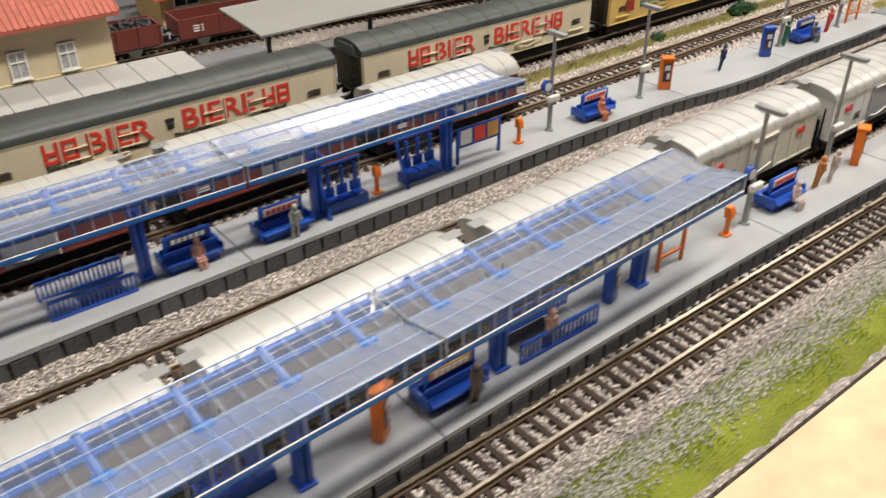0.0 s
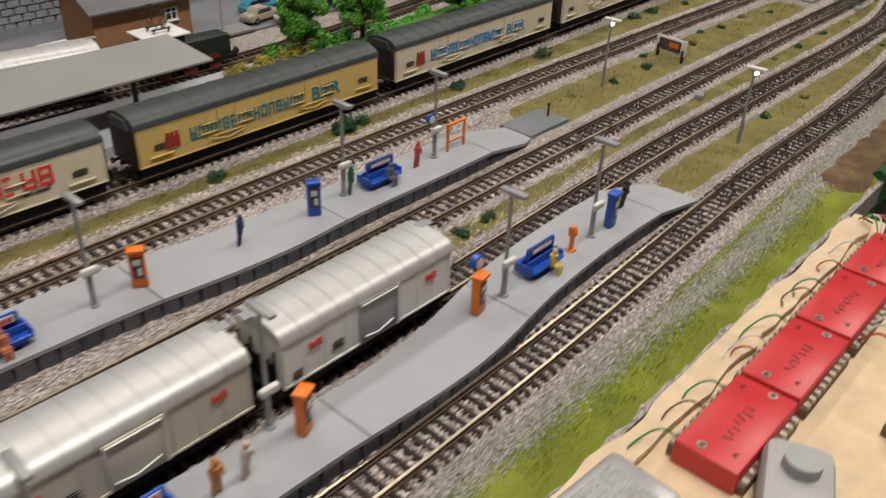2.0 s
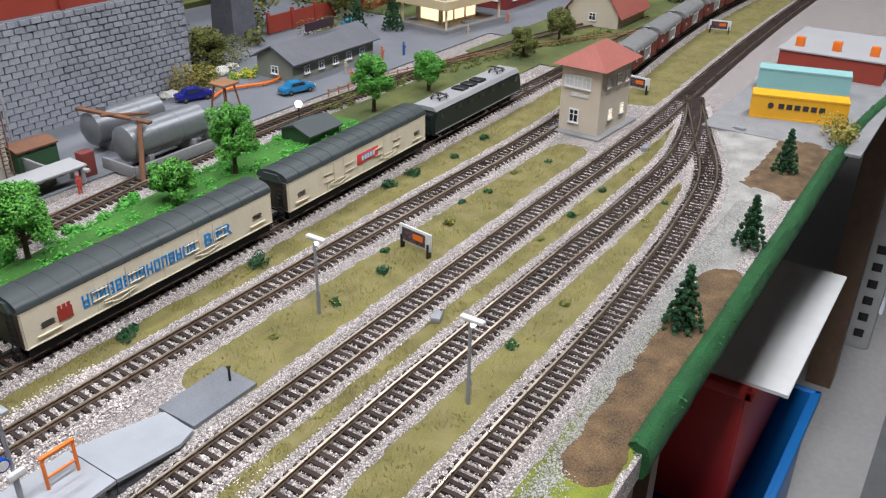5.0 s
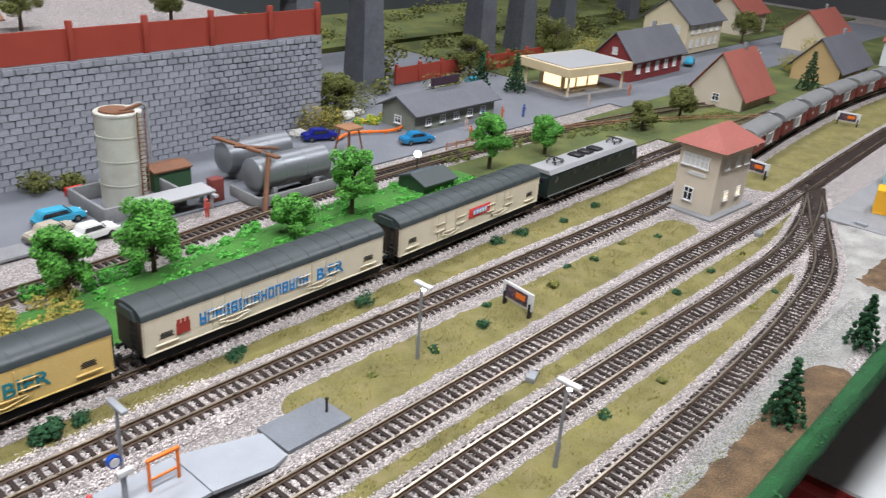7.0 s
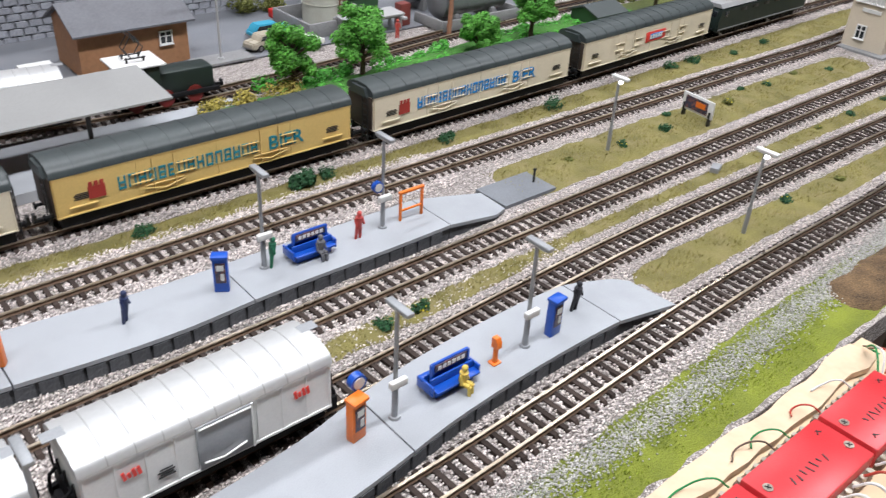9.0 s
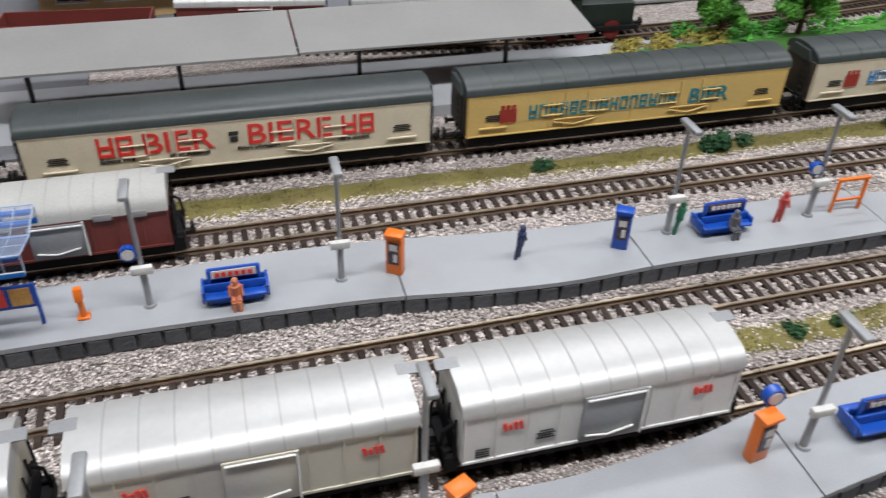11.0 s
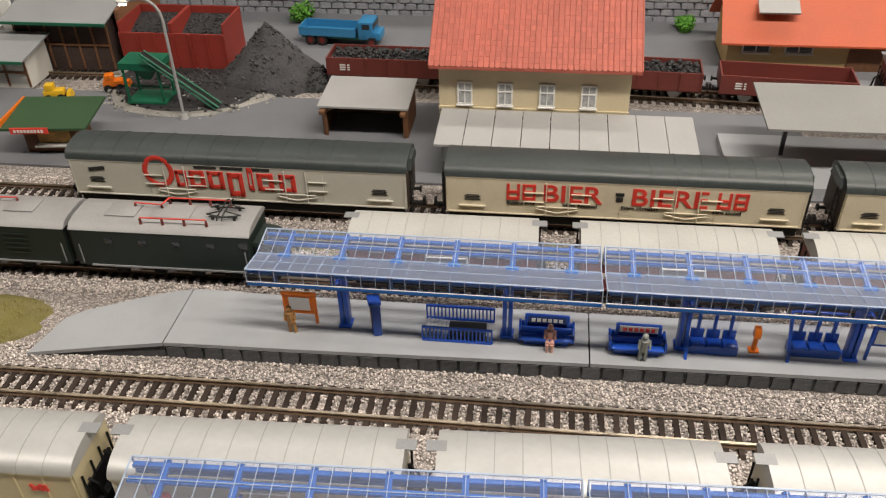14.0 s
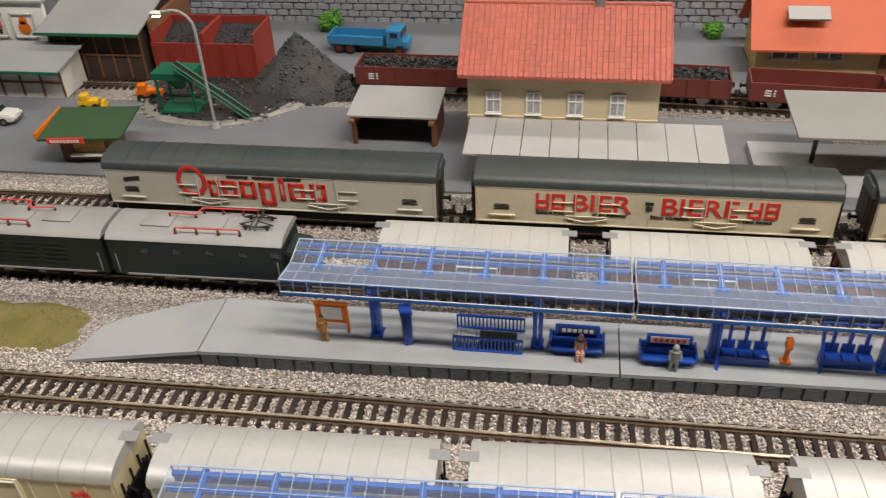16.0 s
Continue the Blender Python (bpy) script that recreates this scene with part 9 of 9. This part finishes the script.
def beds(share, lo, hi):
    def pick(n, rs):
        out = []
        for key, w, half in share:
            m = int(n * w)
            x = rs.uniform(lo, hi, m)
            d = rs.uniform(-half, half, m)
            yc = np.interp(x, XS, LINES[key])
            keep = np.ones(m, bool)
            rail = np.abs(np.abs(d) - 0.0087) < 0.0018
            phase = np.mod((x - SPAN[key][0]) / PITCH, 1.0)
            on = (np.abs(d) < 0.0155) & ((phase < 0.2) | (phase > 0.8))
            keep &= ~rail & ~on
            y = yc + d
            for pf, pb, a, b in ((p2f, p2b, -0.548, 0.47), (p1f, p1b, -0.62, 0.45)):
                f = np.array([pf(v) for v in np.linspace(a, b, 200)])
                g = np.array([pb(v) for v in np.linspace(a, b, 200)])
                xi = np.linspace(a, b, 200)
                keep &= ~((x > a) & (x < b) & (y > np.interp(x, xi, f) + 0.0002) & (y < np.interp(x, xi, g) - 0.0002))
            z = np.where(np.abs(d) < 0.0155, 0.0011, 0.0008) + rs.uniform(-0.0003, 0.0005, m)
            out.append(np.stack([x, y, z], 1)[keep])
        return np.concatenate(out)
    return pick


stones("ballast", 165000, beds((("T2", 0.25, 0.03), ("T3", 0.28, 0.033), ("T5", 0.2, 0.026), ("T1", 0.17, 0.027), ("T4", 0.1, 0.03)), -0.72, 0.46), 0.0006, 0.00105, STONES, "pale grey and pinkish ballast stones on the track beds", 1)
stones("ballast", 95000, beds((("T2", 0.22, 0.0235), ("T3", 0.22, 0.0235), ("T5", 0.18, 0.0225), ("T4", 0.18, 0.0225), ("T1", 0.2, 0.027)), 0.44, 1.25), 0.0005, 0.00088, STONES, "pale grey ballast stones beyond the platforms", 2)


def verge(n, rs):
    x = rs.uniform(-0.45, 0.98, n)
    k = np.clip((x - 0.3) / 0.4, 0, 1)
    y = -0.219 + 0.02 * k * k * (3 - 2 * k) + 0.004 * np.sin(x * 9) + rs.normal(0, 0.0055, n)
    return np.stack([x, np.clip(y, -0.244, -0.186), np.full(n, 0.0028) + rs.uniform(-0.0004, 0.0006, n)], 1)


stones("gravel", 34000, verge, 0.00045, 0.00085, mat("pale_verge_gravel", (0.42, 0.41, 0.38), 0.9, per_piece=0.4, island=True, bump=0.1), "loose pale gravel lying on the grass verge", 3)
